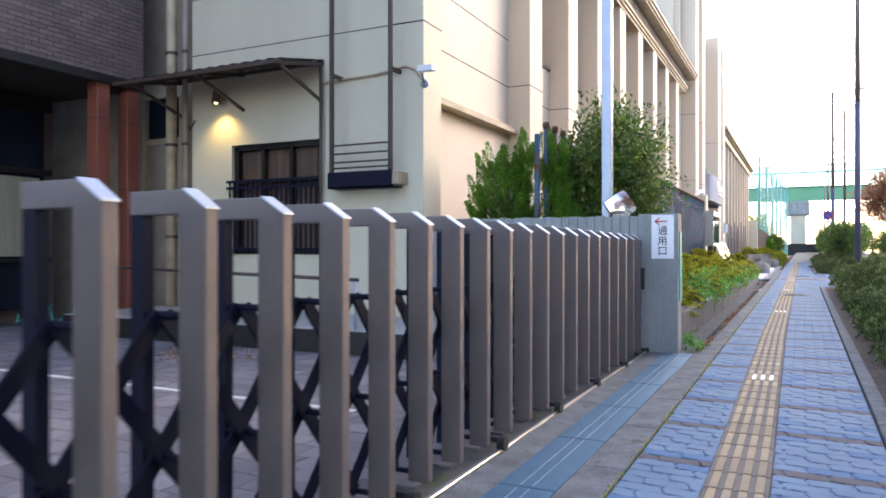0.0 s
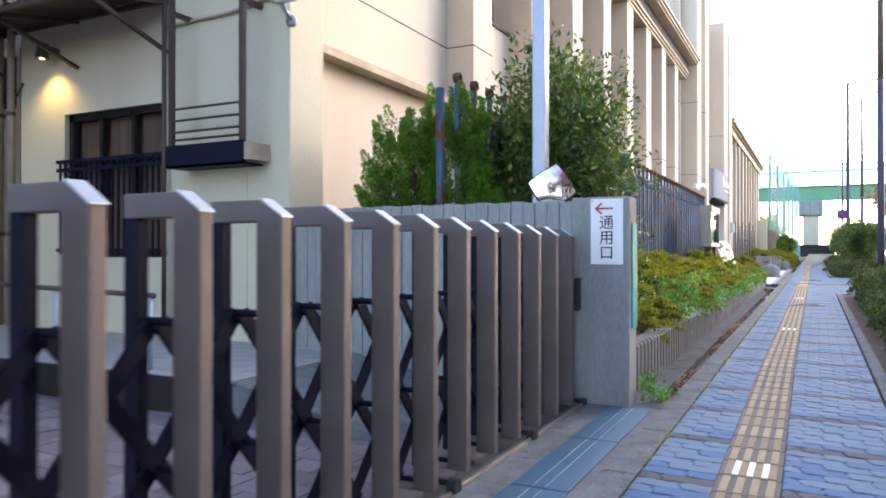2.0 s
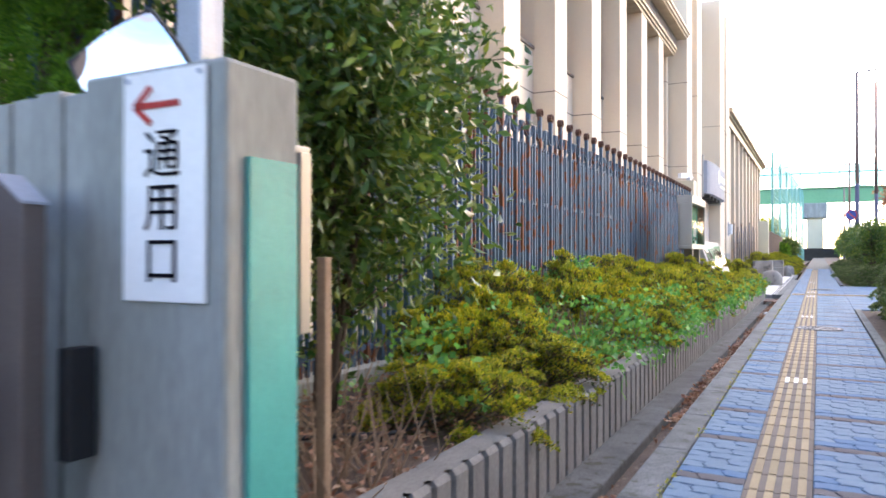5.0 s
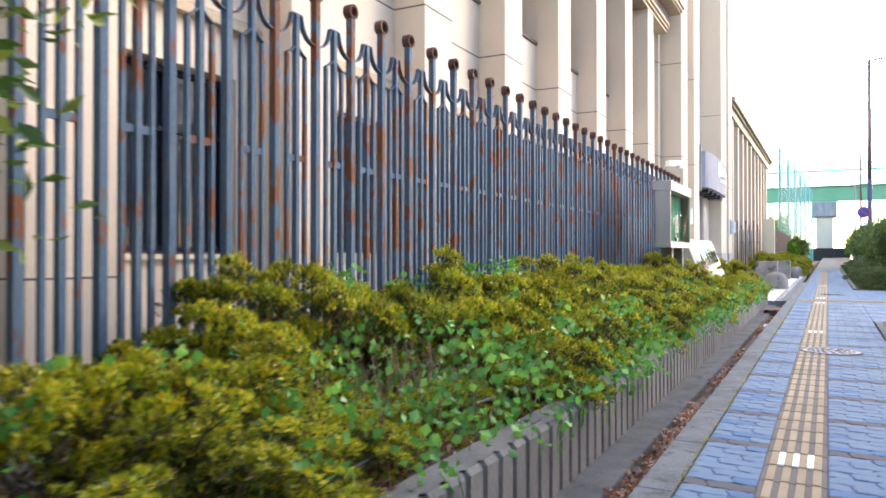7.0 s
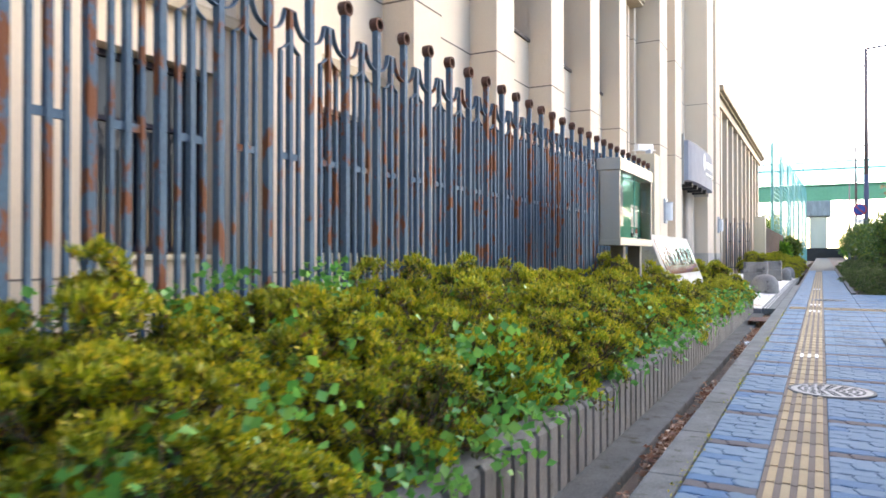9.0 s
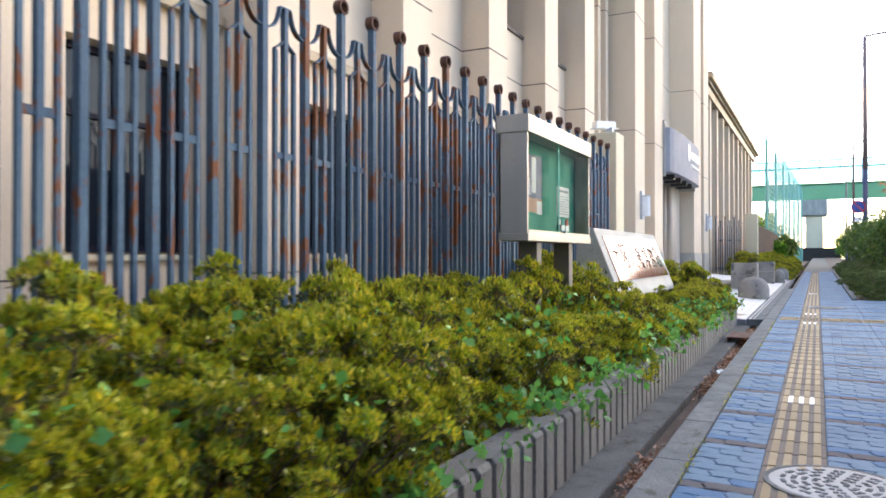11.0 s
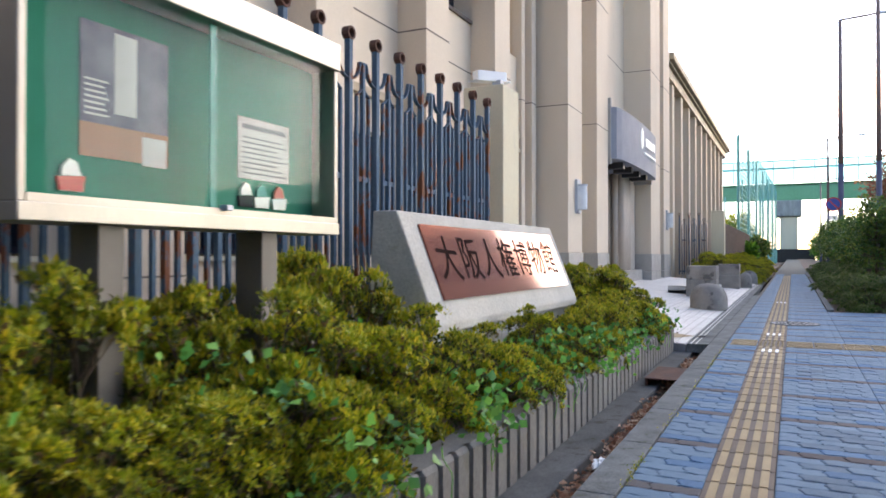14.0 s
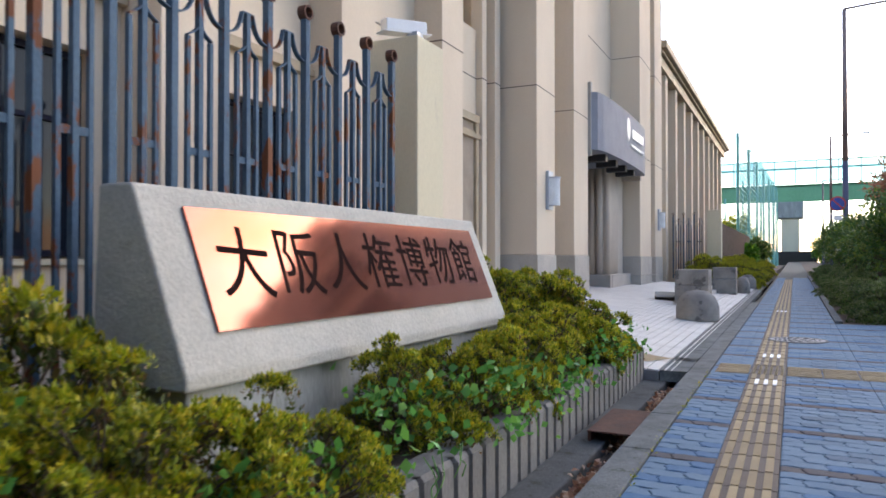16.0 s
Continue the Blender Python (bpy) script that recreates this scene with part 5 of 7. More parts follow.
lo = [[bm.verts.new(mm @ Vector((0.153 * s * u, 0.153 * s * v, h))) for u, v in o] for s, h in ((1.0, 0.006), (1.06, 0.006), (1.06, -0.03), (0.3, -0.05))]
for a, b in zip(lo, lo[1:]):
    for i in range(len(o)):
        bm.faces.new((a[i], a[(i + 1) % len(o)], b[(i + 1) % len(o)], b[i]))
bm.faces.new(lo[-1])
part("rim", bm, M["frame_dark"], mir)
bm = bmesh.new()
tube(bm, (-2.02, 9.05, 1.74), (-2.28, 9.5, 1.72), 0.015)
part("arm", bm, M["galv"], mir)

mb = thing("post_box", "brushed stainless steel post box on a post behind the pillar", "post box", at=(-1.78, 9.2, 0.3))
part("body", B((-1.98, -1.64, 8.90, 9.32, 0.97, 1.525), bevel=0.008), M["box_steel"], mb)
part("lid", B((-2.0, -1.61, 8.88, 9.345, 1.525, 1.55), bevel=0.006), M["box_steel"], mb)
part("slot", B((-1.64, -1.632, 8.94, 9.27, 1.455, 1.465)), M["black"], mb)
part("door", B((-1.64, -1.63, 8.93, 9.28, 0.99, 1.36), bevel=0.003), M["box_steel"], mb)
part("flap", B((-1.64, -1.626, 8.93, 9.28, 1.372, 1.448), bevel=0.003), M["box_steel"], mb)
part("side_frame", B((-1.645, -1.605, 9.29, 9.345, 0.96, 1.53), bevel=0.004), M["box_steel"], mb)
part("post", B((-1.86, -1.76, 9.06, 9.16, 0.25, 0.97)), M["galv"], mb)
stk = thing("wooden_stake", "weathered square wooden stake in the soil", "stake", at=(-1.79, 9.66, 0.3))
part("stake", B((-1.81, -1.77, 9.64, 9.68, 0.2, 1.2), bevel=0.004), M["straw"], stk)


# ---- iron fence ----
SPAN = 0.389
bay = thing("iron_fence_bay", "blue-grey painted iron fence bay with rust, ring finial and stepped pickets", "fence", group="iron fence bays")
Z0, H = 0.40, 2.885
part("ring_post", B((-0.024, 0.024, -0.024, 0.024, Z0, H - 0.045), bevel=0.004), M["fence"], bay)
bm = bmesh.new()
seg = 16
loops = [[bm.verts.new((yy, q * math.cos(2 * math.pi * i / seg), H + q * math.sin(2 * math.pi * i / seg))) for i in range(seg)] for q, yy in ((0.052, -0.03), (0.052, 0.03), (0.036, 0.03), (0.036, -0.03))]
for k in range(4):
    for i in range(seg):
        bm.faces.new((loops[k][i], loops[k][(i + 1) % seg], loops[(k + 1) % 4][(i + 1) % seg], loops[(k + 1) % 4][i]))
part("ring_finial", bm, M["rust"], bay, "rusted iron ring finial")
part("tall_picket", B((-0.018, 0.018, SPAN / 2 - 0.018, SPAN / 2 + 0.018, Z0, 2.70), bevel=0.003), M["fence"], bay)
for y in (SPAN / 2 - 0.085, SPAN / 2 + 0.085):
    part("short_picket", B((-0.013, 0.013, y - 0.014, y + 0.014, Z0, 2.44), bevel=0.003), M["fence"], bay)


def strap(pts, w, th):
    """A bent flat bar through (y, z) points."""
    bm = bmesh.new()
    rows = []
    for k, (y, z) in enumerate(pts):
        (ya, za), (yb, zb) = pts[max(k - 1, 0)], pts[min(k + 1, len(pts) - 1)]
        d = math.hypot(yb - ya, zb - za)
        ny_, nz_ = -(zb - za) / d * th / 2, (yb - ya) / d * th / 2
        rows.append([bm.verts.new(p) for p in ((-w / 2, y + ny_, z + nz_), (w / 2, y + ny_, z + nz_), (w / 2, y - ny_, z - nz_), (-w / 2, y - ny_, z - nz_))])
    for a, b in zip(rows, rows[1:]):
        for i in range(4):
            bm.faces.new((a[i], a[(i + 1) % 4], b[(i + 1) % 4], b[i]))
    bm.faces.new(rows[0])
    bm.faces.new(rows[-1][::-1])
    return bm


for s in (-1, 1):
    y0, y1 = SPAN / 2 + s * 0.0, SPAN / 2 + s * (SPAN / 2 - 0.02)
    pts = [(y0, 2.70), (y0 + s * 0.045, 2.70)] + [(y0 + s * (0.05 + (SPAN / 2 - 0.07) * u), 2.70 - 0.15 * math.sqrt(1 - (1 - u) ** 2)) for u in (0.03, 0.1, 0.22, 0.38, 0.58, 0.8, 1.0)]
    part("scroll", strap(pts, 0.034, 0.009), M["fence"], bay)
    pts = [(SPAN / 2 + s * 0.016, 2.50)] + [(SPAN / 2 + s * (0.016 + 0.075 * u), 2.50 - 0.055 * u ** 0.7) for u in (0.3, 0.6, 1.0)]
    part("cap_strap", strap(pts, 0.03, 0.008), M["fence"], bay)
part("connector", B((-0.008, 0.008, SPAN / 2 - 0.085, SPAN / 2 + 0.085, 1.79, 1.83)), M["fence"], bay)
part("low_connector", B((-0.008, 0.008, -0.0, SPAN, 0.52, 0.56)), M["fence"], bay)
for i in range(-13, 32):
    m = pose(-3.1, 14.47 + SPAN * i, 0)
    if i == -13:
        bay.matrix_basis = m
    else:
        copy_thing(bay, m)
lastp = thing("iron_fence_post", "blue-grey iron fence post with a rusted ring finial", "fence post", at=(-3.1, 14.47 + SPAN * 32, 0.4))
for o in bay.children:
    if o.name.startswith(("ring_post", "ring_finial")):
        q = new(o.name.split(".")[0], o.data)
        q.parent, q.location = lastp, (0, 0, -0.4)
fp = thing("fence_end_post", "square blue-grey steel end post of the iron fence", "fence post", at=(-3.1, 9.1, 0.3))
part("post", B((-3.13, -3.07, 9.02, 9.08, 0.3, 2.72), bevel=0.004), M["fence"], fp)
wp = thing("gate_pillar", "pale plastered square gate pillar with a flat top", "gate pillar", at=(-3.3, 27.65, 0))
part("shaft", B((-3.55, -3.06, 27.3, 27.82, -0.1, 3.17), bevel=0.012), M["plaster_pale"], wp)
c2 = security_camera((-3.28, 27.55, 3.33), (-4.4, 25.75, 3.2), "white security camera on top of the gate pillar")
part("stand", B((-3.27, -3.17, 27.5, 27.62, 3.17, 3.27)), M["galv"], c2)
# fence beyond the forecourt
for i in range(3):
    copy_thing(bay, pose(-4.36 + SPAN * i, 51.0, 0.08, 0, 0, -90))
wp2 = copy_thing(wp, pose(-2.84, 51.1, -0.1))
structure("brown_screen", B((-3.05, -2.9, 51.6, 76, 0, 2.75)), M["brown_wall"], "dark brown screen wall beyond the fence", "wall")


# ---- notice board ----
nb = thing("notice_board", "stainless steel notice board with a green felt back behind glass", "notice board", at=(-2.5, 22.25, 0.3))
Y0, Y1, XF, XB = 21.31, 23.2, -2.38, -2.64
part("hood", B((XB - 0.02, XF + 0.015, Y0 - 0.012, Y1 + 0.012, 2.24, 2.39), bevel=0.006), M["steel"], nb)
part("bottom_rail", B((XB, XF + 0.01, Y0 - 0.005, Y1 + 0.005, 1.335, 1.40), bevel=0.005), M["steel"], nb)
part("side_panel", B((XB, XF, Y0, Y0 + 0.03, 1.40, 2.24), bevel=0.004), M["steel"], nb)
part("side_panel", B((XB, XF, Y1 - 0.03, Y1, 1.40, 2.24), bevel=0.004), M["steel"], nb)
part("back_panel", B((XB, XB + 0.02, Y0, Y1, 1.40, 2.24)), M["steel"], nb)
part("felt", B((XB + 0.10, XB + 0.11, Y0 + 0.03, Y1 - 0.03, 1.40, 2.24)), M["green_felt"], nb)
part("sill", B((XF - 0.05, XF + 0.004, Y0 + 0.03, Y1 - 0.03, 1.40, 1.43)), M["steel"], nb)
YM = (Y0 + Y1) / 2
for a, b, x in ((Y0 + 0.03, YM + 0.02, XF - 0.03), (YM - 0.02, Y1 - 0.03, XF - 0.018)):
    p = part("glass_door", pane(x, a, b, 1.43, 2.24), M["pane"], nb)
    p.visible_shadow = False
part("meeting_stile", B((XF - 0.04, XF - 0.032, YM - 0.02, YM + 0.02, 1.43, 2.24)), M["teal"], nb)
part("lock", B((XF - 0.014, XF + 0.03, YM + 0.02, YM + 0.06, 1.42, 1.445), bevel=0.005), M["galv"], nb)
for y in (21.66, 22.6):
    part("leg", B((XB + 0.06, XF - 0.04, y, y + 0.12, 0.1, 1.335), bevel=0.004), M["leg_steel"], nb)


def poster(y0, y1, z0, z1, colour, label):
    t = thing("poster", label, "poster", at=(XB + 0.112, (y0 + y1) / 2, z0))
    part("sheet", B((XB + 0.112, XB + 0.114, y0, y1, z0, z1)), colour, t)
    return t


paper = material("paper_white", (0.72, 0.72, 0.70), rough=0.7, amount=0.1, bump=0.0)
navy_print = material("navy_print", (0.05, 0.06, 0.12), (0.16, 0.16, 0.22), 0.5, scale=7, amount=0.2, bump=0.0)
orange_print = material("orange_print", (0.42, 0.20, 0.12), rough=0.5, amount=0.1, bump=0.0)
grey_print = material("grey_print", (0.22, 0.24, 0.26), rough=0.6, amount=0.1, bump=0.0)
PX = XB + 0.114
p = poster(21.66, 22.1, 1.60, 2.12, navy_print, "navy exhibition poster with a white streak and an orange foot")
part("orange_foot", B((PX, PX + 0.001, 21.66, 22.1, 1.60, 1.73)), orange_print, p)
part("white_streak", B((PX, PX + 0.001, 21.82, 21.93, 1.78, 2.1)), paper, p)
part("ticket_panel", B((PX, PX + 0.002, 21.96, 22.09, 1.59, 1.71)), paper, p)
bm = bmesh.new()
for k in range(7):
    box(bm, PX + 0.001, PX + 0.002, 21.68, 21.79 - 0.01 * (k % 3), 1.76 + 0.022 * k, 1.768 + 0.022 * k)
part("small_print", bm, paper, p)
p = poster(22.55, 22.95, 1.60, 1.90, paper, "white printed notice with a heading and lines of text")
bm = B((PX, PX + 0.001, 22.58, 22.92, 1.845, 1.868))
for k in range(8):
    box(bm, PX, PX + 0.001, 22.58, 22.93 - 0.04 * (k % 3), 1.625 + 0.025 * k, 1.632 + 0.025 * k)
part("print", bm, grey_print, p)
for y, cols in ((21.62, ("white_paint", "red_paint")), (22.6, ("white_paint", "navy")), (22.72, ("teal", "white_paint")), (22.86, ("red_paint", "white_paint"))):
    t = thing("paper_ornament", "small folded paper ornament pinned to the felt", "ornament", group="paper ornaments", at=(PX, y, 1.46))
    bm = bmesh.new()
    prism(bm, [(y - 0.05, 1.46), (y + 0.05, 1.46), (y + 0.06, 1.52), (y - 0.06, 1.51)], "x", PX, PX + 0.01)
    part("lower_fold", bm, M[cols[1]], t)
    bm = bmesh.new()
    prism(bm, [(y - 0.045, 1.515), (y + 0.04, 1.52), (y + 0.02, 1.57), (y - 0.01, 1.58), (y - 0.04, 1.55)], "x", PX, PX + 0.012)
    part("upper_fold", bm, M[cols[0]], t)


# true size and place of the board with all that hangs in it
for o in [o for o in scene.collection.objects if o.parent is None and o.type == "EMPTY" and -2.66 < o.location.x < -2.3 and 21.2 < o.location.y < 23.3]:
    p = o.location.copy()
    o.location = (-0.2 + 0.907 * (p.x + 0.2), 21.01 + 0.884 * (p.y - 21.31), 1.217 + 0.907 * (p.z - 1.217))
    o.scale = (0.907, 0.884, 0.907)


# ---- name stone ----
ns = thing("name_stone", "rough pale cement monument with a slanted reddish bronze name plate", "monument", at=(-2.4, 25.4, 0.3))
bm = bmesh.new()
prism(bm, [(-2.66, 0.72), (-2.15, 0.72), (-2.15, 0.78), (-2.44, 1.52), (-2.62, 1.52)], "y", 23.75, 27.05)
bmesh.ops.bevel(bm, geom=bm.edges[:], offset=0.012, segments=2, affect="EDGES", profile=0.5)
part("slanted_block", bm, M["cement"], ns)
part("plinth", B((-2.66, -2.2, 23.8, 27.0, 0.2, 0.72), bevel=0.01), M["concrete"], ns)
# plate frame: u along the walk, v up the slope
slope = Vector((-2.44 + 2.15, 0, 1.52 - 0.78)).normalized()
out = Vector((slope.z, 0, -slope.x))
org = Vector((-2.15, 0, 0.78)) + out * 0.001


def on_plate(y, s, h=0.0):
    return Vector((org.x, y, org.z)) + slope * s + out * h


bm = bmesh.new()
lo = [on_plate(y, s, 0) for y, s in ((23.97, 0.155), (26.88, 0.155), (26.88, 0.70), (23.97, 0.70))]
hi = [on_plate(y, s, 0.014) for y, s in ((23.97, 0.155), (26.88, 0.155), (26.88, 0.70), (23.97, 0.70))]
a = [bm.verts.new(p) for p in lo]
b = [bm.verts.new(p) for p in hi]
bm.faces.new(b)
for i in range(4):
    bm.faces.new((a[i], a[(i + 1) % 4], b[(i + 1) % 4], b[i]))
np_ = part("name_plate", bm, M["copper"], ns, "polished reddish bronze name plate")
rot = Matrix((Vector((0, 1, 0)), slope, out)).transposed().to_4x4()
for i, ch in enumerate("大阪人権博物館"):
    y = 24.24 + 0.388 * i
    lettering(ch, 0.36, Matrix.Translation(on_plate(y, 0.425, 0.0155)) @ rot @ pose(0, 0, 0, 0, 0, -4), M["letter"], np_, name="engraved_character", depth=0.001)


# ---- stone bollards of the forecourt ----
def dome(x, y, r, h):
    z = forecourt_z(x, y)
    t = thing("stone_dome", "stained half-round stone bollard on the forecourt", "stone bollard", group="stone bollards", at=(x, y, z))
    bm = bmesh.new()
    prof = [(r * 1.05, 0), (r * 1.05, h * 0.42), (r * 0.98, h * 0.6), (r * 0.82, h * 0.8), (r * 0.52, h * 0.95), (0.0, h)]
    rings = [[bm.verts.new((x + q * math.cos(2 * math.pi * k / 24), y + q * math.sin(2 * math.pi * k / 24), z + zz)) for k in range(24)] for q, zz in prof[:-1]]
    for u, v in zip(rings, rings[1:]):
        for k in range(24):
            bm.faces.new((u[k], u[(k + 1) % 24], v[(k + 1) % 24], v[k]))
    topv = bm.verts.new((x, y, z + h))
    for k in range(24):
        bm.faces.new((rings[-1][k], rings[-1][(k + 1) % 24], topv))
    part("stone", bm, M["stone"], t, smooth=True)


def block(x, y, w, h):
    z = forecourt_z(x, y)
    t = thing("stone_block", "square stained stone block with a flat top", "stone block", group="stone blocks", at=(x, y, z))
    part("lower_stone", B((x - w / 2, x + w / 2, y - w / 2, y + w / 2, z - 0.05, z + h * 0.55), bevel=0.012), M["stone"], t)
    part("upper_stone", B((x - w / 2 + 0.003, x + w / 2 - 0.003, y - w / 2 + 0.003, y + w / 2 - 0.003, z + h * 0.556, z + h), bevel=0.015), M["stone"], t)


dome(-1.6, 34.6, 0.33, 0.5)
block(-2.08, 38.1, 0.68, 0.74)
block(-1.86, 43.2, 0.6, 0.72)
dome(-1.45, 44.0, 0.18, 0.48)
dome(-1.5, 47.2, 0.25, 0.45)


# ---- plants ----
nrng = np.random.default_rng(11)


def lumps(d, seed, freq=2.3, amp=0.28):
    """Uneven radius for directions d, so that a bush is a heap of clumps with gaps."""
    off = seed * 7.3
    return np.array([1.0 + amp * noise.noise((x * freq + off, y * freq, z * freq)) + 0.5 * amp * noise.noise((x * freq * 2.7, y * freq * 2.7 + off, z * freq * 2.7)) for x, y, z in d])


def bush_points(n, seed, rx, ry, h, inner=0.3, low=-0.1, freq=3.0, amp=0.5, square=3.4):
    """Places on a lumpy, clipped, flat-topped heap, and their outward directions."""
    d = nrng.normal(0, 1, (int(n * 2.6), 3))
    d /= np.linalg.norm(d, axis=1, keepdims=True)
    d = d[d[:, 2] > low][:n]
    r = lumps(d, seed, freq, amp) * (np.abs(d) ** square).sum(1) ** (-1 / square)
    depth = 1.0 - inner * nrng.random(len(d)) ** 2.2
    p = d * (r * depth)[:, None] * np.array([[rx, ry, h]])
    nm = d / np.array([[rx, ry, h]])
    nm /= np.linalg.norm(nm, axis=1, keepdims=True)
    return p, nm


def pad_points(n, seed, rx, ry, h, pads):
    """Shoot tips on flat-topped pads that lie over the bush in layers, with open gaps between them."""
    c, cn = bush_points(pads, seed, rx, ry, h, 0.42, -0.02, 2.6, 0.26)
    wide = nrng.uniform(0.055, 0.13, len(c))
    k = nrng.choice(len(c), n, p=wide ** 2 / (wide ** 2).sum())
    a, q = nrng.uniform(0, 2 * math.pi, n), np.sqrt(nrng.random(n))
    ragged = 1.0 + 0.3 * np.sin(3 * a + 5.0 * c[k, 0] * 7) + 0.2 * np.sin(7 * a + 9.0 * c[k, 1] * 5)
    flat = np.stack([np.cos(a) * q * ragged, np.sin(a) * q * ragged, 0.34 * (1 - q ** 2) - 0.12 * nrng.random(n)], 1)
    # pads droop outwards with the slope of the bush
    lean = cn[k][:, :2]
    flat[:, 2] -= 0.45 * (flat[:, 0] * lean[:, 0] + flat[:, 1] * lean[:, 1])
    p = c[k] + flat * wide[k][:, None]
    nm = np.stack([np.cos(a) * q * 0.8, np.sin(a) * q * 0.8, 0.75 + 0 * a], 1) + 0.5 * cn[k]
    nm /= np.linalg.norm(nm, axis=1, keepdims=True)
    return p, nm, c


def rosettes(p, nm, per, spread, lift=0.5):
    """Several leaves fanning from each shoot tip."""
    k = len(p)
    pos = np.repeat(p, per, 0) + nrng.normal(0, spread, (k * per, 3))
    dr = np.repeat(nm, per, 0) * 0.7 + nrng.normal(0, 0.75, (k * per, 3))
    dr[:, 2] += lift
    dr /= np.linalg.norm(dr, axis=1, keepdims=True)
    return pos, dr


def twigs(bm, seed, h, ends):
    """Crooked brown branches from the foot to each pad."""
    r = random.Random(seed)
    for x, y, z in ends:
        base = Vector((r.uniform(-0.1, 0.1), r.uniform(-0.1, 0.1), 0.0))
        tip = Vector((x, y, z - 0.01))
        mid = base.lerp(tip, 0.5) + Vector((r.uniform(-0.05, 0.05), r.uniform(-0.05, 0.05), -0.05 * h))
        tube(bm, base, mid, 0.008, 5, 0.006)
        tube(bm, mid, tip, 0.006, 5, 0.003)
        for _ in range(3):
            q = tip + Vector((r.uniform(-0.09, 0.09), r.uniform(-0.09, 0.09), r.uniform(-0.01, 0.04)))
            tube(bm, mid.lerp(tip, r.uniform(0.5, 0.95)), q, 0.003, 4, 0.0015)


def azalea(seed, rx, ry, h, shoots, mat="azalea", inner="azalea_inner", size=(0.02, 0.037), pads=56, name="azalea_shrub", label="clipped azalea shrub with small yellow-green and brownish leaves", group="azalea shrubs"):
    t = thing(name, label, "shrub", group=group)
    p, nm, ends = pad_points(shoots, seed, rx, ry, h, pads)
    pos, dr = rosettes(p, nm, 8, 0.007, 0.35)
    ob = new("leaves", leaves_mesh("leaves", pos, dr, nrng.uniform(*size, len(pos)), M[mat], nrng, width=0.42, turn=0.45))
    ob.parent = t
    tagged(ob, kind="stuff")
    # older leaves below the pads and deep inside, their colour darkened for shade
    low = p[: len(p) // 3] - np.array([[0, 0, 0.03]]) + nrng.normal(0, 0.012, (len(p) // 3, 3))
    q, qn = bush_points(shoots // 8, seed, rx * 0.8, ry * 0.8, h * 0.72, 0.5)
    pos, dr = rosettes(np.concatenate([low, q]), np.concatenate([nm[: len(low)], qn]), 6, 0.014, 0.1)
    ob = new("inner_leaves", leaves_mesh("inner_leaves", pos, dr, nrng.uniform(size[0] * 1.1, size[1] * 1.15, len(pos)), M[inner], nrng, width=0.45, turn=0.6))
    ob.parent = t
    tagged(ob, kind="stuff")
    bm = bmesh.new()
    twigs(bm, seed, h, ends)
    b = new("twig_work", mesh_of(bm, "twig_work", M["bark"]))
    b.parent = t
    tagged(b, kind="stuff")
    return t


kinds = [azalea(3 + i, 0.50, 0.56, 0.52, 2100) for i in range(6)]
used = set()
prng = random.Random(21)


def plant(protos, x, y, z, sx=1.0, sz=1.0):
    k = prng.randrange(len(protos))
    ob = protos[k]
    m = pose(x, y, z, 0, 0, prng.uniform(0, 360)) @ Matrix.Diagonal((sx, sx, sz, 1))
    if (id(protos), k) not in used:
        used.add((id(protos), k))
        ob.matrix_basis = m
        return ob
    c = copy_thing(ob, Matrix.Identity(4))
    c.matrix_basis = m
    return c


for row_x, row_top, y0, y1, step in ((-2.78, 1.04, 12.9, 28.4, 0.66), (-2.28, 0.95, 12.0, 28.5, 0.64), (-1.98, 0.78, 10.9, 28.45, 0.58)):
    y = y0
    while y < y1:
        x = row_x + prng.uniform(-0.12, 0.12)
        top = row_top + prng.uniform(-0.1, 0.05) + (0.06 if y > 16.5 else 0.0)
        in_stone = 23.25 < y < 27.35
        near_board = 20.9 < y < 23.3 and row_x < -2.5
        if in_stone and row_x < -2.1:
            y += step
            continue
        if in_stone:
            x, top = -1.82 + prng.uniform(-0.03, 0.03), 0.74 + 0.05 * (y - 25.0) * (1 if y > 25 else 0)
        if near_board:
            top -= 0.1
        s = 0.66 if in_stone else (prng.uniform(0.78, 0.92) if row_x > -2.1 else prng.uniform(0.9, 1.12))
        if y < 12.9:
            top -= 0.17 if row_x > -2.1 else 0.1
        if row_x > -2.5 and 12.9 < y < 14.5:
            s, top = 0.55, 0.52
        if not (row_x > -2.1 and 24.0 < y < 24.6):
            plant(kinds, x, y, 0.3, s * 0.94, (top - 0.27) / 0.56)
        y += step * prng.uniform(0.85, 1.15)
plant(kinds, -2.55, 23.15, 0.3, 1.0, 1.75)
plant(kinds, -2.45, 27.75, 0.3, 1.1, 1.45)
plant(kinds, -2.0, 28.1, 0.3, 1.0, 1.2)

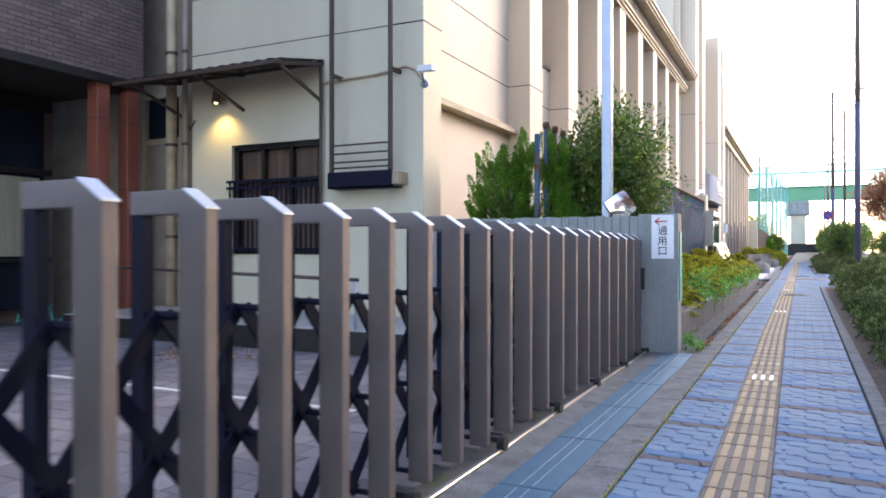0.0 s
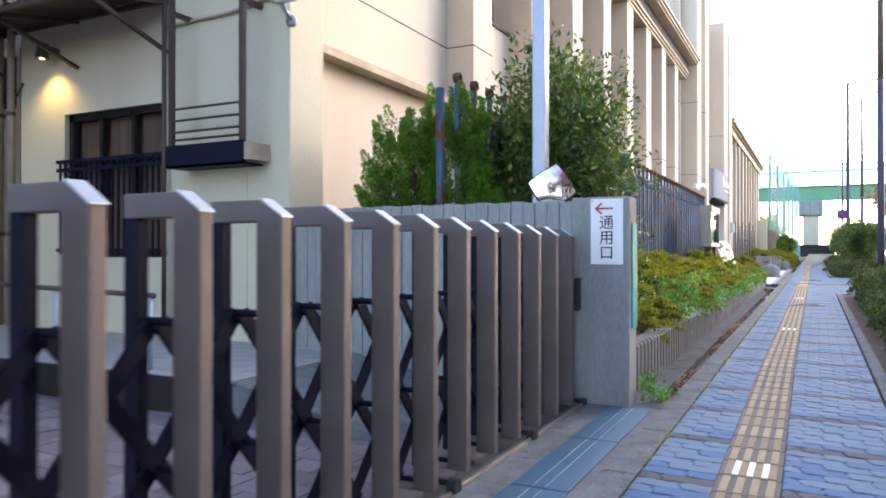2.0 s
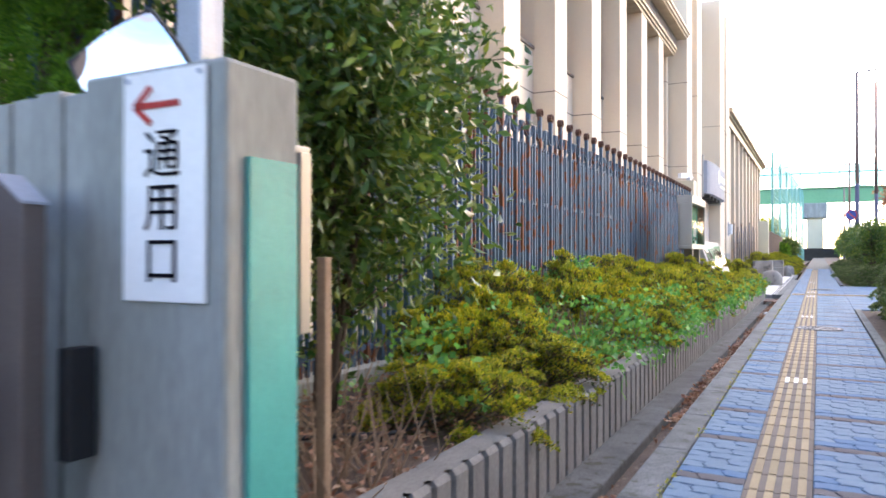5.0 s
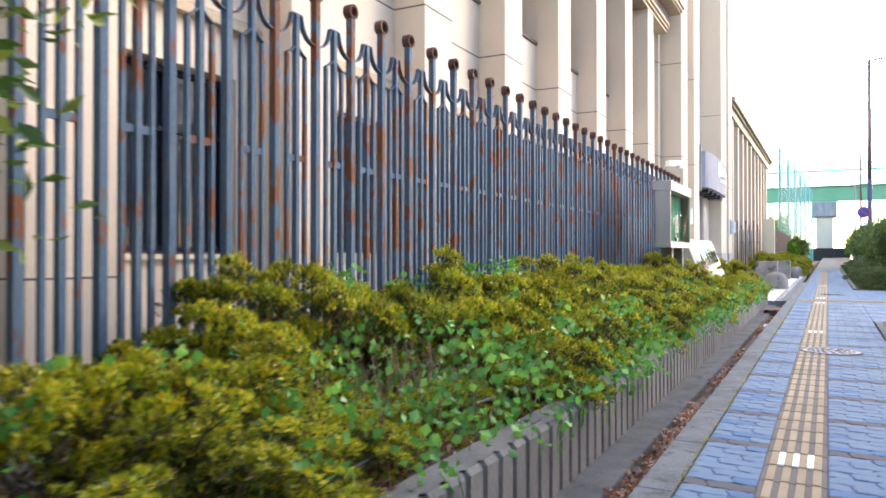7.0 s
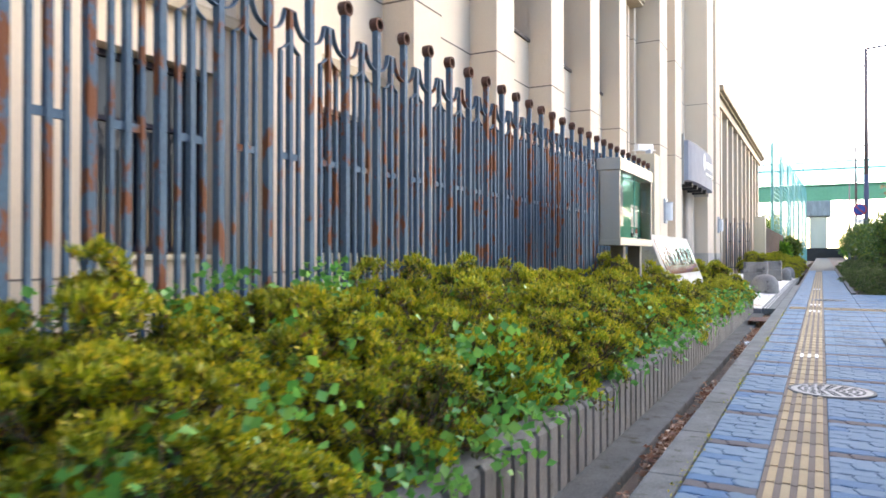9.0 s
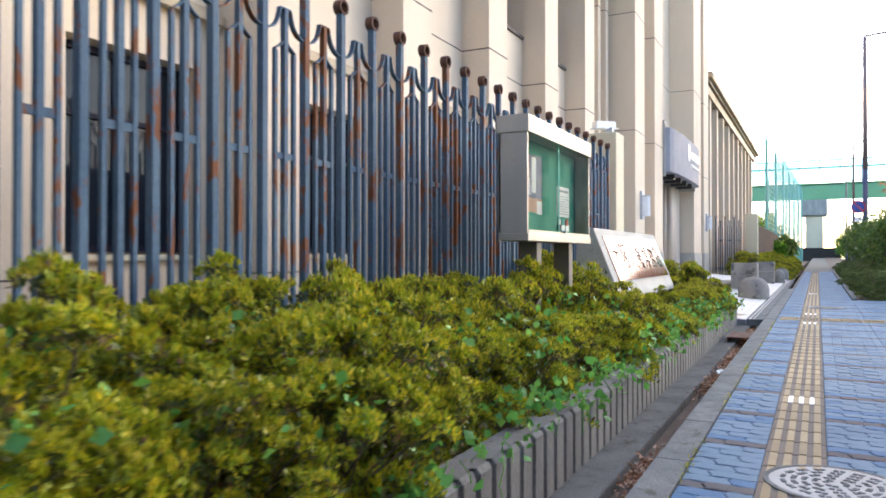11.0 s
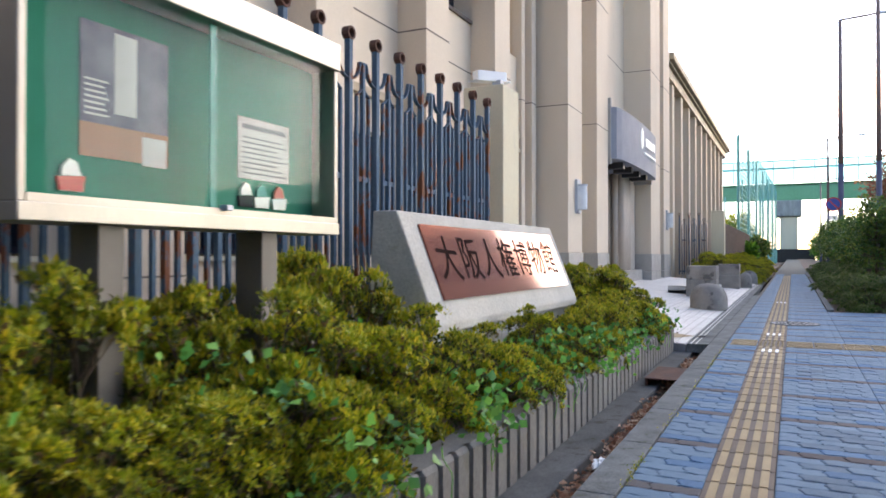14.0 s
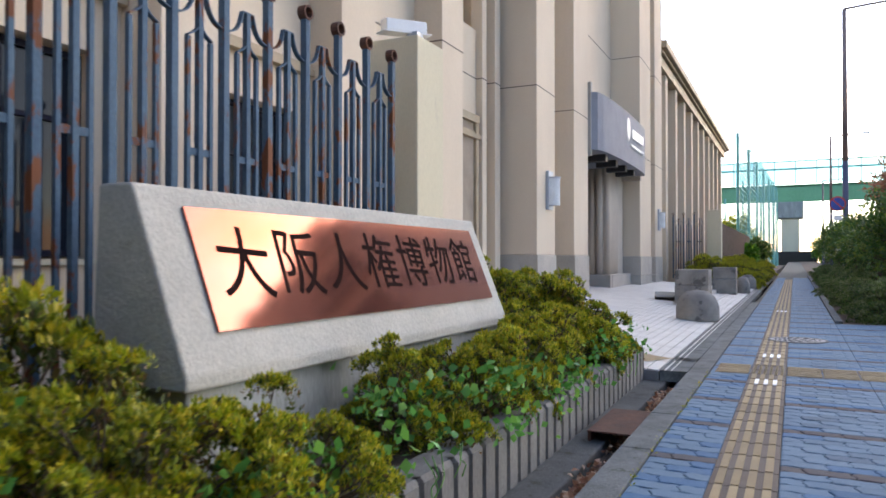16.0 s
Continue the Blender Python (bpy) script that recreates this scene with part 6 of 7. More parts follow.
# climbing weeds with broad bright leaves between the shrubs and over the planter edge
def weeds(name, n_clumps, area, label, size=(0.03, 0.066), per=18, spread=0.085):
    xs, ys, zs = [], [], []
    for _ in range(n_clumps):
        x, y, z = area(prng)
        xs.append(x), ys.append(y), zs.append(z)
    c = np.stack([xs, ys, zs], 1)
    pos = np.repeat(c, per, 0) + nrng.normal(0, 1, (len(c) * per, 3)) * np.array([[spread, spread, spread * 0.55]])
    dr = nrng.normal(0, 0.8, pos.shape)
    dr[:, 2] += 0.5
    dr[:, 0] += 0.5
    dr /= np.linalg.norm(dr, axis=1, keepdims=True)
    ob = new(name, leaves_mesh(name, pos, dr, nrng.uniform(*size, len(pos)), M["ivy"], nrng, width=0.85, fold=0.15, turn=0.4))
    return tagged(ob, label, "weeds", kind="stuff")


def over_hedge(r):
    x = r.uniform(-2.75, -1.5)
    y = r.uniform(12.0, 28.6)
    if 23.4 < y < 27.2:
        x = r.uniform(-1.9, -1.55)
        return x, y, r.uniform(0.45, 0.62)
    top = 0.74 + 0.14 * (-1.5 - x)
    return x, y, top + r.uniform(-0.14, 0.02)


def over_edge(r):
    return -1.5 + r.uniform(-0.06, 0.07), r.uniform(12.5, 28.8), r.uniform(0.28, 0.6)


def in_gaps(r):
    y = r.uniform(10.6, 17.0)
    return r.uniform(-2.6, -1.55), y, r.uniform(0.4, 0.78)


weeds("climbing_weeds", 95, over_hedge, "bright green broad-leaved weeds climbing through the hedge")
weeds("hanging_weeds", 115, over_edge, "bright green vine leaves hanging over the planter edge", per=14, spread=0.07)
weeds("bed_weeds", 46, lambda r: (r.uniform(-2.5, -1.6), r.uniform(12.8, 14.6), r.uniform(0.36, 0.6)), "bright green weeds over the thin patch of the hedge")
weeds("gap_weeds", 70, in_gaps, "bright green weeds in the gaps of the hedge")
weeds("fern_sprays", 12, lambda r: (-2.85 + r.uniform(-0.1, 0.1), 13.9 + r.uniform(0, 3.2), 0.98 + r.uniform(-0.06, 0.12)), "tall light green sprays in front of the fence", per=40, spread=0.085)
weeds("pillar_weeds", 5, lambda r: (-1.2 + r.uniform(-0.06, 0.1), 8.98 + r.uniform(-0.15, 0.3), 0.08 + r.uniform(0, 0.12)), "small green weeds at the foot of the pillar", per=22, spread=0.05)
bm = bmesh.new()
for i in range(60):
    y = prng.uniform(12.5, 28.6)
    x = -1.47 + prng.uniform(-0.02, 0.03)
    z = 0.42
    for k in range(prng.randrange(2, 5)):
        x2, y2, z2 = -1.44 + prng.uniform(0, 0.03), y + prng.uniform(-0.05, 0.05), z - prng.uniform(0.03, 0.09)
        tube(bm, (x, y, z), (x2, y2, z2), 0.003, 4)
        x, y, z = x2, y2, z2
tagged(new("vine_stems", mesh_of(bm, "vine_stems", M["ivy"])), "thin green vine stems on the planter wall", "vine", kind="stuff")


def leafy_tree(name, label, category, at, stems, clumps, per, size, mat, crown, height_min, seed, width=0.42, lift=0.1, trunk=0.02, tight=0.16):
    """Stems from the foot into a crown of leaf clumps. crown: centre offset and radii."""
    r = random.Random(seed)
    t = thing(name, label, category, at=at)
    (cx, cy, cz), (rx, ry, rz) = crown
    tips = []
    for _ in range(clumps):
        for _ in range(30):
            d = Vector((r.gauss(0, 1), r.gauss(0, 1), r.gauss(0, 1))).normalized()
            q = r.random() ** 0.45 * (1 + 0.3 * noise.noise(d * 2 + Vector((seed, 0, 0))))
            p = Vector((cx + d.x * rx * q, cy + d.y * ry * q, cz + d.z * rz * q))
            if p.z > height_min:
                break
        tips.append(p)
    joints = []
    for s in range(stems):
        bm = bmesh.new()
        a = 6.283 * s / stems + r.uniform(-0.4, 0.4)
        foot = Vector((0.12 * math.cos(a) * min(1, stems - 1), 0.12 * math.sin(a) * min(1, stems - 1), -0.05))
        p = foot
        for k in range(4):
            f = (k + 1) / 4
            q = Vector((foot.x + (cx + rx * 0.5 * math.cos(a) - foot.x) * f + r.uniform(-0.05, 0.05), foot.y + (cy + ry * 0.5 * math.sin(a) - foot.y) * f + r.uniform(-0.05, 0.05), (cz + rz * 0.35) * f))
            tube(bm, p, q, trunk * (1 - 0.18 * k), 7, trunk * (1 - 0.18 * (k + 1)))
            p = q
            joints.append(q)
        stem = new("stem", mesh_of(bm, "stem", M["bark"], True))
        stem.parent = t
    bm = bmesh.new()
    for p in tips:
        j = min(joints, key=lambda q: (q - p).length + (2 if q.z > p.z else 0))
        tube(bm, j, p, trunk * 0.25, 4, trunk * 0.1)
    limb = new("limb_work", mesh_of(bm, "limb_work", M["bark"]))
    limb.parent = t
    tagged(limb, kind="stuff")
    c = np.array([tuple(p) for p in tips])
    sd = (rx + ry + rz) / 3 * tight
    pos = np.repeat(c, per, 0) + sd * np.clip(nrng.normal(0, 1, (len(c) * per, 3)), -1.7, 1.7)
    out_dir = pos - np.array([[cx, cy, cz]])
    out_dir /= np.linalg.norm(out_dir, axis=1, keepdims=True) + 1e-6
    dr = out_dir * 0.6 + nrng.normal(0, 0.7, pos.shape)
    dr[:, 2] += lift
    dr /= np.linalg.norm(dr, axis=1, keepdims=True)
    cr = new("crown", leaves_mesh("crown", pos, dr, nrng.uniform(*size, len(pos)), M[mat], nrng, width=width, turn=0.3))
    cr.parent = t
    return t


leafy_tree("camellia_bush", "large glossy dark green evergreen bush with many thin stems", "bush", (-2.62, 10.65, 0.3), 8, 270, 95, (0.055, 0.1), "camellia", ((0.05, 0.05, 1.72), (0.80, 1.0, 1.25)), 0.45, 3, trunk=0.022)


def conifer(label, at, bodies, seed):
    """Upright conifer: feathery sprays, each a tapering plume, standing over rounded bodies (centre, radii, plumes)."""
    r = random.Random(seed)
    t = thing("conifer_bush", label, "conifer", at=at)
    bm = bmesh.new()
    tube(bm, (0, 0, -0.05), (0, 0, bodies[0][0][2] + bodies[0][1][2] * 0.8), 0.03, 8, 0.01)
    pos, dr = [], []
    for (cx, cy, cz), (rx, ry, rz), plumes in bodies:
        for _ in range(plumes):
            d = Vector((r.gauss(0, 1), r.gauss(0, 1), r.gauss(0.25, 1))).normalized()
            q = r.uniform(0.62, 1.0)
            foot = Vector((cx + d.x * rx * q, cy + d.y * ry * q, cz + d.z * rz * q))
            axis = Vector((d.x * 0.55 + r.uniform(-0.12, 0.12), d.y * 0.55 + r.uniform(-0.12, 0.12), 1.0)).normalized()
            long, wide = r.uniform(0.2, 0.36) * (1.25 if d.z > 0.7 else 1.0), r.uniform(0.06, 0.1)
            tube(bm, (cx * 0.6, cy * 0.6, max(0.05, foot.z - 0.35)), foot, 0.008, 4, 0.004)
            n = 420
            u = nrng.random(n) ** 0.8
            a = nrng.uniform(0, 2 * math.pi, n)
            w = wide * (1 - u) ** 0.6 * (0.45 + 0.55 * nrng.random(n)) * (1 + 0.35 * np.sin(18 * u + 3 * a))
            side = axis.cross(Vector((0.3, 0.8, 0.1))).normalized()
            other = axis.cross(side)
            ring = np.cos(a)[:, None] * np.array([side]) + np.sin(a)[:, None] * np.array([other])
            pos.append(np.array([foot]) + u[:, None] * long * np.array([axis]) + w[:, None] * ring)
            dr.append(np.array([axis]) * 0.9 + 0.75 * ring + nrng.normal(0, 0.25, (n, 3)))
    pos, dr = np.concatenate(pos), np.concatenate(dr)
    dr /= np.linalg.norm(dr, axis=1, keepdims=True)
    wood = new("stem", mesh_of(bm, "stem", M["bark"], True))
    wood.parent = t
    cr = new("crown", leaves_mesh("crown", pos, dr, nrng.uniform(0.018, 0.04, len(pos)), M["conifer"], nrng, width=0.3, turn=0.2))
    cr.parent = t


conifer("bright green upright conifer with feathery plumes", (-3.8, 9.8, 0.3), (((-0.08, 0, 1.1), (0.46, 0.42, 1.08), 190), ((0.3, -0.05, 1.75), (0.13, 0.12, 0.66), 40)), 5)
conifer("small bright green conifer beside the fence end", (-3.08, 9.42, 0.3), (((0.05, 0.05, 1.5), (0.15, 0.14, 0.85), 50), ((0.24, 0.08, 1.0), (0.22, 0.18, 0.42), 34)), 9)

# hedges on the road side
dark = [azalea(30 + i, 0.62, 0.7, 0.6, 1700, "dark_hedge", "camellia", (0.03, 0.05), 60, "roadside_shrub", "dense mixed green roadside shrub with some pale leaves", "roadside shrubs") for i in range(3)]
y = -1.5
while y < 23.6:
    plant(dark, 1.42 + prng.uniform(-0.06, 0.06), y, rise(y) - 0.03, 0.92, prng.uniform(1.15, 1.4))
    plant(dark, 2.1, y + 0.3, rise(y), 0.95, prng.uniform(1.3, 1.6))
    y += 0.8
y = 35.6
while y < 62:
    plant(dark, 1.25 + prng.uniform(-0.1, 0.1), y, rise(y) - 0.03, 0.85, prng.uniform(0.8, 1.05))
    plant(dark, 2.1, y + 0.4, rise(y), 0.95, prng.uniform(0.9, 1.2))
    y += 0.95
y = 48.2
while y < 70:
    plant(kinds, -1.9, y, 0.3, 1.2, prng.uniform(1.2, 1.6))
    plant(kinds, -2.8, y + 0.4, 0.3, 1.4, prng.uniform(1.5, 2.0))
    y += 1.1
structure("far_ground", B((-40, -1.4, 74, 150, -1.3, 0.3)), M["soil"], "bare ground beyond the planter", "ground")
structure("far_planter", B((-3.4, -1.35, 47.6, 74, -0.1, 0.55)), M["planter"], "grey planter beyond the forecourt", "planter wall")
for i, (x, y, s) in enumerate(((1.75, 38.6, 1.0), (1.8, 42.6, 0.9), (1.7, 47.5, 0.95), (1.8, 53.0, 1.0), (1.75, 28.2, 0.0), (1.9, 60, 1.1), (2.2, 68, 1.3))):
    if s:
        leafy_tree("round_tree", "small round-clipped dark evergreen tree on a short trunk", "tree", (x, y, rise(y)), 3, int(110 * s), 80, (0.07, 0.12), "camellia", ((0, 0, 1.55 * s), (0.85 * s, 0.95 * s, 0.8 * s)), 0.7, 40 + i, trunk=0.06)
leafy_tree("autumn_tree", "broad autumn tree with reddish brown leaves", "tree", (8.6, 82, 0.2), 3, 120, 90, (0.25, 0.42), "red_leaf", ((0, 0, 6.0), (3.6, 3.6, 2.8)), 2.5, 61, trunk=0.22)
for i, (x, y, h) in enumerate(((4.8, 95, 3.6), (7, 120, 4.5), (-7.5, 88, 4.0), (-6, 104, 4.5), (3.6, 130, 3.5), (-2.6, 76, 2.2), (-3.2, 71, 1.9))):
    leafy_tree("far_tree", "green tree in the distance beyond the pavement", "tree", (x, y, 0.3), 3, 80, 60, (0.16, 0.3), "camellia" if i % 2 else "conifer", ((0, 0, h * 0.6), (h * 0.42, h * 0.42, h * 0.42)), 0.6, 80 + i, trunk=0.1)

wood = leafy_tree("far_tree", "dark green tree standing under the viaduct", "tree", (5.0, 138, -0.2), 3, 110, 70, (0.22, 0.4), "camellia", ((0, 0, 3.0), (2.6, 2.4, 2.4)), 0.5, 97, trunk=0.14)
for i in range(1, 11):
    copy_thing(wood, pose(5.0 + 3.6 * i, 138 + 5 * math.sin(2.3 * i), -0.2, 0, 0, 53 * i) @ Matrix.Scale(0.8 + 0.3 * math.sin(1.7 * i) ** 2, 4))
gold = leafy_tree("far_tree", "yellowing tree behind the green net", "tree", (-6.0, 112, 0.3), 3, 90, 70, (0.2, 0.36), "azalea", ((0, 0, 3.6), (2.2, 2.2, 2.4)), 0.6, 98, trunk=0.12)
copy_thing(gold, pose(-9.5, 120, 0.3, 0, 0, 80))

# autumn trees along the road, seen in the mirror and in glass
street_tree = leafy_tree("street_tree", "roadside tree with reddish brown autumn leaves", "tree", (6.2, -5.0, 0.0), 1, 110, 90, (0.12, 0.2), "red_leaf", ((0, 0, 4.4), (2.5, 2.8, 2.3)), 2.0, 71, trunk=0.12)
# copies nearest the gate are enlarged to shade the building wall more
for i in range(1, 5):
    copy_thing(street_tree, pose(6.2, -5.0 + 7.0 * i, 0, 0, 0, 70 * i) @ Matrix.Scale((1.3, 1.4, 1.1, 1.0)[i - 1], 4))

# litter, stalks and hoses in the bare bed
def litter(name, n, area, label, size=(0.03, 0.06)):
    pts = np.array([area(prng) for _ in range(n)])
    dr = nrng.normal(0, 1, pts.shape)
    dr[:, 2] *= 0.25
    dr /= np.linalg.norm(dr, axis=1, keepdims=True)
    me = leaves_mesh(name, pts, dr, nrng.uniform(*size, n), M["dead_leaf"], nrng, width=0.6, fold=0.35, turn=0.1)
    return tagged(new(name, me), label, "leaf litter", kind="stuff")


centres = [prng.uniform(9.2, 28.8) for _ in range(26)]


def gutter_spot(r):
    y = r.choice(centres) + r.gauss(0, 0.28)
    y = min(max(y, 8.95), 29.2)
    return r.uniform(-1.225, -1.055), y, rise(y) - 0.165 + r.uniform(0, 0.085) * r.random()


litter("gutter_leaves", 5200, gutter_spot, "brown fallen leaves gathered in the gutter")
pts = np.stack([-0.868 + 0.012 * nrng.normal(0, 1, 2000), np.repeat(nrng.uniform(-1, 29, 100), 20) + 0.14 * nrng.normal(0, 1, 2000), np.zeros(2000)], 1)
pts[:, 2] = 0.006 * (pts[:, 1] - 4.0) + 0.002
ups = nrng.normal(0, 0.6, pts.shape)
ups[:, 2] = 0.5
tagged(new("joint_moss", leaves_mesh("joint_moss", pts, ups, nrng.uniform(0.008, 0.018, len(pts)), M["azalea"], nrng, width=0.7)), "green moss tufts in the joint beside the kerb", "moss", kind="stuff")
crumple = thing("crumpled_paper", "crumpled white paper lying among leaves in the gutter", "litter", at=(-1.13, 23.85, rise(23.85) - 0.11))
bm = bmesh.new()
bmesh.ops.create_icosphere(bm, subdivisions=3, radius=0.055)
for v in bm.verts:
    f = 1.0 + 0.55 * noise.noise(v.co * 38) + 0.3 * noise.noise(v.co * 90)
    v.co = Vector((v.co.x * f * 0.9, v.co.y * f * 1.5, v.co.z * f * 0.6)) + crumple.location
part("sheet", bm, M["white_paint"], crumple)
litter("bed_leaves", 2400, lambda r: (r.uniform(-3.0, -1.6), r.uniform(9.0, 13.5), 0.335 + r.uniform(0, 0.03)), "dry fallen leaves on the planter soil", (0.025, 0.05))
litter("yard_leaves", 260, lambda r: (-6.0 + r.gauss(0, 0.45), 6.2 + r.gauss(0, 0.3), 0.01 + r.uniform(0, 0.03)), "small heap of dry leaves in the yard")
bm = bmesh.new()
for i in range(330):
    x, y = (-2.0 + prng.gauss(0, 0.28), 9.95 + prng.gauss(0, 0.22)) if i < 90 else (-2.1 + prng.gauss(0, 0.25), 13.7 + prng.gauss(0, 0.5))
    x = min(x, -1.66)
    h = prng.uniform(0.08, 0.5)
    tube(bm, (x, y, 0.28), (x + prng.gauss(0, 0.13), y + prng.gauss(0, 0.13), 0.3 + h), prng.uniform(0.003, 0.007), 5, 0.002)
tagged(new("dry_stalks", mesh_of(bm, "dry_stalks", M["straw"])), "dry straw-coloured plant stalks in the bare bed", "dry plants", kind="stuff")
stump = thing("tree_stump", "short brown weathered tree stump in the bed", "stump", at=(-2.25, 9.95, 0.3))
bm = bmesh.new()
tube(bm, (-2.25, 9.95, 0.25), (-2.28, 9.97, 0.78), 0.075, 12, 0.062)
part("wood", bm, M["bark"], stump, smooth=True)
conduit("garden_hose", [(-2.9, 9.7, 0.34), (-2.4, 10.1, 0.36), (-2.0, 10.5, 0.35), (-1.9, 10.9, 0.37), (-2.1, 11.5, 0.36), (-1.75, 12.4, 0.4), (-1.9, 13.4, 0.42), (-1.7, 14.4, 0.46)], 0.013, M["hose"], "black garden hose lying on the soil", "hose")
conduit("thin_hose", [(-1.85, 14.1, 0.4), (-1.8, 14.5, 0.62), (-1.95, 14.95, 0.78)], 0.009, M["hose"], "thin dark hose sticking out of the shrubs", "hose")


# ---- street furniture and distance ----
def street_lamp(x, y, h, arm, r, label, curved=False):
    t = thing("street_lamp", label, "street lamp", group="street lamps", at=(x, y, 0))
    bm = bmesh.new()
    tube(bm, (x, y, -0.2), (x, y, h * 0.45), r, 12, r * 0.85)
    part("lower_pole", bm, M["lamp_blue"], t, "blue-grey painted lower pole", smooth=True)
    bm = bmesh.new()
    tube(bm, (x, y, h * 0.45), (x, y, h), r * 0.85, 12, r * 0.6)
    part("upper_pole", bm, M["lamp_brown"], t, smooth=True)
    if arm:
        bm = bmesh.new()
        pts = [(x + arm * k / 6, y, h + (0.8 * math.sin(k / 6 * 1.57) if curved else 0.12 * k / 6)) for k in range(7)]
        pipe(bm, pts, r * 0.4)
        part("arm", bm, M["lamp_brown"], t, smooth=True)
        bm = B((pts[-1][0] - 0.1, pts[-1][0] + 0.5, y - 0.12, y + 0.12, pts[-1][2] - 0.06, pts[-1][2] + 0.06), bevel=0.03)
        part("lamp_head", bm, M["galv"], t)
    return t


street_lamp(1.40, 23.6, 12.0, 0, 0.085, "tall slender street pole, dark below and brown above")
pl = street_lamp(1.95, 59.0, 12.5, 1.7, 0.14, "tall street lamp with a level arm over the road")
bm = bmesh.new()
tube(bm, (1.62, 58.8, 3.7), (1.62, 58.78, 3.7), 0.34, 24)
ps = part("round_sign", bm, M["sign_blue"], pl, "round blue and red no-parking sign")
bm = bmesh.new()
for i in range(24):
    a0, a1 = 2 * math.pi * i / 24, 2 * math.pi * (i + 1) / 24
    prism(bm, [(1.62 + q * math.cos(a), 3.7 + q * math.sin(a)) for q, a in ((0.34, a0), (0.34, a1), (0.28, a1), (0.28, a0))], "y", 58.76, 58.775)
bar(bm, (1.42, 58.77, 3.9), (1.82, 58.77, 3.5), 0.005, 0.06)
part("red_ring", bm, M["red_paint"], ps)
part("plate_below", B((1.45, 1.8, 58.77, 58.79, 2.95, 3.2)), M["white_paint"], ps)
street_lamp(1.9, 41.5, 8.2, 2.6, 0.08, "street lamp with a curved arm over the road", curved=True)
street_lamp(2.3, 82.0, 10.2, 2.0, 0.12, "street lamp with a level arm further along the road")
street_lamp(2.6, 108.0, 9.5, 2.0, 0.12, "distant street lamp over the road")

via = thing("viaduct", "green steel expressway viaduct with pale translucent noise barriers", "viaduct", at=(0, 150, 0))
part("girder", B((-60, 120, 149, 150, 10.3, 12.8), (-60, 120, 149.0, 160, 12.6, 13.0)), M["green_paint"], via)
bm = bmesh.new()
for i in range(45):
    box(bm, -60 + 4 * i, -59.8 + 4 * i, 148.85, 149, 10.4, 12.7)
tagged(part("stiffener", bm, M["green_paint"], via), kind="stuff")
part("noise_barrier", B((-60, 120, 148.9, 149.0, 13.1, 16.6)), M["barrier"], via)
part("barrier_rail", B((-60, 120, 148.7, 148.9, 15.3, 15.6), (-60, 120, 148.7, 148.9, 16.6, 16.8)), M["net_green"], via)
for i in range(60):
    part("barrier_post", B((-60 + 3 * i, -59.85 + 3 * i, 148.75, 148.9, 13.0, 16.6)), M["galv"], via)
part("bridge_pier", B((-2.0, 0.6, 148, 153, -0.5, 7.6), bevel=0.2), M["plaster_pale"], via, "pale concrete bridge pier")
part("pier_cap", B((-2.6, 1.2, 147.5, 153.5, 7.6, 10.2), bevel=0.2), M["concrete"], via)
part("bridge_pier", B((30, 34, 148, 153, -0.5, 9.6)), M["plaster_pale"], via)
structure("end_fence", B((-3.5, 3.0, 146.5, 146.8, -0.2, 2.4)), M["frame_dark"], "dark low fence at the end of the pavement", "fence")
nets = thing("ball_net", "tall green ball-catching net on steel poles", "net fence", at=(-9, 95, 0))
for i in range(7):
    bm = bmesh.new()
    y = 80 + 9 * i
    tube(bm, (-3.9 + 0.03 * (y - 80), y, -0.2), (-3.9 + 0.03 * (y - 80), y, 10.6), 0.11, 8)
    part("net_pole", bm, M["net_green"], nets)
bm = bmesh.new()
for i in range(28):
    bar(bm, (-3.9, 80, 0.4 * i + 0.3), (-2.3, 134, 0.4 * i + 0.3), 0.02, 0.03)
for i in range(110):
    y = 80 + 0.5 * i
    bar(bm, (-3.9 + 0.03 * (y - 80), y, 0.3), (-3.9 + 0.03 * (y - 80), y, 11.2), 0.02, 0.02)
tagged(part("net_mesh", bm, M["net_green"], nets), kind="stuff")
for i in range(5):
    bm = bmesh.new()
    x = -14 + 2.4 * i
    tube(bm, (x, 135, -0.2), (x, 135, 12.5 if i % 2 else 10.0), 0.13, 8)
    part("net_pole", bm, M["net_green"], nets)

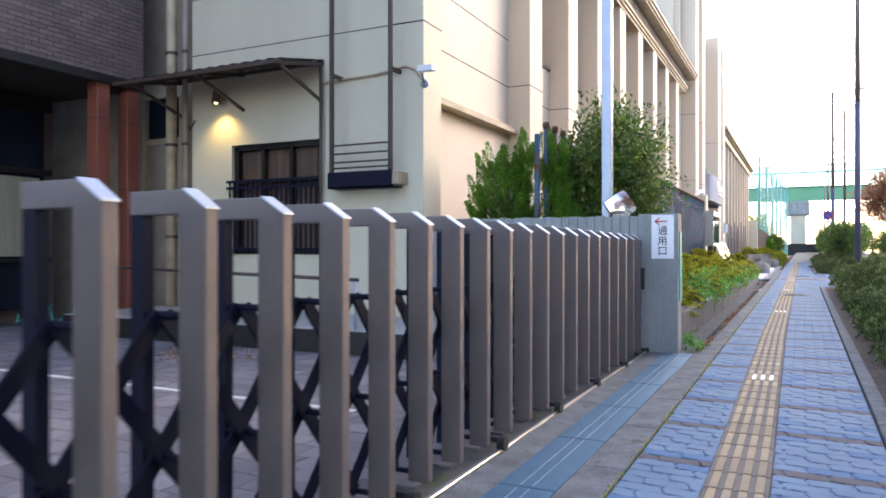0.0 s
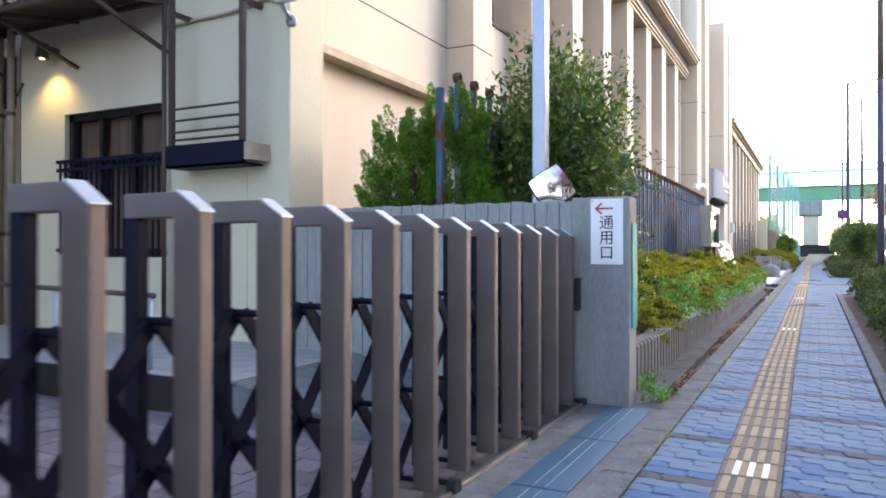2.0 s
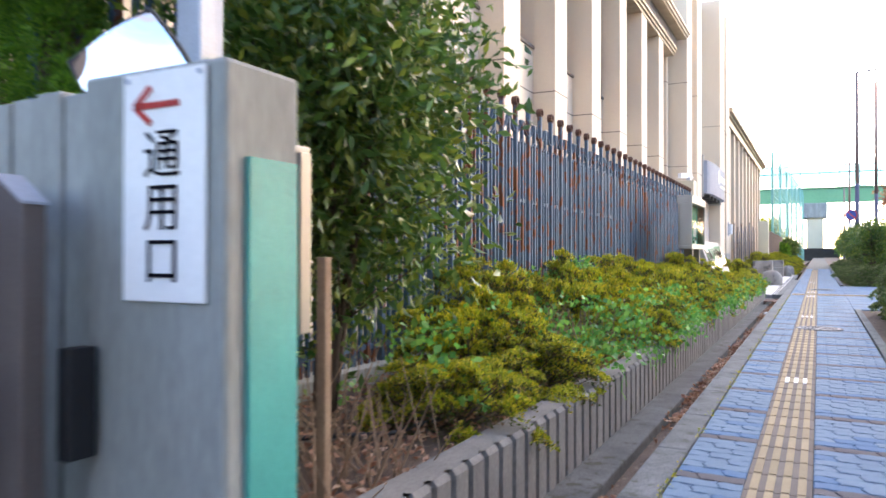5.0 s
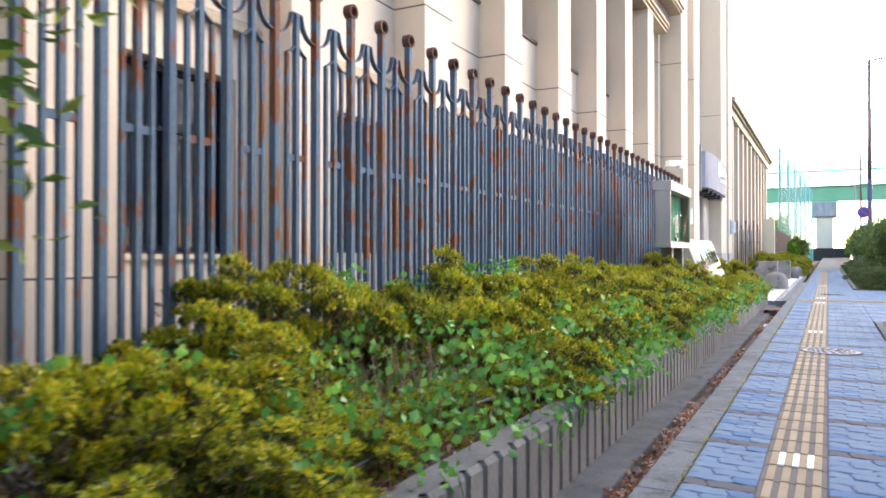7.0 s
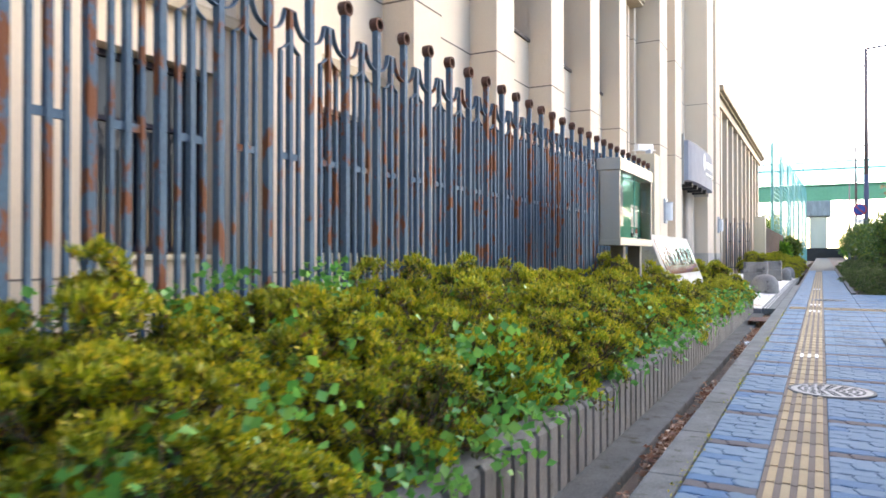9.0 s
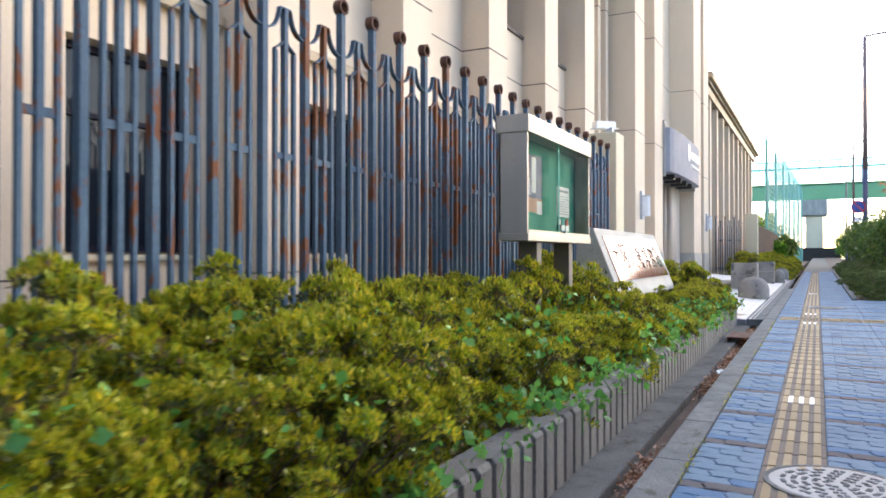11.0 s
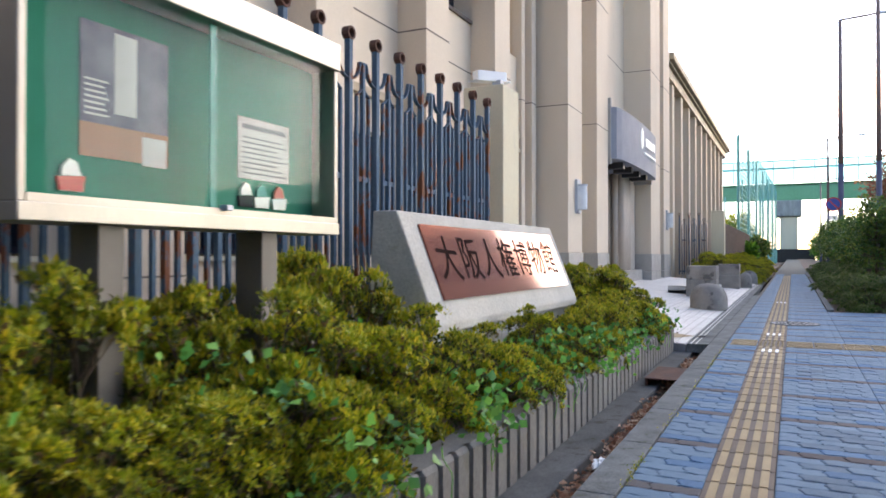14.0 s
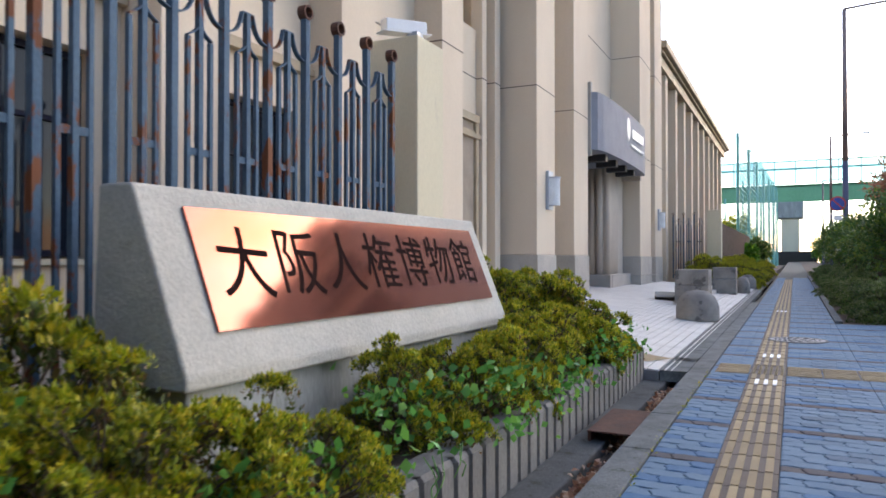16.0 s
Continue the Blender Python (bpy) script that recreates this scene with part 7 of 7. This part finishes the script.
# houses across the road and beyond, mostly seen in glass
def apartment(x0, x1, y0, y1, floors, mat, label):
    t = thing("apartment_building", label, "building", at=((x0 + x1) / 2, (y0 + y1) / 2, 0))
    h = 3.0 * floors + 0.8
    part("wall", B((x0, x1, y0, y1, -0.5, h)), M[mat], t)
    part("roof_edge", B((x0 - 0.2, x1 + 0.2, y0 - 0.2, y1 + 0.2, h, h + 0.4)), M["concrete"], t)
    k = int((y1 - y0) / 3.2)
    for f in range(floors):
        for i in range(k):
            y, z = y0 + 1.0 + 3.2 * i, 1.0 + 3.0 * f
            w = part("window", B((x0 - 0.02, x0 + 0.05, y, y + 1.5, z, z + 1.3)), M["window_glass"], t)
            part("window_frame", B((x0 - 0.06, x0 - 0.02, y - 0.06, y, z - 0.06, z + 1.36), (x0 - 0.06, x0 - 0.02, y + 1.5, y + 1.56, z - 0.06, z + 1.36), (x0 - 0.06, x0 - 0.02, y + 0.72, y + 0.78, z, z + 1.3), (x0 - 0.09, x0 - 0.02, y - 0.06, y + 1.56, z - 0.12, z - 0.06)), M["galv"], w)
    return t


tall = apartment(13, 24.4, 60, 84, 6, "plaster", "tall cream apartment building across the road with balconies and lit windows")
for f in range(6):
    z = 0.4 + 3.1 * f
    bal = part("balcony", B((13.2, 18.0, 58.8, 60.0, z + 2.3, z + 2.45)), M["concrete"], tall)
    part("parapet", B((13.2, 18.0, 58.8, 58.9, z + 2.45, z + 2.6), (13.2, 18.0, 58.8, 58.86, z + 3.3, z + 3.36), *[(13.2 + 0.2 * k, 13.23 + 0.2 * k, 58.82, 58.85, z + 2.6, z + 3.3) for k in range(24)]), M["brown_steel"], bal)
    part("balcony_door", B((14.0, 17.2, 59.96, 60.02, z + 2.5, z + 4.4)), M["window_glass"], tall)
    for x0, lit in ((22.4, f in (1, 2, 3)), (20.2, False)):
        w = part("end_window", B((x0, x0 + 1.0, 59.95, 60.02, z + 2.5, z + 3.7)), M["lamp_glass"] if lit else M["window_glass"], tall)
        part("window_frame", B((x0 - 0.06, x0, 59.9, 59.95, z + 2.44, z + 3.76), (x0 + 1.0, x0 + 1.06, 59.9, 59.95, z + 2.44, z + 3.76), (x0, x0 + 1.0, 59.9, 59.95, z + 3.7, z + 3.76), (x0 - 0.1, x0 + 1.1, 59.86, 59.95, z + 2.4, z + 2.46)), M["galv"], w)
apartment(20, 30, -14, 22, 3, "plaster_pale", "pale low apartment building across the road")
